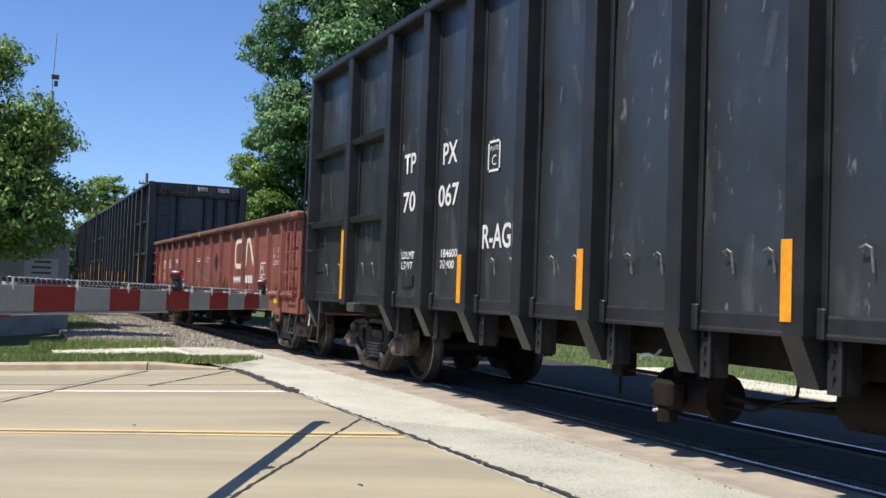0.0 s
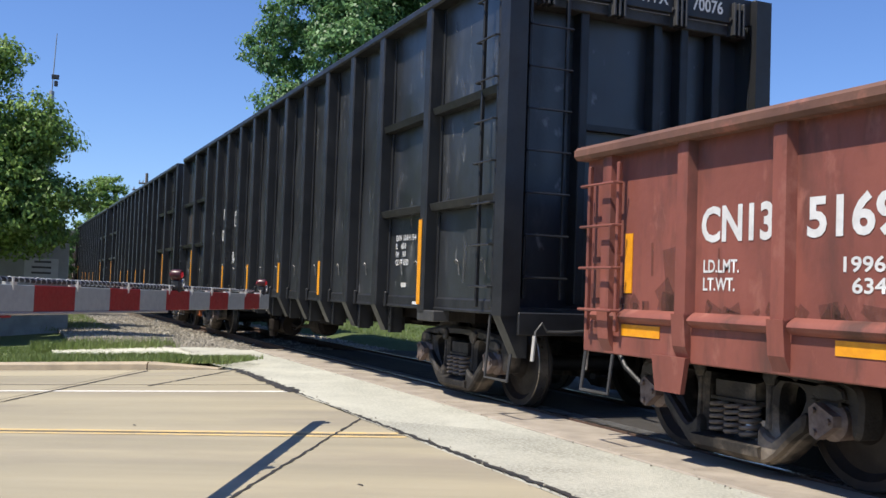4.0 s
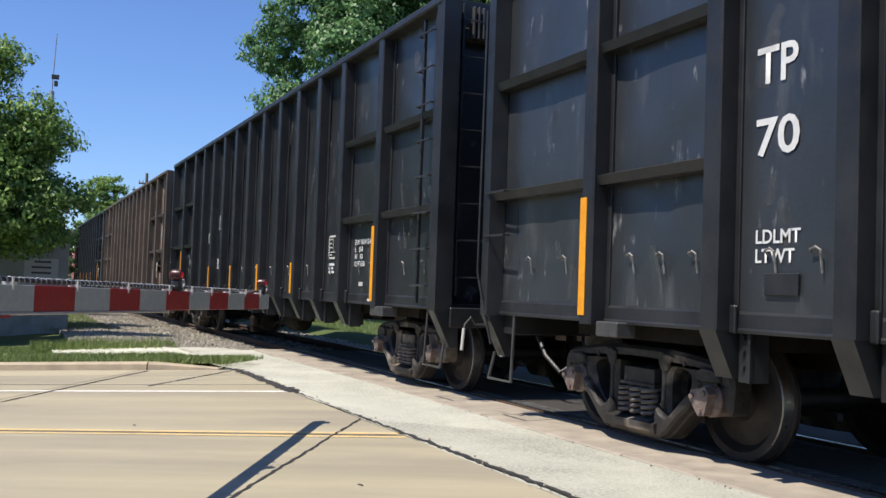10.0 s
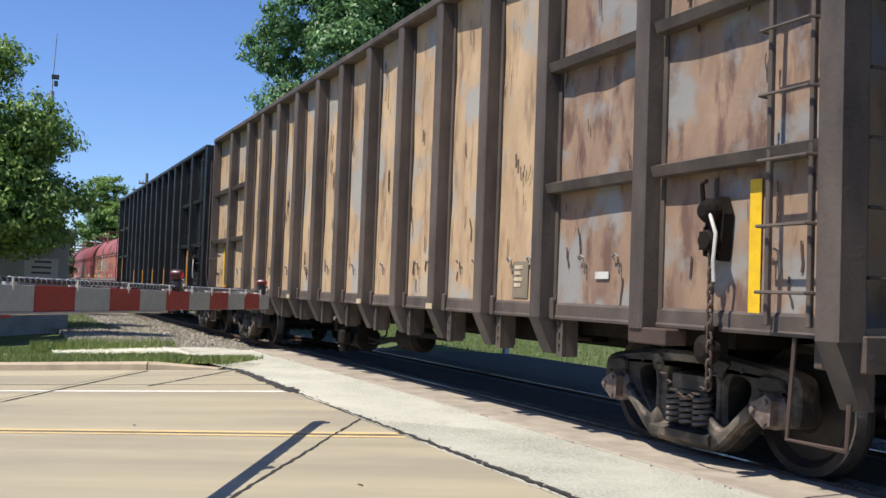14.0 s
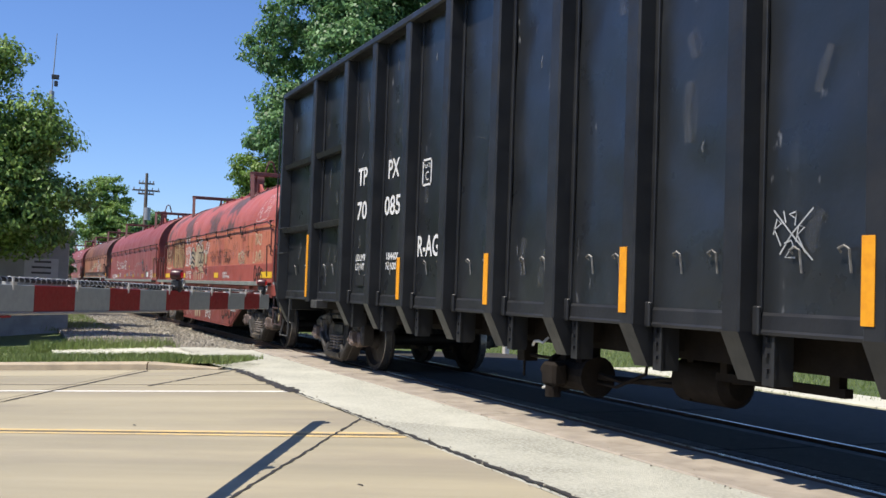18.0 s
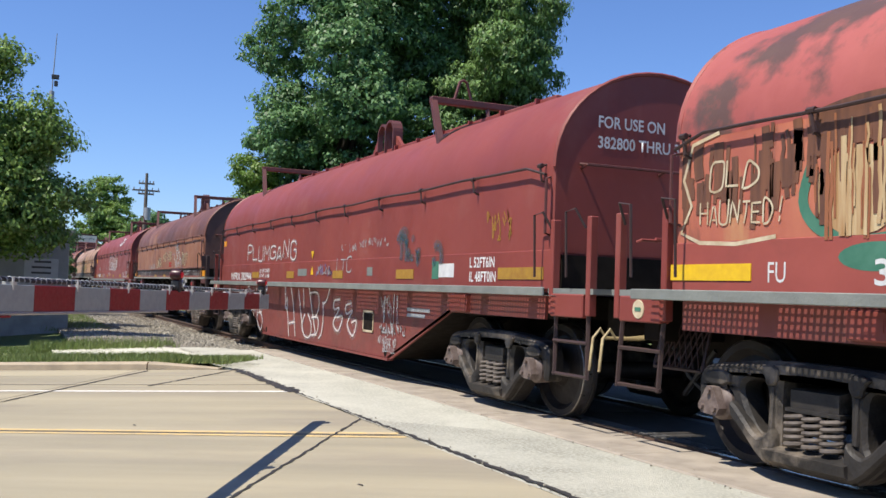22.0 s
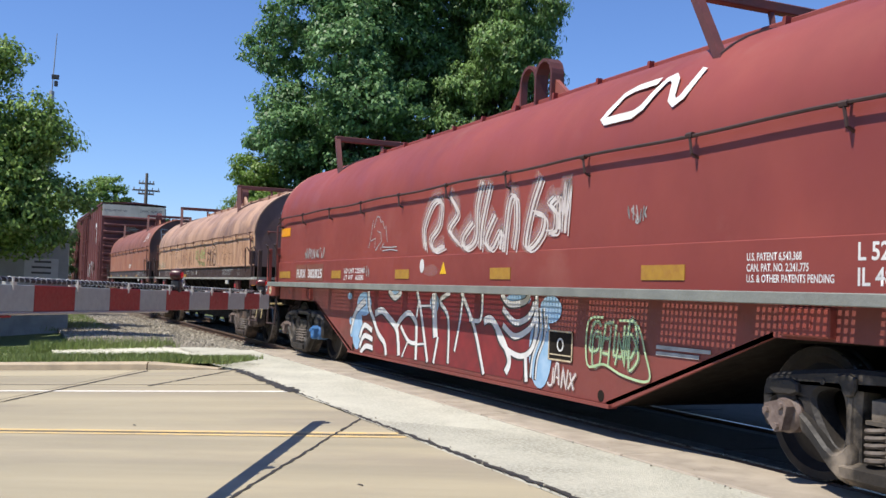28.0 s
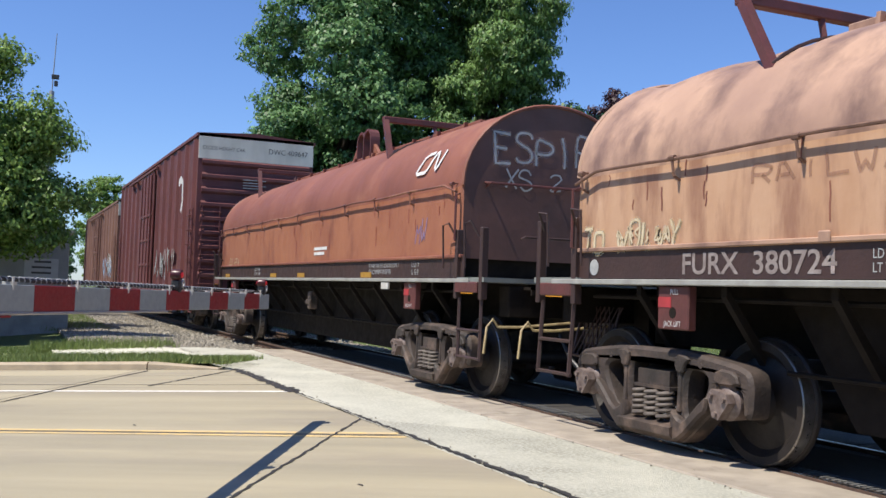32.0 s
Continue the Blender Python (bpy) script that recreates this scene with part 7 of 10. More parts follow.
    hand(car, "AMR", TEAL_HAZE, 2.95, 1.76, 0.5, 0.34, yc, 79, 0.022)
    g = G()
    for k, pts in enumerate(([(5.20, 2.50), (5.36, 2.78), (5.62, 3.02), (5.95, 3.10), (6.22, 3.06), (6.24, 2.86), (6.12, 2.62), (6.02, 2.52), (5.7, 2.50), (5.45, 2.48), (5.20, 2.50)],
                             [(5.38, 2.78), (5.54, 2.76), (5.46, 2.60), (5.56, 2.60)], [(5.42, 2.68), (5.52, 2.67)], [(5.46, 2.56), (5.56, 2.55)],
                             [(5.86, 2.98), (5.74, 2.94), (5.80, 2.82), (5.90, 2.76), (5.82, 2.66), (5.70, 2.66)],
                             [(5.95, 2.64), (6.02, 2.84), (6.10, 2.94), (6.12, 2.76), (6.10, 2.62)], [(6.00, 2.74), (6.11, 2.74)], [(5.80, 3.00), (5.86, 3.05), (5.92, 2.98)])):
        on_shoulder(g, smooth_line(pts, 5), 0.014, shoulder(out=0.024 + 0.0004 * k))
    tagged(part("graffiti", g, SPRAY_LINE, car, "white outlined tag on the cover's shoulder"), kind="stuff")
    g = G()
    for k, pts in enumerate(([(0.10, 3.0), (0.08, 2.88), (0.20, 2.86), (0.19, 2.96)], [(-0.30, 2.66), (-0.28, 2.60), (-0.24, 2.65)], [(0.02, 2.70), (0.10, 2.64)])):
        g.ribbon(smooth_line(pts), 0.035, half + 0.009 + 0.0003 * k, "x")
    tagged(part("graffiti", g, SPRAY_LINE, car, "white spray blots on the end"), kind="stuff")
    letters("382416", 0.22, WHITE, car, -4.78, ys, 1.32, fit=0.92, bold=0.02)
    letters("FU", 0.2, WHITE, car, -5.68, ys, 1.33, 0.8)
    letters("LD LMT 227200\nLT WT     58800", 0.115, WHITE, car, -2.99, ys, 1.43, fit=0.80, bold=0.02)
    letters("U.S. PATENT 6,543,368\nU.S. & OTHER PATENTS PENDING", 0.085, WHITE, car, 1.95, ys, 1.42, fit=0.78, bold=0.02)
    sh = letters("FOR USE ON FURX 382400\n        THRU 382429", 0.13, WHITE, car, -3.2, -1.09, 2.76, fit=0.95, bold=0.02)
    sh.rotation_euler = (radians(-36), 0, 0)
    # belly
    yb = -1.2005
    g = G()
    for cx, cz, rx, rz in ((-1.5, 0.82, 0.22, 0.30), (-1.05, 0.86, 0.30, 0.28), (-0.62, 0.86, 0.26, 0.22), (0.52, 0.80, 0.20, 0.26)):
        blob(g, cx, cz, rx, rz, yb)
    for x in (-1.4, -1.15, -0.8):
        g.ribbon([(x, 0.7), (x + 0.06, 0.34)], 0.15, yb - 0.001)
    g.ribbon([(-0.5, 0.72), (0.1, 0.66)], 0.16, yb - 0.002)
    part("graffiti", g, GREY_SPRAY, car, "pale grey sprayed ovals")
    g = G()
    for cx in (-0.88, -0.56):
        ring(g, cx, 0.86, 0.15, 0.18, yb - 0.004, 0.05)
    ring(g, 0.52, 0.80, 0.20, 0.26, yb - 0.004, 0.03)
    for k in range(4):
        g.ribbon([(-1.70, 1.04 - 0.13 * k), (-1.45, 1.07 - 0.13 * k), (-1.28, 1.02 - 0.13 * k)], 0.04, yb - 0.004)
    part("graffiti", g, BLACK_SPRAY, car, "black sprayed rings and stripes")
    hand(car, "OPPEO", SPRAY_LINE, 0.06, 0.37, 0.62, 0.24, yb, 12, 0.022, slant=0.0, soft=SPRAY_HAZE)
    hand(car, "SOUD", SPRAY_LINE, 1.05, 0.66, 0.95, 0.34, yb, 13, 0.022, soft=SPRAY_HAZE)
    hand(car, "CUSK", BLACK_FADED, 2.05, 0.46, 1.35, 0.58, yb, 14, 0.03, soft=GRIME)
    g = G()
    for k, pts in enumerate(([(-2.78, 1.16), (-2.74, 0.80), (-2.62, 0.56)], [(-2.05, 1.15), (-1.96, 0.84), (-2.08, 0.58)], [(-2.56, 1.08), (-2.50, 0.72), (-2.44, 1.10), (-2.38, 0.70), (-2.32, 1.08), (-2.26, 0.72), (-2.22, 1.10)],
                             [(-2.66, 0.48), (-2.52, 0.34)], [(-2.40, 0.50), (-2.28, 0.54), (-2.26, 0.44), (-2.30, 0.34)], [(-2.12, 0.50), (-1.98, 0.36)])):
        g.ribbon(smooth_line(pts), 0.024, yb - 0.0002 * k)
    tagged(part("graffiti", g, WHITE, car, "white sprayed strokes"), kind="stuff")
    hand(car, "MUC", WHITE, -0.12, 0.92, 0.5, 0.2, yb, 16, 0.022)
    bars(car, -3.45, yb, 0.84, 0.42, 2, 0.035, CHALK)
    bars(car, 3.0, yb - 0.002, 0.66, 0.55, 3, 0.018, CHALK)


def extra_c8(car, half, ys):
    yc = -1.2075
    hand(car, "PLUMGANG", SPRAY_LINE, -5.05, 1.69, 3.86, 0.29, yc, 20, 0.026, label="white sprayed letters", soft=SPRAY_HAZE)
    scribble(car, CHALK, -2.73, 1.69, 0.9, 0.12, yc - 0.006, 24, 9, 0.008, name="chalk_writing", label="thin chalk scribble")
    letters("WFRX 382944", 0.22, WHITE, car, -6.60, ys, 1.30, fit=1.97, bold=0.02)
    letters("LD LMT 224900\nLT WT   61100", 0.10, WHITE, car, -3.95, ys, 1.45, fit=0.83, bold=0.02)
    for z, s in ((1.79, -1), (1.40, 1)):
        part("warning_triangle", G().prism([(-0.35, z), (-0.19, z), (-0.27, z + s * 0.13)], "y", ys - 0.003, ys), YELLOW_BRIGHT, car)
    hand(car, "ITC", CHALK, 0.94, 1.45, 0.9, 0.2, ys - 0.002, 21, 0.02)
    scribble(car, PURPLE_SPRAY, -0.02, 1.37, 0.87, 0.19, ys - 0.003, 23, 6, 0.03, label="purple and white scribble")
    scribble(car, CHALK, 0.0, 1.40, 0.8, 0.14, ys - 0.009, 26, 5, 0.016)
    part("stencil", G().box(-1.13, -0.58, ys - 0.002, ys + 0.001, 1.38, 1.50), SILL_GREY, car)
    scribble(car, YELLOW_FADED, 6.2, 1.74, 0.6, 0.34, yc, 91, 5, 0.014)
    part("stencil", G().box(2.45, 2.68, ys - 0.001, ys + 0.002, 1.38, 1.5), SILL_GREY, car)
    part("stencil", G().box(4.95, 5.41, ys - 0.001, ys + 0.002, 1.36, 1.52), WHITE, car)
    part("stencil", G().box(4.78, 4.98, ys - 0.002, ys + 0.002, 1.34, 1.55), TEAL_SPRAY, car)
    letters("L 52FT6IN\nIL 48FT0IN", 0.155, WHITE, car, 5.82, ys, 1.47, fit=0.64, bold=0.02)
    part("decal", G().box(-half + 0.08, -half + 0.36, yc - 0.002, yc + 0.001, 2.06, 2.18), YELLOW_STRIP, car)
    yb = -1.2005
    g = G()
    for a in ((0, 0.44, 0, 0.03), (0, 0.44, 0.27, 0.3), (0, 0.03, 0, 0.3), (0.41, 0.44, 0, 0.3)):
        g.box(2.33 + a[0], 2.33 + a[1], yb - 0.004, yb, 0.59 + a[2], 0.59 + a[3])
    part("stencil_frame", g, CREAM, car)
    part("stencil", G().box(2.37, 2.73, yb - 0.002, yb + 0.001, 0.62, 0.86), UNDER, car)
    mist, g = G(), G()
    for k, pts in enumerate([
        [(-1.95, 1.19), (-1.88, 0.83), (-1.75, 0.77), (-1.59, 0.31)],
        [(-1.89, 0.81), (-1.80, 1.0), (-1.75, 0.79), (-1.89, 0.80)],
        [(-1.57, 1.18), (-1.36, 0.87), (-1.23, 0.47), (-1.16, 0.32)],
        [(-1.61, 0.53), (-1.42, 0.56), (-1.20, 0.57)],
        [(-1.07, 1.15), (-0.92, 0.87), (-0.71, 0.44)],
        [(-0.76, 1.16), (-0.68, 0.83)],
        [(-0.61, 0.74), (-0.77, 0.53), (-0.58, 0.37), (-0.3, 0.37), (-0.21, 0.57), (-0.44, 0.75)],
        [(-0.42, 1.19), (-0.17, 0.76), (0.07, 0.4)],
        [(-0.36, 1.09), (0.07, 1.1), (0.19, 0.92), (0.05, 0.73), (-0.22, 0.69)],
        [(-0.22, 0.69), (0.15, 0.69), (0.12, 0.45), (-0.25, 0.4)],
        [(0.38, 0.97), (0.44, 0.75), (0.37, 0.47), (0.22, 0.37)],
        [(0.74, 1.18), (0.57, 0.98), (0.38, 0.93)],
        [(-4.96, 0.93), (-4.67, 0.96), (-4.8, 1.16), (-4.95, 1.10), (-4.96, 0.85), (-4.69, 0.74), (-4.52, 0.95)],
        [(-4.72, 1.14), (-4.66, 0.78), (-4.4, 0.72), (-4.35, 1.15)],
        [(-4.35, 1.15), (-4.3, 0.77), (-4.32, 0.57)],
        [(-4.17, 1.16), (-4.13, 0.81), (-4.19, 0.7), (-4.01, 1.15)],
        [(-4.01, 1.15), (-4.02, 0.71), (-3.98, 0.49), (-3.69, 0.32), (-3.56, 0.5), (-3.7, 0.64), (-3.95, 0.64), (-4.01, 0.52)],
        [(-3.78, 1.12), (-3.76, 0.84), (-3.83, 0.69), (-3.64, 0.67)],
        [(-3.68, 0.7), (-3.62, 0.84), (-3.36, 0.89), (-3.42, 1.08), (-3.36, 0.96), (-3.14, 0.89), (-3.47, 0.82)],
    ]):
        for n, wd in enumerate((0.045, 0.065, 0.09)):
            mist.ribbon(smooth_line(pts), wd, yb - 0.001 - 0.0008 * n - 0.00003 * k)
        g.ribbon(smooth_line(pts), 0.027, yb - 0.004 - 0.0002 * k)
    tagged(part("graffiti", mist, SPRAY_HAZE, car, "white spray haze"), kind="stuff")
    tagged(part("graffiti", g, SPRAY_LINE, car, "white sprayed tag"), kind="stuff")
    haze, g = G(), G()
    for k, pts in enumerate([
        [(1.27, 1.02), (0.98, 0.99), (0.99, 0.86), (1.24, 0.88), (0.96, 0.65), (1.22, 0.54), (1.41, 0.76), (1.12, 0.74)],
        [(1.82, 0.98), (1.56, 0.93), (1.61, 0.81), (1.87, 0.87), (1.65, 0.66), (1.92, 0.5), (2.06, 0.72), (1.84, 0.69)],
    ]):
        haze.ribbon(smooth_line(pts), 0.12, yb - 0.001 - 0.001 * k)
        g.ribbon(smooth_line(pts), 0.03, yb - 0.004 - 0.001 * k)
    tagged(part("graffiti", haze, SPRAY_HAZE, car, "white spray haze"), kind="stuff")
    tagged(part("graffiti", g, SPRAY_LINE, car, "white sprayed curls"), kind="stuff")
    haze, g = G(), G()
    for k, pts in enumerate([
        [(3.6, 1.83), (3.72, 1.91), (3.86, 1.85), (3.98, 1.78)],
        [(3.72, 1.89), (3.77, 1.73), (3.75, 1.58)],
        [(3.91, 1.85), (3.94, 1.56)],
        [(3.94, 1.64), (4.03, 1.67), (4.05, 1.56)],
        [(4.14, 1.65), (4.15, 1.56)],
        [(4.41, 1.67), (4.28, 1.66), (4.35, 1.6), (4.29, 1.52)],
        [(4.84, 1.71), (4.94, 1.74), (5.04, 1.67), (5.06, 1.51)],
        [(4.82, 1.6), (4.86, 1.49)],
    ]):
        haze.ribbon(smooth_line(pts), 0.13, ys - 0.002 - 0.0006 * k)
        g.ribbon(smooth_line(pts), 0.04, ys - 0.008 - 0.0006 * k)
    tagged(part("graffiti", haze, TEAL_HAZE, car, "dark teal spray haze"), kind="stuff")
    tagged(part("graffiti", g, TEAL_HAZE, car, "dark teal sprayed letters"), kind="stuff")
    part("graffiti", blob(blob(G(), 3.84, 1.93, 0.16, 0.09, yc - 0.012), 4.16, 1.85, 0.06, 0.05, yc - 0.012), TEAL_HAZE, car, "dark teal spray haze")
    scribble(car, CHALK, 1.25, 1.74, 0.75, 0.12, yc, 88, 6, 0.009)
    scribble(car, CHALK, 2.05, 1.78, 1.25, 0.13, yc, 89, 10, 0.011)
    scribble(car, CHALK, 3.0, 0.58, 1.0, 0.16, yb - 0.002, 95, 9, 0.016)
    scribble(car, CHALK, 3.05, 0.72, 0.7, 0.42, yb - 0.008, 97, 6, 0.012)
    hand(car, "NO HUSTLE NO", CHALK, 3.0, 0.47, 0.68, 0.085, yb - 0.012, 27, 0.013)
    hand(car, "BUSTLE", CHALK, 3.2, 0.37, 0.46, 0.085, yb - 0.012, 28, 0.013)
    bars(car, 4.0, yb, 0.93, 0.73, 2, 0.045, CHALK)


def extra_c9(car, half, ys):
    yc = -1.2075
    hand(car, "LAKAI", CREAM, -1.57, 1.67, 1.15, 0.27, yc, 30, 0.026, label="cream sprayed letters", soft=CREAM_MIST)
    hand(car, "TKO", CREAM, -0.28, 1.83, 0.72, 0.25, yc, 31, 0.026, label="cream sprayed letters", soft=CREAM_MIST)
    hand(car, "NEMA", CREAM, 0.68, 1.88, 0.85, 0.26, yc, 32, 0.02, soft=CREAM_MIST)
    mist, g = G(), G()
    for k, pts in enumerate(([(1.91, 2.07), (2.04, 1.89), (2.2, 1.84), (2.16, 1.64)],
                             [(2.38, 1.62), (2.42, 1.85), (2.66, 1.93), (2.5, 2.0), (2.33, 2.13), (2.26, 2.27), (2.58, 2.28), (2.70, 2.05), (2.93, 2.09), (2.94, 1.86), (3.16, 1.89), (3.22, 1.63)],
                             [(2.34, 1.63), (2.5, 1.71), (2.4, 1.83)], [(2.62, 1.79), (2.73, 1.66), (2.81, 1.8), (2.9, 1.7), (2.97, 1.83)], [(2.36, 2.12), (2.52, 2.22), (2.60, 2.12)])):
        for n, wd in enumerate((0.06, 0.085, 0.12)):
            mist.ribbon(smooth_line(pts), wd, yc - 0.0008 * n - 0.00005 * k)
        g.ribbon(smooth_line(pts), 0.036, yc - 0.003 - 0.0002 * k)
    for n in range(4):
        blob(mist, 2.46, 2.24, 0.16 + 0.05 * n, 0.09 + 0.03 * n, yc - 0.0024 - 0.0002 * n)
    tagged(part("graffiti", mist, SPRAY_HAZE, car, "white spray haze"), kind="stuff")
    tagged(part("graffiti", g, SPRAY_LINE, car, "white sprayed stepped outline"), kind="stuff")
    hand(car, "TKO?", CREAM, 3.28, 1.72, 0.98, 0.32, yc, 33, 0.026, label="cream sprayed letters", soft=CREAM_MIST)
    part("sill_stripe", G().box(-half - 0.1, half + 0.1, -1.2065, -1.203, 1.352, 1.395), CN_RED, car, "dull red stripe along the sill")
    hand(car, "UNKOWN", CHALK, -3.3, 1.62, 1.3, 0.16, yc, 34, 0.02)
    g = G()
    for k in range(2):
        g.box(1.03, 1.50, yc - 0.002, yc, 1.75 - 0.08 * k, 1.80 - 0.08 * k)
    part("lettering", g, LENS_SPRAY, car, "red stencilled lines")
    scribble(car, CHALK, 5.62, 1.36, 0.55, 0.15, ys - 0.006, 35, 7, 0.008)
    g = G()
    g.ribbon(smooth_line([(2.68, 1.56), (2.74, 1.45), (3.04, 1.48), (3.43, 1.57)]), 0.055, ys - 0.010)
    part("graffiti", g, GREY_SPRAY, car, "grey sprayed arc")


def on_shoulder(g, pts, w, yf):
    """A painted stroke laid on a cover's curved shoulder; yf gives the surface for a height."""
    pts = [Vector(p) for p in pts]
    vs = []
    for i, p in enumerate(pts):
        d = (pts[min(i + 1, len(pts) - 1)] - pts[max(i - 1, 0)]).normalized()
        n = Vector((-d.y, d.x)) * w / 2
        for q in (p + n, p - n):
            y, zz = yf(q.y)
            vs.append((q.x, y, zz))
    return g.add(vs, [(2 * i, 2 * i + 1, 2 * i + 3, 2 * i + 2) for i in range(len(pts) - 1)])


def mark_band(car, x, z, s, yf, tall=1.0, m=WHITE):
    """The looping band mark painted on a cover's shoulder; yf gives the surface for a height."""
    def lay(pts, w):
        return on_shoulder(G(), [(x + p * s, z + q * s * tall) for p, q in pts], w * s, yf)
    part("painted_mark", lay([(0.80, 0.62), (0.4, 0.6), (0.22, 0.5), (0.08, 0.2), (0.0, 0.06), (0.08, 0.0), (0.3, 0.0), (0.6, 0.0), (0.74, 0.1), (0.85, 0.35), (0.95, 0.58), (1.05, 0.62),
                              (1.14, 0.5), (1.24, 0.12), (1.32, 0.02), (1.42, 0.1), (1.55, 0.62)], 0.11), m, car, "white looping painted mark")


def shoulder(w=1.18, zs=2.40, b=1.02, out=0.022):
    """Surface of a cover's curved shoulder by arc length above its foot."""
    def f(s_len):
        a = min(max((s_len - zs) / 1.12, 0.0), 1.5)
        return -(w * 1.02 + out) * math.cos(a), zs + (b + 0.02 + out) * math.sin(a)
    return f


def extra_c10(car, half, ys):
    yc = -1.2075
    mark_band(car, 3.12, 2.76, 0.78, shoulder(), 0.68)
    # a fuzzy white tag: a haze, and a line sprayed twice
    haze, line = G(), G()
    for k, pts in enumerate([
        [(-0.65, 1.69), (-0.72, 1.95), (-0.47, 2.24), (-0.22, 2.25), (-0.25, 1.98), (-0.5, 1.81), (-0.38, 1.68), (-0.09, 1.72)],
        [(0.02, 2.3), (0.26, 2.09), (0.04, 1.91), (0.33, 1.73)],
        [(0.66, 1.97), (0.41, 1.8), (0.5, 1.68), (0.75, 1.78), (0.77, 2.14), (0.88, 2.4)],
        [(1.07, 2.36), (0.9, 1.95), (0.87, 1.66)],
        [(1.2, 2.02), (0.99, 1.77), (1.14, 1.66), (1.35, 1.84), (1.33, 1.65)],
        [(1.43, 1.62), (1.52, 2.12), (1.65, 2.17), (1.69, 1.9), (1.64, 1.64)],
        [(2.17, 2.32), (2.0, 2.04), (1.89, 1.69), (2.02, 1.65), (2.22, 1.79), (2.24, 1.94), (2.04, 2.0)],
        [(2.46, 2.11), (2.35, 2.05), (2.47, 1.96), (2.47, 1.8), (2.33, 1.79)],
        [(2.52, 1.81), (2.54, 2.11), (2.6, 1.95), (2.67, 2.24), (2.63, 1.77)],
    ]):
        pts = smooth_line(pts)
        for n, wd in enumerate((0.07, 0.10, 0.14, 0.19)):
            haze.ribbon([(x - 0.008 * n, z + 0.018 * n) for x, z in pts], wd, yc - 0.0004 - 0.0009 * n - 0.00008 * k)
        line.ribbon(pts, 0.042, yc - 0.005 - 0.0001 * k)
        line.ribbon([(x + 0.06, z - 0.03) for x, z in pts], 0.02, yc - 0.0062 - 0.0001 * k)
        line.ribbon([(x - 0.05, z + 0.02) for x, z in pts], 0.014, yc - 0.0074 - 0.0001 * k)
    tagged(part("graffiti", haze, SPRAY_HAZE, car, "white spray haze"), kind="stuff")
    tagged(part("graffiti", line, SPRAY_LINE, car, "white sprayed fuzzy tag"), kind="stuff")
    part("graffiti", blob(G(), -0.75, 1.50, 0.07, 0.085, ys - 0.004), WHITE, car, "white sprayed dot")
    part("paint_smudge", blob(G(), -0.47, 1.44, 0.22, 0.07, ys - 0.003), SPRAY_HAZE, car, "pale smudge")
    g = G()
    for k, pts in enumerate([
        [(-2.74, 1.77), (-2.65, 1.97), (-2.59, 2.16), (-2.53, 2.05), (-2.49, 2.13), (-2.43, 2.2), (-2.34, 2.19), (-2.27, 2.11), (-2.21, 2.13), (-2.14, 2.02), (-2.09, 2.06), (-2.0, 1.83)],
        [(-2.65, 1.87), (-2.47, 1.9), (-2.5, 1.77)],
        [(-2.4, 2.0), (-2.27, 1.97), (-2.23, 1.84)],
        [(-2.46, 1.73), (-2.26, 1.84), (-2.26, 1.74), (-2.13, 1.82)],
        [(-2.18, 1.77), (-1.88, 1.76), (-1.64, 1.76)],
        [(-2.18, 1.72), (-1.87, 1.73), (-1.61, 1.71)],
    ]):
        g.ribbon(pts, 0.014, yc - 0.0006 * k)
    tagged(part("chalk_drawing", g, CHALK, car, "chalk drawing of trees and a sun"), kind="stuff")
    scribble(car, CHALK, -6.0, 1.66, 1.2, 0.18, yc, 43, 11, 0.018, name="chalk_writing", label="chalk scribble")
    scribble(car, CHALK, -2.90, 1.35, 0.26, 0.18, ys - 0.004, 113, 3, 0.012, name="chalk_writing", label="chalk scribble")
    scribble(car, CHALK, 3.62, 1.80, 0.28, 0.16, yc, 114, 5, 0.012)
    hand(car, "OHSEFE", CHALK, 6.7, 1.74, 0.8, 0.26, yc, 44, 0.016)
    letters("FURX", 0.20, WHITE, car, -6.41, ys - 0.004, 1.35, fit=0.54, bold=0.02)
    letters("382825", 0.20, WHITE, car, -5.73, ys - 0.004, 1.35, fit=0.80, bold=0.02)
    for x0, x1 in ((-6.47, -5.82), (-5.79, -4.86)):
        part("number_panel", G().box(x0, x1, ys - 0.002, ys + 0.001, 1.30, 1.57), COIL_RUST, car)
    letters("LD LMT 225500\nLT WT   60500", 0.10, WHITE, car, -3.8, ys, 1.42, fit=0.92, bold=0.02)
    part("warning_triangle", G().prism([(-0.20, 1.40), (-0.02, 1.40), (-0.11, 1.54)], "y", ys - 0.002, ys), YELLOW_BRIGHT, car)
    letters("U.S. PATENT 6,543,368\nCAN. PAT. NO. 2,241,775\nU.S. & OTHER PATENTS PENDING", 0.075, WHITE, car, 5.09, ys, 1.48, fit=0.80, bold=0.02)
    letters("L 52FT6IN\nIL 48FT0IN", 0.155, WHITE, car, 6.07, ys, 1.47, fit=0.63, bold=0.02)
    part("decal", G().box(-7.55, -6.96, yc - 0.002, yc + 0.001, 2.10, 2.25), YELLOW_STRIP, car)
    yb = -1.2005
    g = G()
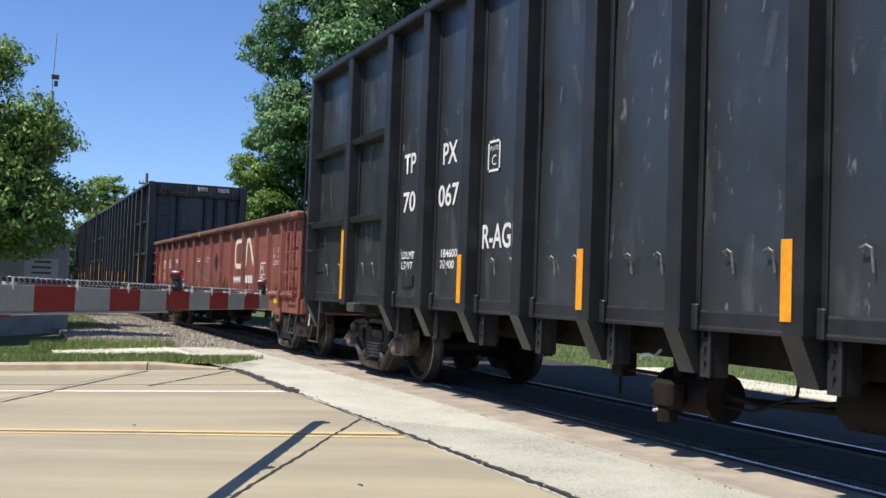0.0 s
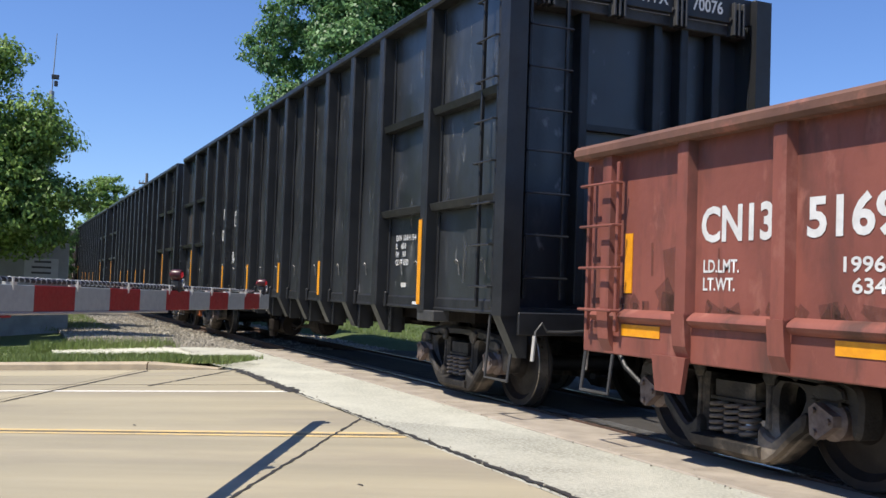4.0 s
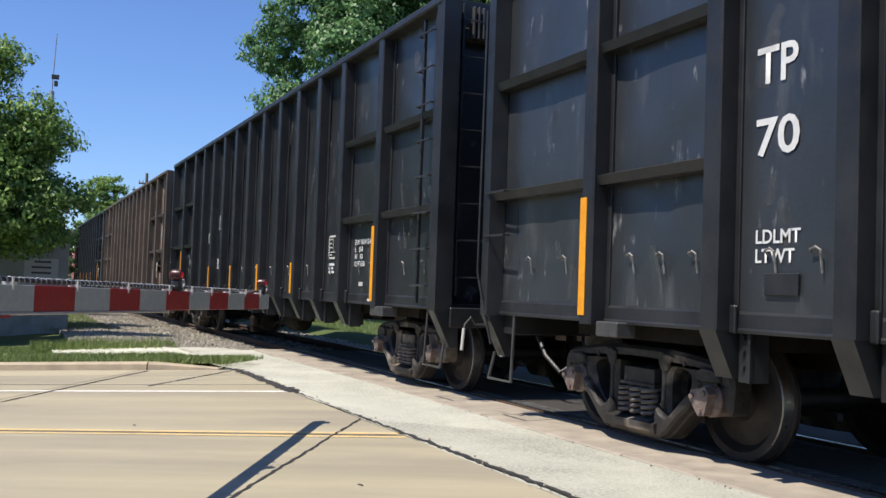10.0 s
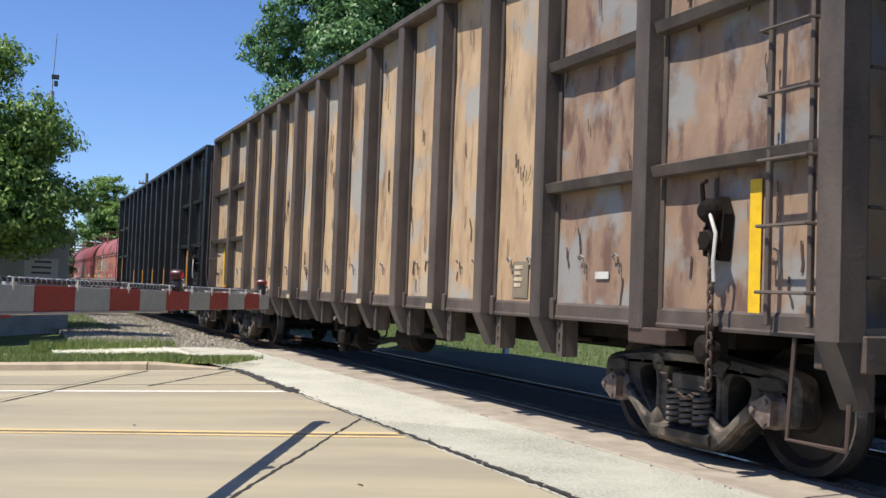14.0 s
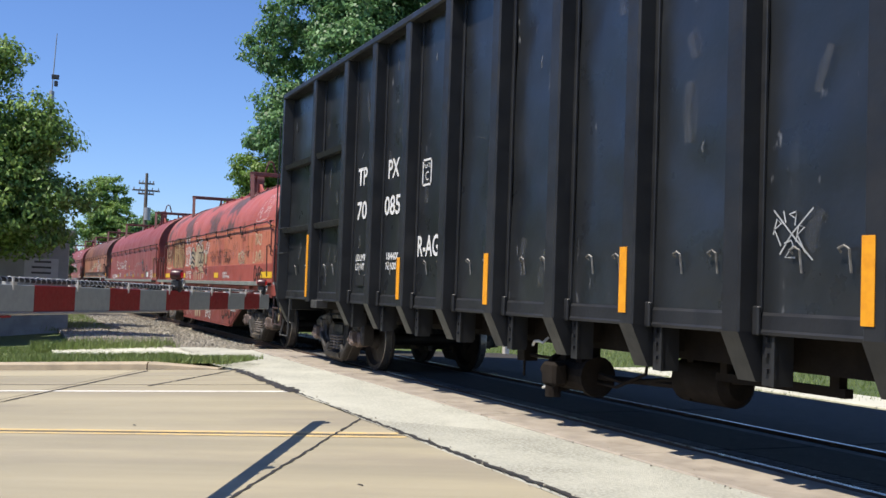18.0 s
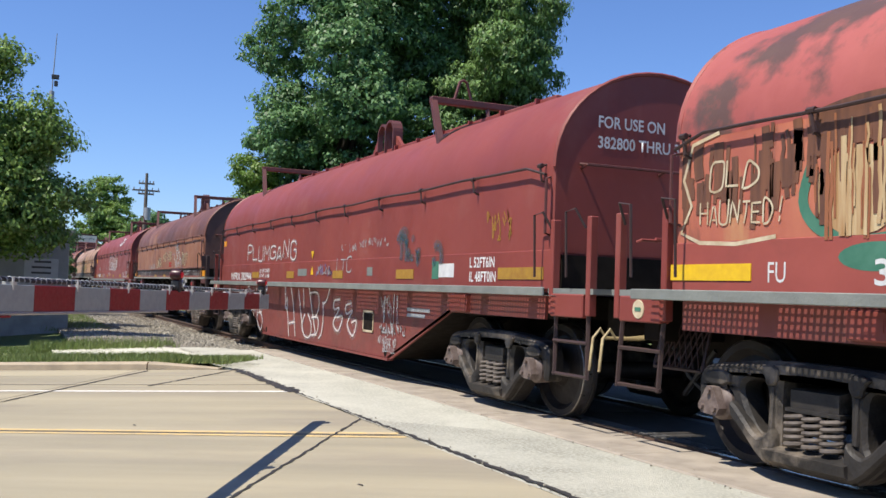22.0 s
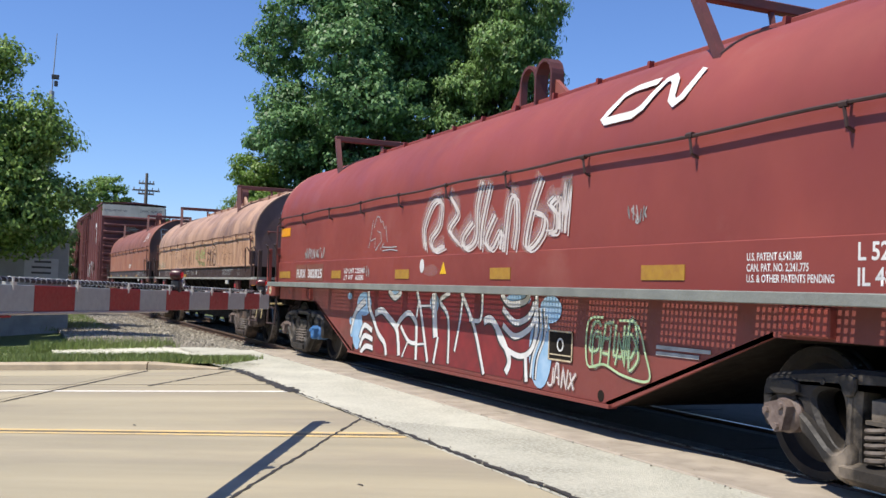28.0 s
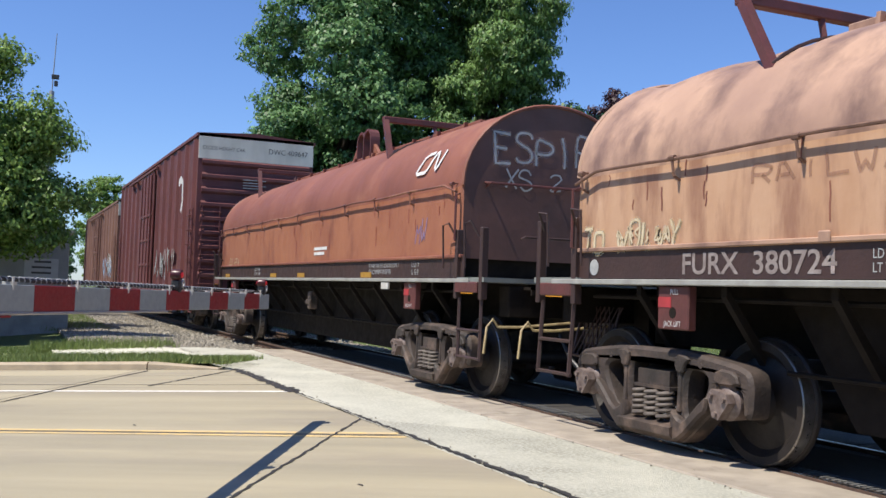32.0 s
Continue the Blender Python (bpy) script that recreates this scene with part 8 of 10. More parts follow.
    for cx, cz, rx, rz in ((-3.12, 0.62, 0.22, 0.30), (-2.86, 0.98, 0.30, 0.17), (-3.5, 1.08, 0.10, 0.05), (-3.36, 0.56, 0.07, 0.08), (-3.42, 0.72, 0.06, 0.06), (-1.65, 1.14, 0.18, 0.05),
                           (2.22, 0.66, 0.22, 0.36), (2.40, 1.06, 0.20, 0.13), (1.75, 1.14, 0.26, 0.06), (-0.35, 1.05, 0.13, 0.12)):
        blob(g, cx, cz, rx, rz, yb - 0.0012 * (cx > 2.3))
    tagged(part("graffiti", g, BLUE_SPRAY, car, "pale blue sprayed fill"), kind="stuff")
    g = G()
    for cx, cz, rx, rz in ((-2.1, 1.06, 0.30, 0.10), (-1.1, 1.05, 0.22, 0.12), (1.85, 0.72, 0.24, 0.10), (-2.2, 0.42, 0.20, 0.10), (-1.15, 0.72, 0.18, 0.10), (0.75, 0.62, 0.20, 0.22)):
        blob(g, cx, cz, rx, rz, yb - 0.0006)
    tagged(part("graffiti", g, WINE_SPRAY, car, "wine red sprayed fill"), kind="stuff")
    fill = G().prism([(-2.62, 1.17), (-2.35, 0.70), (-1.95, 0.34), (1.85, 0.34), (2.05, 0.62), (2.10, 1.17)], "y", yb - 0.0004, yb)
    tagged(part("graffiti", fill, WINE_SPRAY, car, "wine red sprayed ground"), kind="stuff")
    g, h = G(), G()
    for k, (w, pts) in enumerate([
        (0.075, [(-2.68, 1.16), (-2.63, 0.95), (-2.45, 0.79), (-2.24, 0.6), (-1.98, 0.47), (-1.91, 0.32)]),
        (0.09, [(-2.38, 0.86), (-2.12, 0.91), (-1.87, 0.83), (-1.57, 0.7), (-1.48, 0.52), (-1.45, 0.35)]),
        (0.07, [(-1.57, 0.7), (-1.41, 0.82), (-1.15, 0.91), (-0.93, 0.82), (-0.88, 0.73), (-0.87, 0.34)]),
        (0.07, [(-1.88, 1.18), (-1.64, 1.09), (-1.42, 1.17)]),
        (0.05, [(-1.41, 0.73), (-1.14, 0.56), (-0.88, 0.54)]),
        (0.03, [(-1.14, 0.56), (-1.34, 0.34)]),
        (0.06, [(-0.89, 1.19), (-0.75, 0.94), (-0.63, 0.65), (-0.5, 0.34)]),
        (0.04, [(-0.82, 1.1), (-0.89, 0.86)]),
        (0.025, [(-0.75, 1.01), (-0.45, 1.02)]),
        (0.025, [(-0.85, 0.53), (-0.63, 0.55)]),
        (0.05, [(-0.21, 0.66), (-0.32, 0.34)]),
        (0.06, [(-3.4, 0.54), (-3.21, 0.83), (-2.97, 0.95), (-2.78, 1.01)]),
        (0.03, [(-3.37, 0.73), (-3.13, 0.93), (-2.82, 1.05)]),
        (0.07, [(-2.99, 0.49), (-2.81, 0.68), (-2.48, 0.62)]),
        (0.07, [(-2.98, 0.36), (-2.8, 0.53), (-2.45, 0.5)]),
        (0.07, [(-2.94, 0.28), (-2.72, 0.39), (-2.43, 0.38)]),
    ] + [
        (0.13, [(-0.36, 1.17), (-0.32, 0.87), (-0.28, 0.65)]),
        (0.05, [(0.1, 1.18), (-0.18, 1.08), (0.07, 0.89), (0.1, 0.37)]),
        (0.04, [(0.46, 1.19), (0.39, 0.86), (0.27, 0.52)]),
        (0.055, [(0.41, 1.19), (0.64, 0.96), (0.81, 0.75), (1.03, 0.33)]),
        (0.045, [(0.95, 1.2), (0.92, 0.91), (0.64, 0.9)]),
        (0.08, [(1.0, 0.89), (1.22, 0.9), (1.59, 0.56), (1.53, 0.39)]),
        (0.06, [(1.39, 1.19), (1.57, 1.09), (1.89, 1.12), (1.98, 1.2)]),
        (0.06, [(1.43, 1.04), (1.71, 0.91), (1.99, 0.98), (2.1, 1.12)]),
        (0.06, [(1.44, 0.87), (1.71, 0.77), (2.02, 0.87), (2.14, 1.03)]),
        (0.055, [(2.13, 1.22), (2.14, 0.84), (2.03, 0.64), (1.78, 0.58), (1.45, 0.67), (1.3, 0.82)]),
        (0.06, [(1.94, 0.59), (1.97, 0.34)]),
        (0.025, [(2.2, 1.07), (2.23, 0.84), (2.09, 0.6), (2.05, 0.39)]),
        (0.025, [(2.28, 1.07), (2.31, 0.81), (2.18, 0.58), (2.15, 0.38)]),
        (0.025, [(2.35, 1.0), (2.34, 0.85)]),
    ]):
        pts = smooth_line(pts)
        h.ribbon([(x - 0.02, z - 0.008) for x, z in pts], w + 0.025, yb - 0.0014 - 0.00008 * k)
        g.ribbon(pts, w, yb - 0.004 - 0.00008 * k)
    tagged(part("graffiti", h, BLACK_SPRAY, car, "black sprayed shadow lines"), kind="stuff")
    tagged(part("graffiti", g, WHITE, car, "white sprayed outline of large letters"), kind="stuff")
    part("stencil", G().box(2.38, 2.81, yb - 0.004, yb + 0.001, 0.59, 0.87), UNDER, car)
    g = G()
    for a in ((0, 0.43, 0, 0.015), (0, 0.43, 0.265, 0.28), (0, 0.015, 0, 0.28), (0.415, 0.43, 0, 0.28), (0.0, 0.43, 0.05, 0.06)):
        g.box(2.38 + a[0], 2.38 + a[1], yb - 0.008, yb - 0.004, 0.59 + a[2], 0.59 + a[3])
    part("stencil_frame", g, CREAM, car)
    part("stencil_mark", ring(G(), 2.60, 0.74, 0.05, 0.055, yb - 0.009, 0.018), WHITE, car)
    hand(car, "JANX", SPRAY_LINE, 2.38, 0.36, 0.5, 0.17, yb - 0.006, 47, 0.018, soft=SPRAY_HAZE, label="white sprayed tag")
    hand(car, "GEUD", GREEN_SPRAY, 3.09, 0.72, 0.74, 0.28, yb, 48, 0.02, label="pale green sprayed tag", soft=GREEN_MIST)
    hand(car, "OIND", GREEN_SPRAY, 3.14, 0.62, 0.72, 0.30, yb - 0.004, 49, 0.016, label="pale green sprayed tag", soft=GREEN_MIST)
    part("graffiti", G().ribbon(smooth_line([(3.31, 1.02), (3.07, 0.97), (3.07, 0.60), (3.33, 0.62), (3.62, 0.55), (3.98, 0.54), (3.92, 0.76), (3.80, 0.98), (3.55, 1.0)]), 0.022, yb - 0.009), GREEN_SPRAY, car, "pale green sprayed line")
    bars(car, 4.06, yb - 0.002, 0.80, 0.66, 2, 0.03, CHALK)


def extra_c11(car, half, ys):
    yc = -1.2075
    hand(car, "FAVO", BLACK_FADED, 1.73, 1.64, 1.05, 0.34, yc, 50, 0.034, label="black sprayed tag")
    g = G()
    for k, pts in enumerate(([(1.70, 1.95), (1.92, 2.06), (2.0, 1.92), (2.25, 1.98), (2.35, 2.10), (2.62, 2.02), (2.80, 2.12), (2.86, 1.80), (2.74, 1.62)], [(1.74, 1.78), (1.70, 1.60), (1.98, 1.58), (2.2, 1.66), (2.45, 1.58), (2.74, 1.62)])):
        g.ribbon(smooth_line(pts), 0.022, yc - 0.006 - 0.001 * k)
    part("graffiti", g, BLACK_FADED, car, "black sprayed outline round the tag")
    hand(car, "WOLF", OLD_TAG, -2.2, 1.70, 1.0, 0.30, yc, 70, 0.04)
    hand(car, "NALY", OLD_TAG, -1.0, 1.72, 0.9, 0.34, yc, 71, 0.04)
    hand(car, "RAILWAY", OLD_TAG, -4.4, 2.02, 1.6, 0.12, yc, 72, 0.03, slant=0.0)
    part("warning_triangle", G().prism([(0.20, 1.42), (0.36, 1.42), (0.28, 1.54)], "y", ys - 0.003, ys), CHALK, car)
    hand(car, "XP TDS", CHALK, -1.25, 1.41, 1.1, 0.11, ys - 0.004, 73, 0.012, slant=0.0)
    hand(car, "GO HOME", PALE_GREEN, 0.10, 1.84, 1.40, 0.20, yc, 51, 0.04, slant=0.0, label="green sprayed words")
    scribble(car, PALE_GREEN, 0.42, 1.63, 1.0, 0.16, yc - 0.004, 59, 8, 0.03, label="green sprayed scribble")
    hand(car, "TO WOLVY", CREAM, -6.58, 1.60, 1.42, 0.2, yc, 52, 0.024, label="cream sprayed tag", soft=CREAM_MIST)
    scribble(car, CREAM, -6.05, 1.64, 0.75, 0.14, yc - 0.005, 74, 6, 0.02, label="cream sprayed tag")
    hand(car, "FBM", OLD_TAG, 3.5, 1.78, 0.9, 0.26, yc, 53, 0.022)
    hand(car, "EOU", OLD_TAG, 4.3, 1.64, 0.75, 0.26, yc, 54, 0.022)
    hand(car, "SIST", OLD_TAG, 5.5, 1.66, 0.6, 0.3, yc, 55, 0.025)
    hand(car, "FUNK", OLD_TAG, -3.2, 1.64, 1.3, 0.26, yc, 56, 0.018)
    hand(car, "SUNF", CHALK, -0.62, 2.52, 1.05, 0.30, half + 0.008, 57, 0.022, end=True, slant=0.0)
    drips(car, COIL_RUST, -6.6, 6.5, 1.62, 2.30, yc + 0.0015, 26, 58, 0.018, 0.1, 0.4, label="rust runs")
    for x in (-half + 2.95, 3.2):
        part("latch", G().box(x, x + 0.10, -1.25, -1.225, 1.58, 1.66, 0.01), COIL_TAN, car)
    part("painted_circle", G().lathe([(0.0, -0.002), (0.07, -0.002), (0.07, 0.0)], 20, (-half + 0.3, -1.203, 1.45)), CHALK, car)


def extra_c12(car, half, ys):
    mark_band(car, 5.2, 2.68, 0.46, shoulder(out=0.022))
    hand(car, "ESPIR", CHALK, -0.80, 2.72, 1.35, 0.34, half + 0.008, 60, 0.024, end=True, slant=0.0, soft=SPRAY_HAZE)
    hand(car, "XS 2", CHALK, -0.66, 2.42, 0.8, 0.22, half + 0.008, 61, 0.022, end=True, slant=0.0)
    hand(car, "EU FEA", CREAM, -half + 0.9, 1.62, 1.0, 0.15, -1.2075, 62, 0.018)
    bars(car, 0.9, -1.2075, 1.8, 0.7, 2, 0.05)
    hand(car, "MW", PURPLE_SPRAY, half - 1.35, 1.78, 0.36, 0.26, -1.2075, 63, 0.02)
    drips(car, COIL_RED, -6.5, 6.4, 1.62, 2.40, -1.2065, 26, 64, 0.02, 0.1, 0.4, label="rust runs")


A, F = YELLOW_BRIGHT, YELLOW_FADED
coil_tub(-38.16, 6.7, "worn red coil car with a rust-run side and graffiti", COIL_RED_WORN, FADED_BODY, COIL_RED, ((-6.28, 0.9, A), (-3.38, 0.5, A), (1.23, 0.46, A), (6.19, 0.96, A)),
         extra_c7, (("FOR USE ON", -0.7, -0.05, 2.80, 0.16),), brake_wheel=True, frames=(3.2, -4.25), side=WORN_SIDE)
coil_tub(-54.35, 7.6, "faded red coil car with sprayed lettering on its side", COIL_RED, COIL_RED, COIL_RED, ((-4.26, 0.56, F), (-1.62, 0.48, F), (1.12, 0.49, F), (3.9, 0.6, F), (7.0, 0.95, F)),
         extra_c8, (("FOR USE ON    FURX", -0.73, 0.56, 2.84, 0.16), ("382800 THRU 382999", -0.73, 0.60, 2.64, 0.16)), frames=(4.1, -5.2))
coil_flat(-71.1, 6.7, "rust-brown coil car with a straight sill", COIL_BROWN, COIL_END, extra_c9, (("FOR USE ON  GACX 54840", -0.42, 0.54, 2.22, 0.1), ("THRU        GACX 54869", -0.42, 0.54, 2.12, 0.1)), True, "GACX 54867",
          frames=(3.2, -4.36), side=BROWN_SIDE)
coil_tub(-87.75, 7.65, "faded red coil car with a white band mark", COIL_RED, COIL_RED, COIL_RED, ((-7.2, 0.74, F), (-4.17, 0.46, F), (-1.41, 0.48, F), (1.35, 0.46, F), (4.13, 0.56, F), (7.0, 0.55, F), (7.45, 0.12, F)),
         extra_c10, (("FOR USE ON WFRX 187800", -0.73, 0.57, 2.86, 0.15), ("THRU 188189", -0.40, 0.25, 2.70, 0.15)), frames=(4.35, -5.24))
# this car's end is darker and greyer than its cover
coil_flat(-104.25, 6.7, "sun-bleached tan coil car with a dark sill", COIL_TAN, surf("dark_mauve_end", (0.17, 0.11, 0.105), (0.12, 0.075, 0.07), scale=1.5), extra_c11, (), True, "FURX  380724",
          side=TAN_SIDE, frames=(3.6, -4.6), zs=2.25, b=0.97, weights="LD LMT 234600\nLT WT    51400")
coil_flat(-120.1, 6.65, "rusty red coil car with graffiti on its end", COIL_RUST, COIL_END, extra_c12, (), True, frames=(3.4, -4.5), side=ORANGE_SIDE)


# ---- boxcars ----
def boxcar(xc, half, top, label, m, words=False, seed=1):
    car = thing("boxcar", label, "freight car", "cars of the passing train")
    for s in (-1, 1):
        part("side_wall", G().box(-half, half, s * 1.46, s * 1.50, 1.06, top - 0.12), m, car)
    for e in (-1, 1):
        part("end_wall", G().box(e * half, e * (half - 0.05), -1.46, 1.46, 1.06, top - 0.12), m, car)
    part("floor", G().box(-half, half, -1.46, 1.46, 1.02, 1.06), m, car)
    part("roof", G().prism([(-1.55, top - 0.14), (-1.55, top - 0.06), (0, top + 0.04), (1.55, top - 0.06), (1.55, top - 0.14)], "x", -half - 0.03, half + 0.03), m, car)
    me = {s: G().prism([(-0.11, s * 1.50), (-0.06, s * 1.58), (0.06, s * 1.58), (0.11, s * 1.50)], "z", 1.08, top - 0.2).mesh("side_post", m) for s in (-1, 1)}
    n = 13
    for k in range(n + 1):
        x = -half + 0.3 + (2 * half - 0.6) * k / n
        for s in (-1, 1):
            put("side_post", me[s], car, (x, 0, 0))
    for s in (-1, 1):
        d = part("door", G().box(-1.5, 1.5, s * 1.57, s * 1.62, 1.1, top - 0.35, 0.01), m, car, "sliding door")
        for x in (-1.2, -0.4, 0.4, 1.2):
            part("door_rib", G().box(x - 0.05, x + 0.05, s * 1.62, s * 1.66, 1.15, top - 0.4, 0.01), m, d)
        for z in (1.7, 2.5, 3.3):
            part("door_rail", G().box(-1.45, 1.45, s * 1.62, s * 1.645, z, z + 0.08, 0.01), m, d)
        part("door_track", G().box(-half * 0.55, half * 0.25, s * 1.58, s * 1.66, top - 0.36, top - 0.28, 0.01), m, car)
        part("lock_rod", G().tube([(1.35, s * 1.68, 1.15), (1.35, s * 1.68, top - 0.5)], 0.025, 6), m, car)
        part("side_sill", G().box(-half, half, s * 1.46, s * 1.60, 0.92, 1.10, 0.01), m, car)
    for e in (-1, 1):
        for k in range(9):
            z = 1.3 + (top - 2.0) * k / 8.5
            part("end_corrugation", G().prism([(e * half, z), (e * (half + 0.07), z + 0.06), (e * (half + 0.07), z + 0.13), (e * half, z + 0.19)], "y", -1.4, 1.4), m, car)
        part("end_panel", G().box(e * half, e * (half + 0.03), -1.5, 1.5, top - 0.71, top - 0.06, 0.004), BOX_WHITE, car, "dirty white end panel")
        put("ladder", ladder_mesh(2.2, 0.45, 6, m, "y"), car, (e * (half + 0.05), -1.35, 1.0))
        put("ladder", ladder_mesh(2.2, 0.45, 6, m), car, (e * (half - 0.35) - 0.22, -1.56, 0.9))
        grab(car, [(e * (half - 0.05), -1.46, 0.92), (e * (half - 0.05), -1.5, 0.45), (e * (half - 0.45), -1.5, 0.45), (e * (half - 0.45), -1.46, 0.92)], m, 0.018, "sill_step")
    if words:
        letters("EXCESS HEIGHT CAR", 0.13, SIGN_INK, car, half + 0.034, -1.41, top - 0.47, fit=1.08, end=True)
        letters("DWC 409647", 0.19, SIGN_INK, car, half + 0.034, 0.29, top - 0.46, fit=1.04, end=True)
        g = G()
        for k in range(4):
            g.box(half + 0.072, half + 0.076, -0.35, 0.25 - 0.1 * (k % 2), 3.88 - 0.07 * k, 3.90 - 0.07 * k)
        part("lettering", g, CHALK, car)
        g = G()
        g.ribbon([(half - 2.4, 3.9), (half - 2.1, 4.0), (half - 1.8, 3.9), (half - 1.7, 3.4), (half - 1.9, 3.1)], 0.2, -1.575)
        part("painted_mark", g, WHITE, car)
    scribble(car, BLUE_SPRAY if seed == 2 else CHALK, half - 6.5 if seed == 1 else half - 5.0, 1.3, 4.0, 0.9, -1.575, 150 + seed, 8, 0.09)
    scribble(car, WHITE, half - 9 if seed == 1 else half - 3.0, 1.4, 2.0, 1.0, -1.58, 160 + seed, 4, 0.09)
    part("underframe", G().box(-half + 0.2, half - 0.2, -0.3, 0.3, 0.7, 1.03), UNDER, car)
    trucks(car, (-half + 2.0, half - 2.0))
    coupler_gear(car, half + 0.05, reach=0.5)
    CARS.append((car, xc))


boxcar(-137.35, 8.55, 5.08, "maroon excess-height boxcar with a dirty white end panel", BOX_RED, True, 1)
boxcar(-155.7, 8.3, 4.66, "pale rusty boxcar with blue and white graffiti", BOX_FAR, False, 2)


# ---- ground, road and crossing ----
RD = Vector((0.595, 0.804))
RP = Vector((-0.804, 0.595))
ROAD_EDGE = 3.15


def road_z(y):
    return -0.02 - 0.067 * (ROAD_EDGE - max(y, -9.0))


def along(p, t, u=0.0):
    """A point t metres along the road from p and u metres to its left."""
    return Vector(p) + RD * t + RP * u


def sheet(name, quad_rows, m, kind="structure", label="", fix=True):
    """A surface from rows of points of equal length."""
    n = len(quad_rows[0])
    vs = [p for row in quad_rows for p in row]
    fs = [(i * n + k, i * n + k + 1, (i + 1) * n + k + 1, (i + 1) * n + k) for i in range(len(quad_rows) - 1) for k in range(n - 1)]
    me = G().add(vs, fs).mesh(name, m, fix=False)
    bm = bmesh.new()
    bm.from_mesh(me)
    for f in bm.faces:
        f.normal_update()
        if f.normal.z < 0:
            f.normal_flip()
    bm.to_mesh(me)
    bm.free()
    return tagged(new(name, me), label, "", "", kind)


prof = [(-900, -0.95), (-9, -0.95), (-2, -0.46), (2.2, -0.17), (3.0, -0.16), (3.4, -0.30), (8.6, -0.30), (9.4, -0.13), (30, -0.12), (900, -0.3)]
sheet("ground", [[(x, y, z) for x in (-1500, -300, -60, -30, -18.7, -15, 20, 300, 1500)] for y, z in prof], SOIL)

# concrete road: slabs with joints, on this side of the track
KERB_P = (-15.05, 2.04)
W_ROAD = 13.4


def clip_row(u, y_end, p=KERB_P):
    """The point at u metres right of the kerb line where the road meets y = y_end."""
    q = Vector(p) - RP * u
    t = (y_end - q.y) / RD.y
    return q + RD * t


def road_slab(name, u0, u1, t0, t1, m, lift=0.0, cut=ROAD_EDGE):
    """A slab between two offsets from the kerb and two stations, cut off at the crossing."""
    q = []
    for u, t in ((u0, t0), (u1, t0), (u1, t1), (u0, t1)):
        p = along(KERB_P, t) - RP * u
        if p.y > cut:
            p = clip_row(u, cut)
        q.append(p)
    g = G()
    top = [(p.x, p.y, road_z(p.y) + lift) for p in q]
    g.add(top + [(x, y, z - 0.15) for x, y, z in top], [(0, 1, 2, 3), (7, 6, 5, 4), (0, 4, 5, 1), (1, 5, 6, 2), (2, 6, 7, 3), (3, 7, 4, 0)])
    return g


road = tagged(new("road"), "pale tan concrete road with tarred joints", "road", "", "structure")
joints = [-13.2, -9.0, -4.45, -0.12, 20.0]
for u0, u1 in ((0.0, 0.75), (0.75, W_ROAD)):
    for a, b in zip(joints[:-1], joints[1:]):
        p0 = along(KERB_P, a) - RP * u0
        if p0.y > ROAD_EDGE and (along(KERB_P, a) - RP * u1).y > ROAD_EDGE:
            continue
        part("slab", road_slab("slab", u0 + 0.008, u1 - 0.008, a + 0.01, b - 0.01, CONCRETE), CONCRETE, road)
# base below the joints
g = road_slab("base", 0.0, W_ROAD, -13.2, 20, TAR, -0.035)
part("joint_filler", g, TAR, road)


def paint(name, u, w, t0, t1, m, label, wob=0.0, lift=0.004, cut=ROAD_EDGE, n=24, seed=0):
    rnd = random.Random(seed)
    rows = []
    q_end = clip_row(u, cut - 0.02)
    t_end = min(t1, (q_end - (Vector(KERB_P) - RP * u)).dot(RD))
    for k in range(n + 1):
        t = t0 + (t_end - t0) * k / n
        d = rnd.uniform(-wob, wob)
        ww = w * (1 + rnd.uniform(-wob * 6, wob * 6))
        rows.append([(lambda p: (p.x, p.y, road_z(p.y) + lift))(along(KERB_P, t) - RP * (u + d + s * ww / 2)) for s in (-1, 1)])
    return sheet(name, rows, m, label=label)


def u_of(x, y):
    return -(Vector((x, y)) - Vector(KERB_P)).dot(RP)


UY, UW = u_of(-8.83, 1.74), u_of(-12.35, 1.67)
paint("road_line_yellow", UY - 0.07, 0.085, -13.1, 20, ROAD_YELLOW, "worn yellow centre line", 0.006)
paint("road_line_yellow_inner", UY + 0.085, 0.075, -13.1, 20, ROAD_YELLOW, "worn yellow centre line", 0.006, seed=1)
paint("road_joint_centre", UY + 0.022, 0.022, -13.1, 20, TAR, "tarred centre joint", 0.012, 0.006, seed=2)
paint("road_line_white", UW, 0.10, -13.1, 20, ROAD_WHITE, "worn white edge line", 0.004, seed=3)
paint("road_joint_edge", UW - 0.62, 0.02, -13.1, 20, TAR, "thin longitudinal joint", 0.006, 0.005, seed=4)


def tar_line(name, p, q, w, seed, wob=0.03, n=26, zf=road_z, lift=0.006):
    """A tar-sealed crack with a ragged edge between two points."""
    rnd = random.Random(seed)
    p, q = Vector(p), Vector(q)
    d = (q - p).normalized()
    nrm = Vector((-d.y, d.x))
    rows = []
    for k in range(n + 1):
        c = p + (q - p) * k / n + nrm * rnd.uniform(-wob, wob)
        ww = w * rnd.uniform(0.55, 1.35)
        rows.append([(c.x + nrm.x * s * ww / 2, c.y + nrm.y * s * ww / 2, zf(c.y + nrm.y * s * ww / 2) + lift) for s in (-1, 1)])
    return sheet(name, rows, TAR, label="black tar-sealed crack")


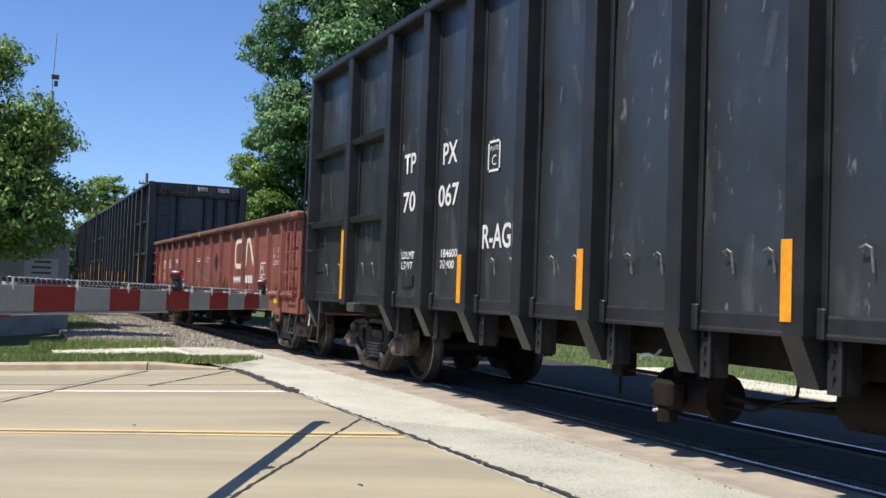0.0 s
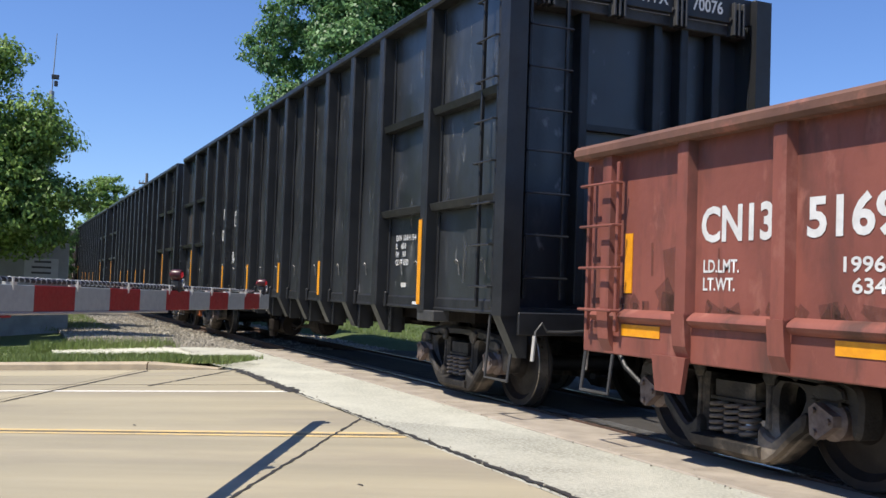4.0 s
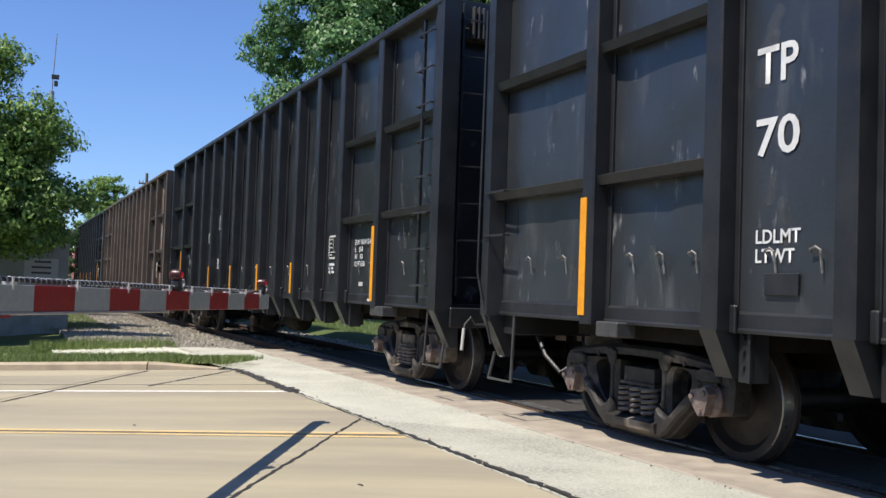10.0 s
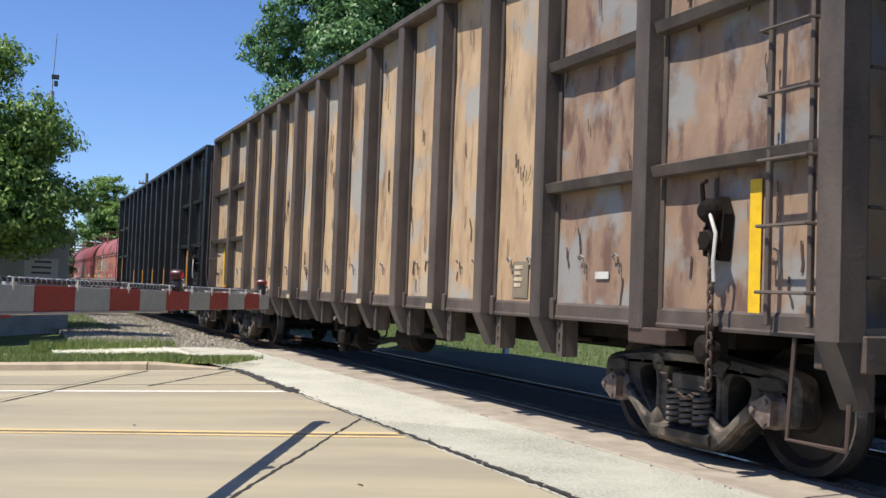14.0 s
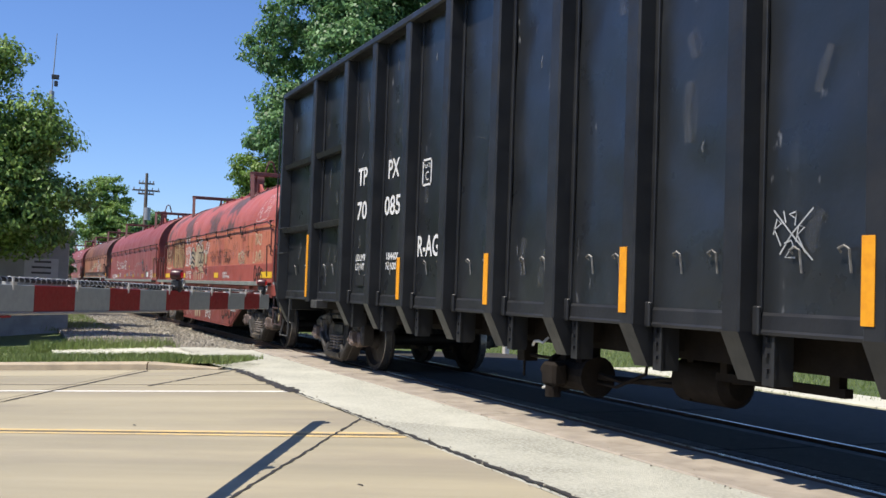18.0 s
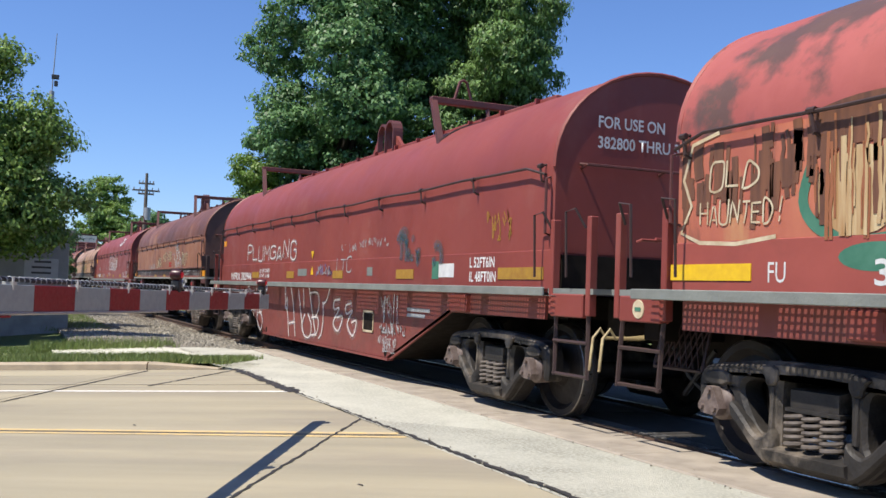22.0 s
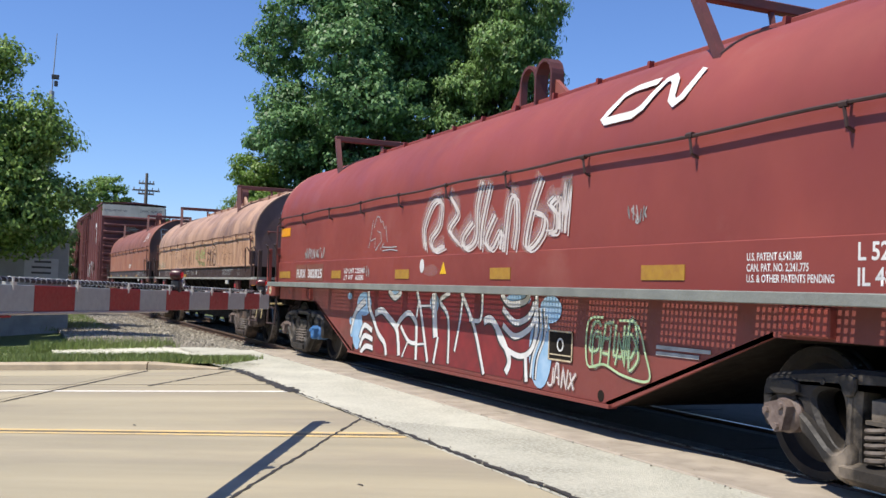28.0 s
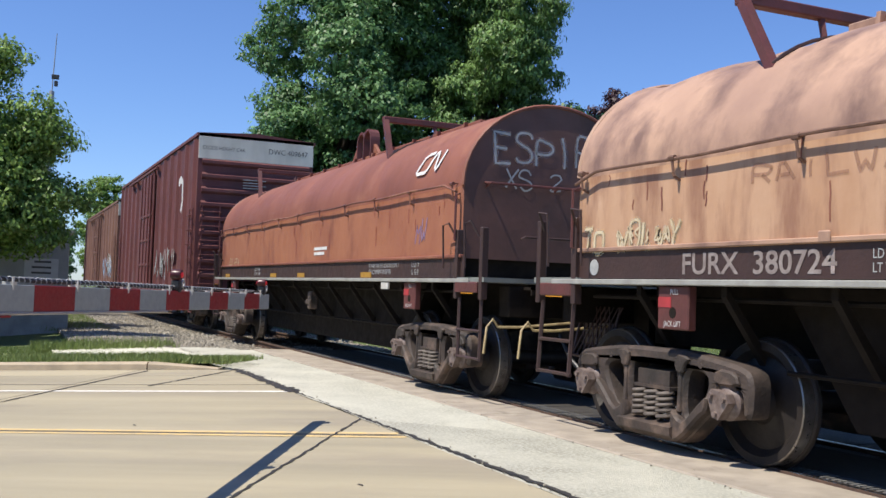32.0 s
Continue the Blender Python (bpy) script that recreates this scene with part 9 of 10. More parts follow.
tar_line("tar_crack_1", (-8.87, 3.15), (-4.97, 0.52), 0.026, 1, 0.010, 60)
tar_line("tar_crack_2", (-11.5, -0.55), (-14.9, 2.02), 0.04, 2, 0.012, 40)
tar_line("tar_crack_3", (-14.1, 3.05), (-12.9, 1.75), 0.04, 3, 0.012)
tar_line("tar_crack_4", (-14.35, 3.14), (-11.2, 3.16), 0.14, 4, 0.03, 44)
tar_line("tar_crack_5", (-11.25, 3.16), (-2.0, 3.24), 0.042, 5, 0.016, 150)
for k, (x, y) in enumerate(((-9.7, 1.2), (-6.2, 2.2))):
    tar_line("road_scar_%d" % (k + 1), (x, y), (x + 0.06, y + 0.012), 0.016, 20 + k, 0.01, 5)

# kerb with joints and the verge behind it
kerb = tagged(new("kerb"), "tan concrete kerb with rounded edge", "kerb", "", "structure")
stations = [-40, -34, -28, -22, -16, -12, -8, -4, -0.02, 1.1]
for a, b in zip(stations[:-1], stations[1:]):
    g = G()
    rows = []
    for t in np.linspace(a + 0.012, b - 0.012, 4):
        hgt = 0.11 * min(1.0, max(0.04, (1.25 - t) / 1.2)) if t > 0 else 0.11
        p = along(KERB_P, float(t))
        z = road_z(p.y)
        for u, dz in ((0.0, -0.1), (0.0, hgt * 0.75), (0.03, hgt), (0.17, hgt + 0.005), (0.17, -0.1)):
            q = p + RP * u
            rows.append((q.x, q.y, z + dz))
    n = 5
    fs = [(i * n + k, i * n + k + 1, (i + 1) * n + k + 1, (i + 1) * n + k) for i in range(3) for k in range(4)] + [(0, 1, 2, 3, 4), (15, 19, 18, 17, 16)]
    g.add(rows, fs)
    part("kerb_stone", g, KERB, kerb)


def verge_z(x, y):
    """The verge falls a little away from the kerb."""
    u = (Vector((x, y)) - Vector(KERB_P)).dot(RP)
    return road_z(y) + 0.075 - 0.048 * min(max(u - 0.2, 0.0), 3.0)


rows = []
for y in (-40.0, -20.0, -9.0, -5.0, -2.0, 0.0, 1.0, 2.0, 2.6, 3.0):
    xk = KERB_P[0] + (y - KERB_P[1]) * RD.x / RD.y - 0.20
    rows.append([(xk - d, y, verge_z(xk - d, y) + (0.015 * math.sin(d * 1.7 + y) if d > 0.5 else 0)) for d in (0.0, 0.6, 1.2, 2.0, 3.0, 4.5, 7, 11, 18, 40, 120)])
sheet("verge", rows, SOIL, label="mown grass verge")
# sidewalk slabs along the road
walk_path = tagged(new("sidewalk"), "pale concrete sidewalk slabs across the verge", "sidewalk", "", "structure")
for q in (((-19.85, 0.945, -0.13), (-18.96, 0.945, -0.13), (-18.30, 1.9, -0.085), (-19.85, 1.9, -0.095)),
          ((-19.85, 1.915, -0.095), (-18.29, 1.915, -0.085), (-17.60, 2.73, -0.045), (-19.84, 2.86, -0.065)), ((-19.82, 2.875, -0.065), (-17.60, 2.745, -0.045), (-16.4, 3.14, -0.022), (-19.2, 3.43, -0.04)),
          ((-17.58, 2.73, -0.045), (-15.9, 2.78, -0.03), (-14.39, 3.14, -0.018), (-16.38, 3.14, -0.022))):
    part("slab", G().add(list(q) + [(x, y, z - 0.12) for x, y, z in q], [(0, 1, 2, 3), (7, 6, 5, 4), (0, 4, 5, 1), (1, 5, 6, 2), (2, 6, 7, 3), (3, 7, 4, 0)]), WALK_CONC, walk_path)

# worn asphalt strip and panels at the crossing
Xl, Xr = -18.7, 24.0
strip_y = (3.15, 3.5, 3.9, 4.2, 4.42)
for name, first, last, m, text in (("apron", -18.7, -8.8, APRON, "pale concrete apron beside the track"), ("asphalt_strip", -8.8, 24.0, PALE_ASPHALT, "pale worn asphalt beside the track")):
    rows = []
    for i, y in enumerate(strip_y):
        x0 = first - (0.6 if y < 4 and name == "apron" else 0) + (0.9 * (y - 3.15) if name == "asphalt_strip" else 0)
        x1 = last + (0.9 * (y - 3.15) if name == "apron" else 0)
        rows.append([(x, y + (0.02 * math.sin(x * 3.1) if i == 0 else 0), (-0.018 + 0.006 * math.sin(x * 0.8 + y)) if x > -17 else -0.03) for x in np.linspace(x0, x1, 40)])
    sheet(name, rows, m, label=text)
crossing = tagged(new("crossing_surface"), "tan concrete and rubber crossing panels between the rails", "crossing", "", "structure")
rnd = random.Random(5)
x = Xl
while x < Xr:
    w = 2.44
    dz = rnd.uniform(-0.006, 0.004)
    part("outer_panel", G().box(x + 0.008, x + w - 0.008, 4.43, 5.135, -0.20, -0.012 + dz, 0.012), TAN_PANEL, crossing)
    part("outer_panel", G().box(x + 0.008, x + w - 0.008, 6.775, 7.45, -0.20, -0.012 + dz, 0.012), DARK_ASPHALT, crossing)
    part("centre_panel", G().box(x + 0.008, x + w - 0.008, 5.50, 6.42, -0.20, -0.014 + dz, 0.012), DARK_ASPHALT, crossing)
    g = G().box(x + 0.01, x + w - 0.01, 5.315, 5.49, -0.2, -0.022)
    if -12 < x < 6:
        k = x + 0.04
        while k < x + w - 0.05:
            g.box(k, k + 0.028, 5.32, 5.485, -0.022, -0.010)
            k += 0.055
    part("flangeway_panel", g, RUBBER, crossing)
    part("flangeway_panel", G().box(x + 0.01, x + w - 0.01, 6.43, 6.60, -0.2, -0.02, 0.01), RUBBER, crossing)
    x += w
sheet("asphalt_far", [[(x, y, z) for x in (-18.7, -12, 0, 24)] for y, z in ((7.46, -0.02), (8.6, -0.03), (9.9, -0.06))], DARK_ASPHALT, label="dark asphalt beyond the track")
# the road goes on beyond the track
sheet("road_far", [[(-8.3 + 0.74 * (y - 9.9), y, z), (3 + 0.74 * (y - 9.9), y, z)] for y, z in ((9.9, -0.055), (14, -0.09), (30, -0.10), (120, -0.1))], CONCRETE, label="concrete road beyond the crossing")
far_walk = tagged(new("sidewalk_far"), "pale concrete sidewalk beyond the track", "sidewalk", "", "structure")
for k in range(4, 9):
    part("slab", G().box(-15.4 + k * 1.5 - 6 + 0.01, -15.4 + (k + 1) * 1.5 - 6 - 0.01, 10.25, 11.35, -0.2, -0.075, 0.01), WALK_CONC, far_walk)

# rails
for k, y in enumerate((TRACK_Y - 0.7525, TRACK_Y + 0.7525)):
    g = G()
    sec = [(-0.035, 0.0), (0.035, 0.0), (0.037, -0.03), (0.01, -0.045), (0.01, -0.14), (0.07, -0.165), (0.07, -0.18), (-0.07, -0.18), (-0.07, -0.165), (-0.01, -0.14), (-0.01, -0.045), (-0.037, -0.03)]
    g.prism([(y + a, b) for a, b in sec], "x", -400, 120)
    g.cur = 1
    g.box(-400, 120, y - 0.026, y + 0.026, -0.001, 0.0015)
    ob = part("rail_%d" % (k + 1), g, [RAIL_RUST, RAIL_TOP], None, "steel rail with a polished head")
    tagged(ob, category="rail", kind="structure")
# timber ties and ballast past the crossing
def bed_edge(y):
    """Where the loose stone begins, for each distance from the camera's side."""
    return -18.7 if y > 3.45 else -21.3 + (y - 1.6) * 1.4


track_bed = sheet("ballast", [[(x, y, z + rnd.uniform(-0.015, 0.015)) for x in [-400, -200, -100] + list(np.linspace(-60, bed_edge(y), 40))]
                              for y, z in ((1.4, -0.14), (1.6, -0.11), (2.3, -0.085), (3.0, -0.09), (3.44, -0.10), (3.8, -0.12), (4.6, -0.13), (5.2, -0.15), (5.95, -0.15), (6.7, -0.15), (7.4, -0.14), (8.4, -0.25), (9.5, -0.3))],
                  BALLAST_BED, label="grey crushed-stone ballast")
tie_me = G().box(-0.11, 0.11, -1.3, 1.3, -0.30, -0.115, 0.012).mesh("tie", TIE)
for k in range(60):
    ob = put("tie", tie_me, track_bed, (-19.1 - 0.53 * k + rnd.uniform(-0.03, 0.03), TRACK_Y + rnd.uniform(-0.05, 0.05), rnd.uniform(-0.012, 0.008)))
plate = G().box(-0.09, 0.09, -0.14, 0.14, -0.118, -0.105)
for s in (-1, 1):
    for q in ((-0.05, -0.06), (0.05, 0.06)):
        plate.box(q[0] - 0.012, q[0] + 0.012, q[1] * 1.4 - 0.012, q[1] * 1.4 + 0.012, -0.11, -0.08)
plate_me = plate.mesh("tie_plate", RAIL_RUST)
for k in range(24):
    for y in (TRACK_Y - 0.7525, TRACK_Y + 0.7525):
        put("tie_plate", plate_me, track_bed, (-19.1 - 0.53 * k, y, 0))


def stones(name, n, area, zf, size, seed, label):
    """Loose crushed stones, joined."""
    r = np.random.RandomState(seed)
    base = np.array([(1, 0, 0), (-1, 0, 0), (0, 1, 0), (0, -1, 0), (0, 0, 1), (0, 0, -1)], float)
    faces = np.array([(0, 2, 4), (2, 1, 4), (1, 3, 4), (3, 0, 4), (2, 0, 5), (1, 2, 5), (3, 1, 5), (0, 3, 5)])
    vs = np.empty((n, 6, 3))
    for i in range(n):
        sc = size * r.uniform(0.5, 1.3) * np.array([r.uniform(0.7, 1.4), r.uniform(0.7, 1.3), r.uniform(0.5, 0.9)])
        m = np.array(Euler(r.uniform(0, 6.3, 3)).to_matrix())
        x, y = area(r)
        vs[i] = (base * sc * r.uniform(0.7, 1.2, (6, 1))) @ m.T + (x, y, zf(x, y))
    me = bpy.data.meshes.new(name)
    f = (faces[None] + 6 * np.arange(n)[:, None, None]).reshape(-1, 3)
    me.from_pydata(vs.reshape(-1, 3).tolist(), [], f.tolist())
    me.materials.append(STONE)
    ob = new(name, me)
    return tagged(ob, label, "gravel", "", "stuff")


def bed_z(x, y):
    return float(np.interp(y, [0.7, 1.55, 2.3, 3.8, 5.2, 6.7, 8.4, 9.5], [-0.16, -0.11, -0.085, -0.12, -0.15, -0.15, -0.25, -0.3])) + 0.015


def beside_track(r):
    y = r.uniform(1.42, 5.4)
    return bed_edge(y) - abs(r.normal(0, 8)) + 0.1, y


stones("ballast_stones", 15000, beside_track, bed_z, 0.035, 3, "loose grey crushed stone beside the track")
stones("ballast_stones_far", 2500, lambda r: (-18.6 - abs(r.normal(0, 8)), r.uniform(5.3, 8.8)), bed_z, 0.035, 4, "loose grey crushed stone between and beyond the rails")
stones("crossing_grit", 260, lambda r: (r.uniform(-18, -3), r.choice([r.uniform(4.3, 4.6), r.uniform(3.1, 3.3)])), lambda x, y: -0.012, 0.009, 6, "scattered grit on the crossing")


def grass(name, n, area, zf, h, seed, label):
    r = np.random.RandomState(seed)
    vs = np.empty((n, 3, 3))
    for i in range(n):
        x, y = area(r)
        z = zf(x, y)
        a = r.uniform(0, 6.28)
        hh = h * r.uniform(0.5, 1.5)
        w = 0.006 + 0.006 * r.rand()
        lean = r.normal(0, 0.35, 2) * hh
        c, s = math.cos(a) * w, math.sin(a) * w
        vs[i] = ((x - c, y - s, z), (x + c, y + s, z), (x + lean[0], y + lean[1], z + hh))
    me = bpy.data.meshes.new(name)
    me.from_pydata(vs.reshape(-1, 3).tolist(), [], [(3 * i, 3 * i + 1, 3 * i + 2) for i in range(n)])
    me.materials.append(GRASS)
    return tagged(new(name, me), label, "grass", "", "stuff")


def on_verge(u0, u1, t0, t1):
    def f(r):
        p = along(KERB_P, r.uniform(t0, t1), r.uniform(u0, u1))
        return p.x, p.y
    return f


grass("verge_grass", 22000, on_verge(0.16, 1.75, -9, 0.9), verge_z, 0.055, 1, "mown grass beside the kerb")
grass("verge_grass_edge", 2600, on_verge(0.14, 0.5, -8, 1.0), verge_z, 0.10, 2, "taller grass over the kerb edge")
grass("back_grass", 16000, on_verge(2.9, 4.6, -9, -2.6), verge_z, 0.07, 3, "rough grass behind the sidewalk")
grass("path_grass", 7000, on_verge(1.7, 3.6, -9, -3.2), verge_z, 0.07, 6, "grass beside the sidewalk's end")
grass("kerb_end_grass", 2600, on_verge(0.12, 1.3, -0.6, 1.25), verge_z, 0.07, 8, "grass where the kerb ends")
grass("left_grass", 9000, on_verge(1.6, 4.2, -9, -2.4), verge_z, 0.075, 9, "rough mown grass beside the sidewalk")
WALK_EDGE = ((-18.98, 0.93), (-18.27, 1.90), (-17.58, 2.70), (-15.88, 2.75), (-14.5, 3.05))


def walk_edge(r):
    k = int(r.choice(4, p=(0.24, 0.22, 0.34, 0.20)))
    u = r.rand()
    (x0, y0), (x1, y1) = WALK_EDGE[k], WALK_EDGE[k + 1]
    return x0 + (x1 - x0) * u + 0.05 + r.normal(0, 0.07), y0 + (y1 - y0) * u - 0.03 + r.normal(0, 0.05)


grass("walk_edge_grass", 3600, walk_edge, lambda x, y: verge_z(x, y) - 0.01, 0.085, 12, "ragged grass hanging over the sidewalk's edge")
grass("walk_back_grass", 2600, lambda r: (-20.0 + r.normal(0, 0.22), r.uniform(0.6, 2.9)), lambda x, y: -0.12, 0.13, 13, "tufts of grass behind the sidewalk")
grass("weeds", 900, lambda r: (bed_edge(2.0) + r.normal(0, 0.5), r.choice([1.5, 1.9, 2.4, 2.9, 3.1]) + r.normal(0, 0.12)), lambda x, y: -0.1, 0.14, 5, "weeds at the ballast edge")
grass("trackside_grass", 9000, lambda r: (r.uniform(-42, -27), r.uniform(1.0, 2.7)), lambda x, y: -0.13 if y < 1.6 else -0.10, 0.10, 7, "sunlit grass strip beside the ballast")
grass("far_lawn", 30000, lambda r: (r.uniform(-40, -10), r.uniform(9.6, 19)), lambda x, y: -0.12, 0.07, 4, "sunlit lawn beyond the track")


# ---- crossing gate ----
def crossing_gate():
    S = 0.406
    gate = thing("crossing_gate", "lowered red and white striped crossing gate arm with red lamps", "gate")
    d = Vector((0.865, -0.501, 0.0098)).normalized()
    gate.rotation_mode = "QUATERNION"
    gate.rotation_quaternion = Matrix((d, Vector((0, 0, 1)).cross(d).normalized(), d.cross(Vector((0, 0, 1)).cross(d).normalized()))).transposed().to_quaternion()
    k = 1.045
    gate.location = (-8.231 * k, 1.966 * k, 1.189 - 0.134 * k)
    gate.scale = (k, k, k)
    hh = 0.0625
    seg_r = G().box(0.001, S - 0.001, -0.022, 0.022, -hh, hh, 0.003).mesh("stripe", ARM_RED)
    seg_w = G().box(0.001, S - 0.001, -0.022, 0.022, -hh, hh, 0.003).mesh("stripe", ARM_WHITE)
    tip = G().box(-0.285, -0.001, -0.022, 0.022, -hh, hh, 0.003).mesh("stripe", ARM_WHITE)
    put("stripe", tip, gate)
    for k in range(15):
        put("stripe", seg_r if k % 2 == 0 else seg_w, gate, (k * S, 0, 0))
    part("arm_spine", G().box(-0.28, 6.1, -0.05, -0.022, -hh * 0.9, hh * 0.9, 0.004), ARM_ALU, gate)
    part("bottom_lip", G().box(2.0, 6.1, -0.03, 0.027, -hh - 0.014, -hh, 0.003), ARM_ALU, gate)
    part("splice_plate", G().box(3.86, 6.1, -0.03, 0.028, -hh - 0.024, -hh - 0.0145), ARM_RED, gate)
    # cable with a spiral wrap
    zc = hh + 0.022
    part("cable", G().tube([(x, -0.005, zc + 0.003 * math.sin(x * 5)) for x in np.linspace(-0.05, 6.1, 50)], [0.005 + 0.006 * min(1, x / 2.0) for x in np.linspace(0.0, 6.1, 50)], 8), CABLE, gate, smooth=True)
    pts = []
    for k in range(620):
        x = 0.1 + 6.0 * k / 620
        r = 0.007 + 0.007 * min(1, x / 2.0)
        a = k * 2 * math.pi / 5.2
        pts.append((x, -0.005 + r * math.cos(a), zc + r * math.sin(a)))
    part("spiral_wrap", G().tube(pts, 0.0036, 4), WRAP, gate)
    for k in range(12):
        x = -0.02 + k * 0.40 if k < 5 else 1.98 + (k - 5) * 0.62
        part("cable_clip", G().box(x - 0.018, x + 0.018, -0.026, 0.026, hh - 0.002, hh + 0.012).box(x + 0.008, x + 0.018, 0.02, 0.028, hh - 0.025, hh + 0.035), WHITE_PAINT_STEEL, gate)
    for x, s in ((1.82, 1.0), (-0.12, 0.9)):
        zl = hh + 0.105 * s
        r = 0.035 * s
        lamp = part("lamp", G().lathe([(0, 0.034), (r * 0.9, 0.034), (r, 0.024), (r, -0.024), (r * 0.9, -0.034), (0, -0.034)], 18, (x, 0, zl)), LAMP_BODY, gate, smooth=True)
        for d in (1, -1):
            part("lens", G().lathe([(0, d * 0.046), (r * 0.36, d * 0.043), (r * 0.62, d * 0.035)], 18, (x, 0, zl)), LENS_RED, lamp, "lit red lens", smooth=True)
        part("lamp_bracket", G().box(x - 0.022, x + 0.022, -0.03, 0.03, hh - 0.01, hh + 0.07, 0.008).box(x - 0.075, x + 0.06, -0.02, 0.02, hh + 0.004, hh + 0.034, 0.008), CABLE, lamp)
        part("wire_loop", G().tube([(x - 0.06 + 0.024 * math.cos(a), 0.022, hh + 0.05 + 0.024 * math.sin(a)) for a in np.linspace(0, 6.28, 11)[:-1]], 0.007, 5, True), WRAP, lamp, smooth=True)
    # pivot, mast and counterweight, out of the camera's view
    part("pivot", G().box(6.0, 6.9, -0.09, 0.09, -0.14, 0.14, 0.02), ARM_ALU, gate)
    part("counterweight", G().box(6.9, 7.9, -0.14, -0.04, -0.12, 0.12, 0.02).box(6.9, 7.9, 0.04, 0.14, -0.12, 0.12, 0.02), CABLE, gate)
    part("mast", G().tube([(6.55, 0.2, -1.42), (6.55, 0.2, 2.4)], 0.065, 12), MAST_STEEL, gate, smooth=True)
    part("mechanism_box", G().box(6.3, 6.8, 0.09, 0.5, -0.35, 0.35, 0.03), MAST_STEEL, gate)
    part("foundation", G().box(6.2, 6.9, -0.1, 0.5, -1.75, -1.33, 0.02), HUT_BASE, gate)


crossing_gate()


# ---- signal hut, poles, small posts ----
def hut():
    h = thing("signal_hut", "grey metal signal hut on a concrete base under the tree", "hut")
    x0, x1, y0, y1, z0 = -29.6, -27.2, -2.6, 1.60, -0.30
    part("base", G().box(x0 - 0.1, x1 + 0.05, y0 - 0.1, y1 + 0.04, z0 - 0.2, 0.55, 0.02), HUT_BASE, h)
    part("body", G().box(x0, x1, y0, y1, 0.55, 2.35, 0.02), HUT_GREY, h)
    part("roof", G().prism([(y0 - 0.12, 2.35), (y0 - 0.12, 2.42), ((y0 + y1) / 2, 2.62), (y1 + 0.12, 2.42), (y1 + 0.12, 2.35)], "x", x0 - 0.12, x1 + 0.12), HUT_GREY, h)
    part("door", G().box(x1, x1 + 0.03, -1.7, -0.75, 0.6, 2.25, 0.008), HUT_GREY, h)
    s = part("sign", G().box(x1 + 0.005, x1 + 0.02, 0.55, 1.35, 1.18, 1.68), SIGN_WHITE, h)
    g = G()
    for k in range(3):
        g.box(x1 + 0.02, x1 + 0.023, 0.72 + 0.06 * (k == 0), 1.18, 1.57 - 0.14 * k, 1.62 - 0.14 * k)
    part("sign_lines", g, SIGN_INK, s)


hut()


def pole(x, y, top, lean=0.0):
    p = thing("utility_pole", "grey wooden utility pole with three crossarms", "pole", at=(x, y, -0.3))
    part("shaft", G().tube([(0, 0, 0), (lean, lean, top * 0.5), (0, 0, top)], [0.17, 0.15, 0.10], 10), POLE_WOOD, p, smooth=True)
    for z, w in ((top - 0.75, 0.55), (top - 1.25, 0.95), (top - 1.5, 0.55)):
        part("crossarm", G().box(-0.06, 0.06, -w, w, z - 0.06, z + 0.06, 0.01), POLE_WOOD, p)
        for k in (-0.9, -0.45, 0.45, 0.9):
            part("insulator", G().tube([(0, k * w, z + 0.05), (0, k * w, z + 0.22)], 0.04, 6), MAST_STEEL, p)
    part("transformer", G().tube([(0.25, 0.12, top - 3.4), (0.25, 0.12, top - 2.5)], 0.22, 10), MAST_STEEL, p, smooth=True)


pole(-74.4, 9.35, 9.3)


def tower():
    t = thing("radio_mast", "thin grey radio mast with a small antenna cluster", "mast", at=(-60.0, 2.16, -0.5))
    part("lower_mast", G().tube([(0, 0, 0), (0, 0, 12.2)], [0.22, 0.14], 10), MAST_STEEL, t, smooth=True)
    part("whip", G().tube([(0, 0, 12.2), (0, 0.12, 15.5)], [0.035, 0.025], 6), MAST_STEEL, t, smooth=True)
    part("antenna", G().box(-0.1, 0.1, -0.05, 0.35, 12.9, 13.15, 0.02).box(-0.1, 0.1, 0.1, 0.3, 12.5, 12.8, 0.02), GREY_STEEL, t)
    for z in (9.5, 8.0):
        part("side_arm", G().tube([(0, 0, z), (0, 0.45, z + 0.03)], 0.03, 6), MAST_STEEL, t)


tower()


def marker(x, y, h, m, label, name="marker_post"):
    p = thing(name, label, "post", at=(x, y, -0.13))
    part("shaft", G().box(-0.06, 0.06, -0.06, 0.06, 0, h, 0.015), m, p)
    part("cap", G().box(-0.065, 0.065, -0.065, 0.065, h, h + 0.03, 0.01), m, p)


marker(-18.6, 9.75, 0.55, WHITE_PAINT_STEEL, "short white marker post in the lawn")


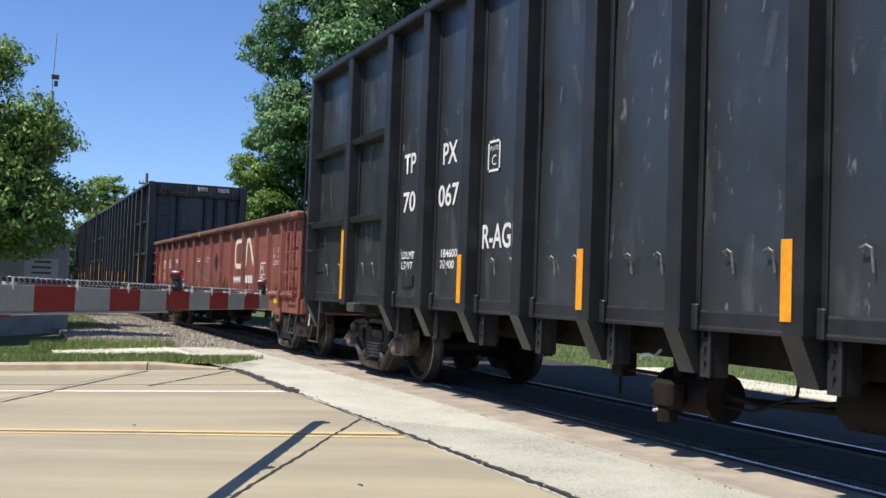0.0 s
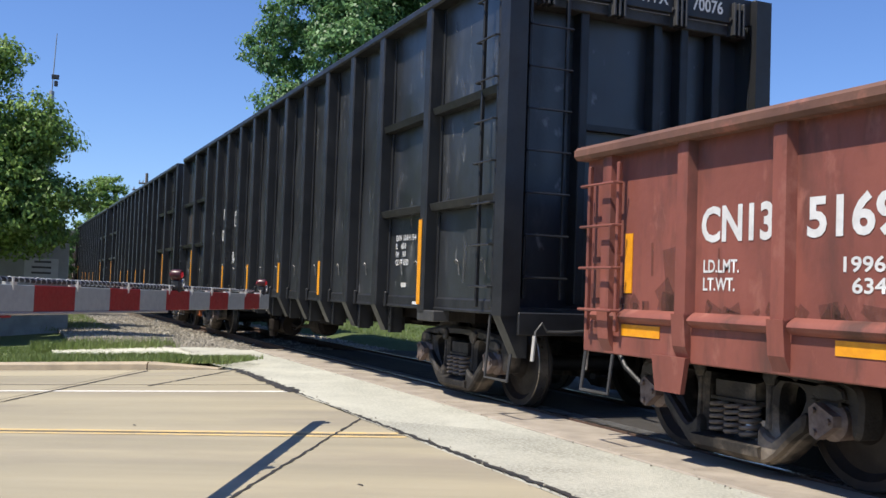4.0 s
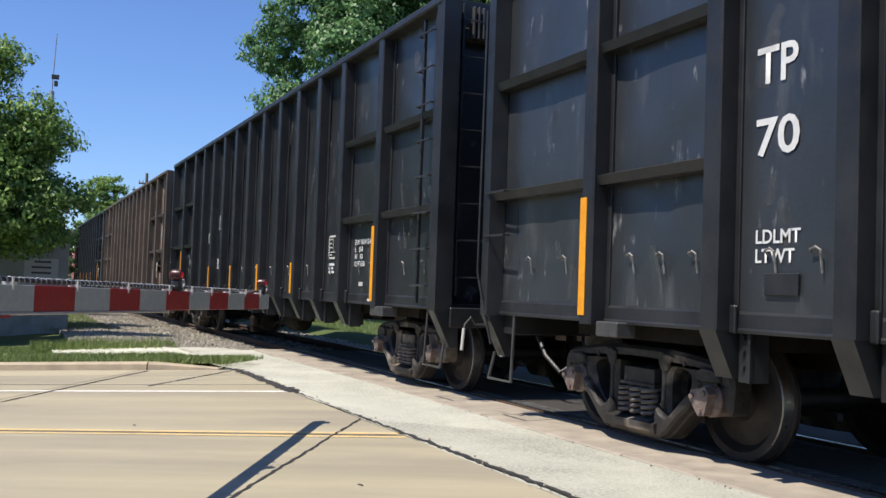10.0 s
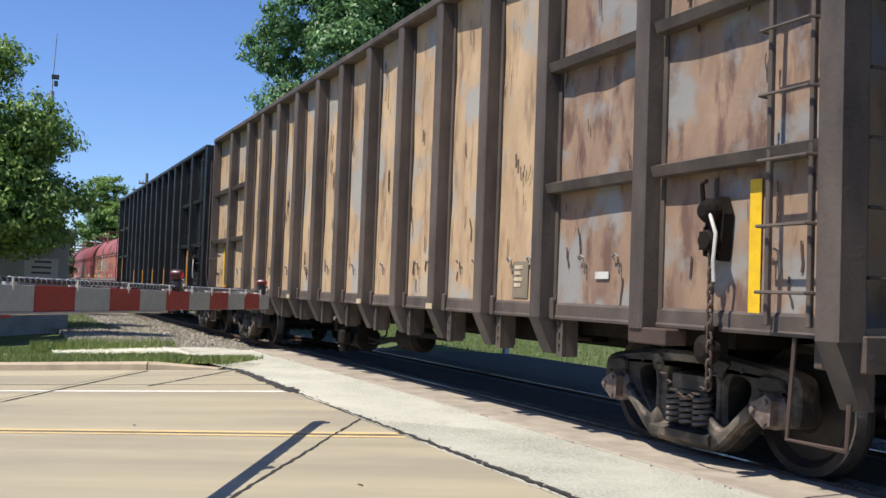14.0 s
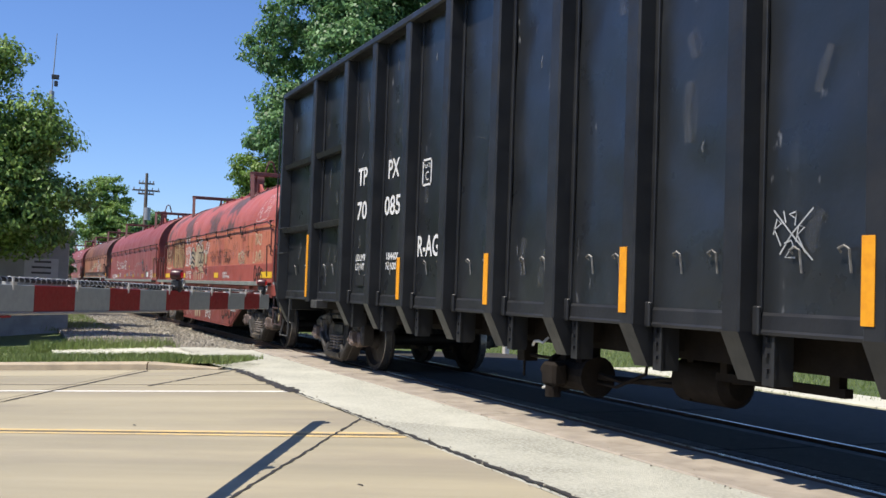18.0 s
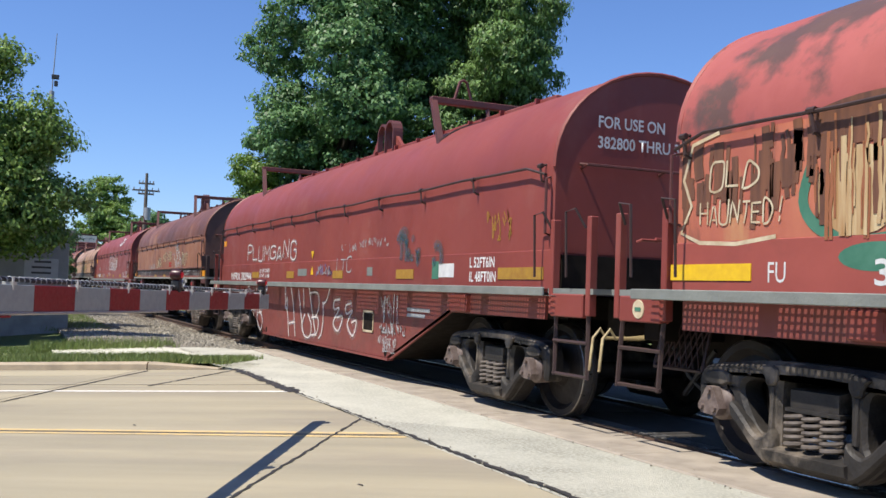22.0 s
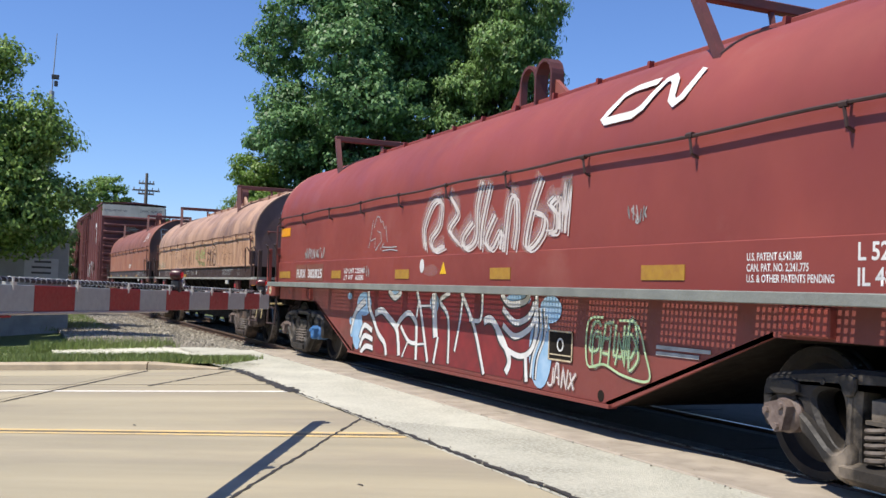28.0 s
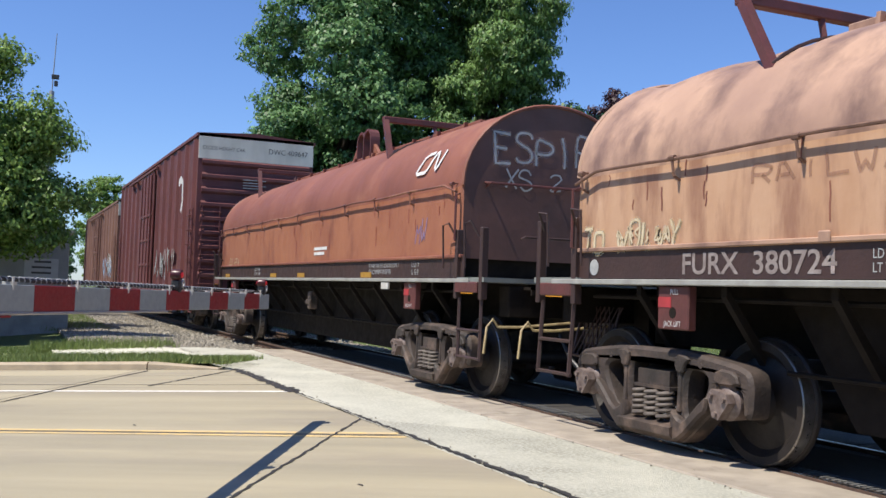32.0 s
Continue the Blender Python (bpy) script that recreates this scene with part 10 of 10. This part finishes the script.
# ---- trees ----
def crown_mesh(lobes, n, size, m, seed, clump=0.35, flat=0.0, per_clump=110):
    """Leaves in clumps over a set of lobes (x, y, z, rx, ry, rz)."""
    r = np.random.RandomState(seed)
    vol = np.array([(l[3] * l[4] * l[5]) ** 0.67 for l in lobes])
    per = (n * vol / vol.sum()).astype(int)
    pos, nor = [], []
    for l, k in zip(lobes, per):
        nc = max(8, k // per_clump)
        d = r.normal(size=(nc, 3))
        d /= np.linalg.norm(d, axis=1)[:, None]
        rad = r.uniform(0.35, 1.05, (nc, 1)) ** 0.6
        c = d * rad * np.array(l[3:6])
        pick = r.randint(0, nc, k)
        # each clump is a flattened spray that leans outwards
        q = r.normal(size=(k, 3))
        q /= np.linalg.norm(q, axis=1)[:, None]
        big = r.uniform(0.6, 1.5, (nc, 1))[pick]
        off = q * r.uniform(0, 1, (k, 1)) ** 0.45 * clump * 1.7 * big * np.array([1, 1, 0.55])
        off += d[pick] * r.uniform(-0.3, 0.9, (k, 1)) * clump
        pos.append(c[pick] + off + np.array(l[:3]))
        nn = q * 0.8 + d[pick] * 0.45 + r.normal(size=(k, 3)) * 0.4 + np.array([0, 0, 0.35])
        nor.append(nn / np.linalg.norm(nn, axis=1)[:, None])
    pos, nor = np.concatenate(pos), np.concatenate(nor)
    k = len(pos)
    t = np.cross(nor, r.normal(size=(k, 3)))
    t /= np.linalg.norm(t, axis=1)[:, None] + 1e-9
    b = np.cross(nor, t)
    s = size * r.uniform(0.55, 1.35, (k, 1))
    droop = np.array([0, 0, -flat]) * s
    vs = np.stack([pos - t * s * 0.5, pos + b * s * 0.36 + nor * s * 0.08, pos + t * s * 0.6 + droop, pos - b * s * 0.36 + nor * s * 0.08], 1)
    me = bpy.data.meshes.new("crown")
    me.vertices.add(4 * k)
    me.vertices.foreach_set("co", vs.reshape(-1))
    me.loops.add(4 * k)
    me.loops.foreach_set("vertex_index", np.arange(4 * k))
    me.polygons.add(k)
    me.polygons.foreach_set("loop_start", np.arange(0, 4 * k, 4))
    me.update()
    me.validate()
    me.materials.append(m)
    return me


def tree(label, at, trunk_h, lobes, n, size, m, seed, trunk_r=0.25, limbs=7, clump=0.35, category="tree", flat=0.3, per=110):
    t = thing("tree", label, category, at=at)
    rnd = random.Random(seed)
    part("trunk", G().tube([(0, 0, -0.3), (0.05, 0.03, trunk_h * 0.5), (0.0, 0.1, trunk_h)], [trunk_r * 1.25, trunk_r, trunk_r * 0.55], 10), BARK, t, smooth=True)
    order = sorted(lobes, key=lambda l: -l[3])
    for k in range(limbs):
        l = order[k % len(order)]
        z0 = trunk_h * rnd.uniform(0.35, 0.95)
        e = Vector((l[0] + rnd.uniform(-0.5, 0.5) * l[3], l[1] + rnd.uniform(-0.5, 0.5) * l[4], l[2] + rnd.uniform(-0.2, 0.4) * l[5]))
        s = Vector((0, 0, z0))
        mid = s.lerp(e, 0.5) + Vector((rnd.uniform(-0.3, 0.3), rnd.uniform(-0.3, 0.3), 0.3))
        part("limb", G().tube([s, mid, e], [trunk_r * 0.5, trunk_r * 0.3, trunk_r * 0.08], 6), BARK, t, smooth=True)
    put("crown", crown_mesh(lobes, n, size, m, seed, clump, flat, per), t)
    return t


def lobes_from(seed, n, rx, ry, z0, z1, shape, r0, r1):
    """Lobes filling an outline: shape(u) gives the relative half-width at relative height u."""
    rnd = random.Random(seed)
    out = []
    for k in range(n):
        u = (k + 0.5) / n
        z = z0 + (z1 - z0) * u
        w = shape(u)
        for j in range(2):
            a = rnd.uniform(0, 6.28)
            q = rnd.uniform(0.35, 0.85) * w
            r = rnd.uniform(r0, r1) * (0.55 + 0.45 * w)
            out.append((math.cos(a) * rx * q, math.sin(a) * ry * q, z, r, r, r * 0.8))
    return out


tree("tall broad tree with dense green foliage", (-40.1, 12.9, -0.1), 8.0,
     lobes_from(11, 16, 3.9, 4.1, 2.2, 18.0, lambda u: math.sin(math.pi * min(0.97, 0.14 + u * 0.70)) ** 0.55, 1.5, 2.2) + [(0.8, -2.2, 7.4, 1.4, 1.4, 1.4), (0.6, 3.2, 8.5, 1.9, 1.9, 1.8), (0.8, 2.8, 11.5, 1.9, 1.9, 1.8)],
     190000, 0.165, LEAF_DARK, 21, 0.38, 14, 0.24, per=46)
tree("tall conical tree with feathery green foliage", (-37.6, 18.5, -0.1), 12.0,
     lobes_from(12, 18, 4.9, 4.9, 4.0, 19.5, lambda u: (1 - u * 0.52) * (0.84 + 0.16 * math.sin(u * 14)), 1.3, 1.95)
     + [(0.5, 3.4, 4.5, 1.5, 1.5, 1.2), (1.0, 1.6, 3.8, 1.6, 1.6, 1.2), (0.8, -0.6, 4.0, 1.7, 1.7, 1.3), (0.8, -2.6, 4.6, 1.7, 1.7, 1.4), (0.6, 2.2, 6.4, 1.7, 1.7, 1.4), (0.6, 0.0, 6.6, 1.8, 1.8, 1.5), (0.5, -2.2, 7.2, 1.8, 1.8, 1.5), (1.0, 4.4, 8.0, 1.2, 1.3, 1.2), (1.2, 4.6, 4.2, 1.3, 1.4, 1.2), (1.0, 4.2, 6.0, 1.3, 1.4, 1.2)],
     240000, 0.135, LEAF_CYPRESS, 22, 0.36, 16, 0.22, flat=0.7, per=46)
tree("young tree with bright yellow-green leaves", (-40.9, 10.25, -0.1), 2.6,
     lobes_from(13, 7, 1.7, 1.75, 1.2, 6.3, lambda u: math.sin(math.pi * min(0.95, 0.2 + u * 0.66)) ** 0.7, 0.8, 1.15), 46000, 0.10, LEAF_LIGHT, 23, 0.12, 7, 0.22)
tree("dark purple-leaved ornamental tree", (-41.4, 28.2, -0.1), 5.5,
     lobes_from(14, 8, 2.7, 2.9, 3.0, 11.0, lambda u: math.sin(math.pi * min(0.93, 0.22 + u * 0.64)) ** 0.7, 1.2, 1.8) + [(0.4, -2.6, 6.0, 1.6, 1.6, 1.4), (0.4, -2.4, 8.2, 1.4, 1.5, 1.3), (0.2, 2.4, 8.0, 1.5, 1.5, 1.3)], 110000, 0.16, LEAF_PURPLE, 24, 0.2, 8, 0.25)
tree("light green tree behind the purple one", (-43.9, 34.2, -0.1), 6.0,
     lobes_from(15, 6, 1.6, 1.7, 5.0, 11.6, lambda u: math.sin(math.pi * min(0.95, 0.2 + u * 0.7)) ** 0.7, 0.8, 1.2), 22000, 0.14, LEAF_LIGHT, 25, 0.15, 5, 0.25)
# lobes with x below -2 are added to shade the hut and ballast
tree("leafy maple tree hanging over the signal hut", (-24.4, -1.92, -0.4), 3.4,
     [(0.1, 1.0, 4.3, 1.1, 1.35, 1.0), (0.2, 2.35, 5.0, 0.7, 0.8, 0.75), (0.3, 2.0, 3.9, 0.7, 0.8, 0.5), (-0.2, 0.4, 6.0, 0.9, 1.2, 0.9), (0.0, 1.3, 6.3, 0.6, 0.7, 0.6), (0.0, 1.85, 6.35, 0.35, 0.45, 0.4), (0.0, 0.5, 7.0, 0.7, 0.8, 0.6), (0.1, 2.7, 4.7, 0.5, 0.6, 0.5), (0.0, -0.6, 5.2, 1.4, 1.6, 1.5), (-0.5, 1.3, 2.8, 0.9, 1.2, 0.7),
      (0.2, 2.9, 3.4, 0.6, 0.8, 0.45), (0.2, 2.5, 2.6, 0.7, 0.75, 0.5), (0.4, 0.4, 3.1, 1.0, 1.1, 0.8), (-0.4, -1.5, 4.0, 1.3, 1.3, 1.4), (0.6, 1.2, 3.3, 0.9, 1.0, 0.6), (0.5, 2.1, 3.0, 0.8, 0.9, 0.55), (0.0, 1.7, 2.75, 0.8, 1.0, 0.45), (0.3, 0.2, 2.7, 0.9, 1.0, 0.5),
      (0.0, -0.8, 3.0, 1.1, 1.2, 0.7), (-2.8, 2.0, 3.5, 1.0, 1.2, 0.55), (-2.8, 0.7, 3.8, 1.2, 1.3, 0.7), (-2.4, -0.7, 4.2, 1.3, 1.4, 0.8),
      (-4.4, 0.7, 5.25, 1.3, 1.4, 0.9), (-5.0, 2.3, 5.2, 1.0, 1.0, 0.7)],
     124000, 0.092, LEAF_MAPLE, 26, 0.13, 12, 0.17, per=40)
tree("dense dark green tree behind the signal hut", (-39.0, -0.4, -0.4), 3.0,
     lobes_from(33, 6, 1.9, 1.9, 1.2, 6.2, lambda u: math.sin(math.pi * min(0.95, 0.25 + u * 0.62)) ** 0.6, 1.0, 1.4), 60000, 0.10, LEAF_DARK, 33, 0.15, 6, 0.25)
tree("dense leafy thicket beyond the signal hut", (-66.0, 1.9, -0.3), 2.4,
     lobes_from(37, 5, 2.0, 1.9, 0.6, 5.6, lambda u: math.sin(math.pi * min(0.95, 0.3 + u * 0.55)) ** 0.6, 1.0, 1.4), 26000, 0.20, LEAF_DARK, 37, 0.15, 6, 0.3)
tree("large distant tree with mid-green foliage", (-169.0, 15.0, -0.3), 9.0,
     lobes_from(17, 9, 4.6, 4.6, 3.0, 17.5, lambda u: math.sin(math.pi * min(0.95, 0.2 + u * 0.72)) ** 0.7, 2.0, 3.0), 40000, 0.34, LEAF_MAPLE, 27, 0.4, 8, 0.5)
tree("distant rounded tree beyond the track", (-176.0, 22.5, -0.3), 7.0,
     lobes_from(18, 7, 4.2, 4.2, 2.5, 12.5, lambda u: math.sin(math.pi * min(0.95, 0.2 + u * 0.72)) ** 0.7, 1.6, 2.4), 16000, 0.5, LEAF_DARK, 28, 0.4, 6, 0.6)
tree("distant low tree beyond the track", (-190.0, 33.0, -0.3), 5.0,
     lobes_from(19, 6, 4.0, 4.0, 2.0, 10.5, lambda u: math.sin(math.pi * min(0.95, 0.2 + u * 0.72)) ** 0.7, 1.5, 2.2), 12000, 0.5, LEAF_CYPRESS, 29, 0.4, 6, 0.6)

# unseen trees added behind the camera to darken low reflections and sky fill
rnd = random.Random(91)
row = []
for k in range(34):
    x, h = -85 + k * 5.2 + rnd.uniform(-1.5, 1.5), rnd.uniform(9.0, 13.5)
    for z in (0.18, 0.5, 0.8):
        row.append((x + rnd.uniform(-1, 1), -38 + rnd.uniform(-2.5, 2.5), h * z - 1.0, rnd.uniform(2.6, 3.6), rnd.uniform(2.2, 3.2), h * 0.22))
tagged(new("tree_row", crown_mesh(row, 46000, 0.75, LEAF_DARK, 92, 0.7, 0.3)), "unseen row of dark green trees added behind the camera", "trees", "", "stuff")


# ---- everything that moves ----
def run_at(t):
    """Distance run at any time, smoothly between the seconds."""
    k = min(max(int(t), 0), len(RUN) - 2)
    u = t - k
    p0, p1, p2, p3 = RUN[max(k - 1, 0)], RUN[k], RUN[k + 1], RUN[min(k + 2, len(RUN) - 1)]
    if k == 0:
        p0 = 2 * p1 - p2
    if k == len(RUN) - 2:
        p3 = 2 * p2 - p1
    return 0.5 * (2 * p1 + (p2 - p0) * u + (2 * p0 - 5 * p1 + 4 * p2 - p3) * u * u + (3 * p1 - p0 - 3 * p2 + p3) * u ** 3)


def motions():
    for car, xc in CARS:
        walk(car, [(t / 2, pose(xc + run_at(t / 2), TRACK_Y, 0)) for t in range(65)])
    turns = [(k / 10, math.degrees(run_at(k / 10) / WHEEL_R) % 360.0) for k in range(321)]
    for wheel, (x, y, z) in WHEELSETS:
        walk(wheel, [(t, pose(x, y, z, 0, a, 0)) for t, a in turns])


for ob in list(bpy.data.objects):
    if ob.type == "MESH" and ob.name.split(".")[0] in ("graffiti", "chalk_writing", "chalk_drawing", "paint_run", "rust_run"):
        tagged(ob, kind="stuff")

motions()
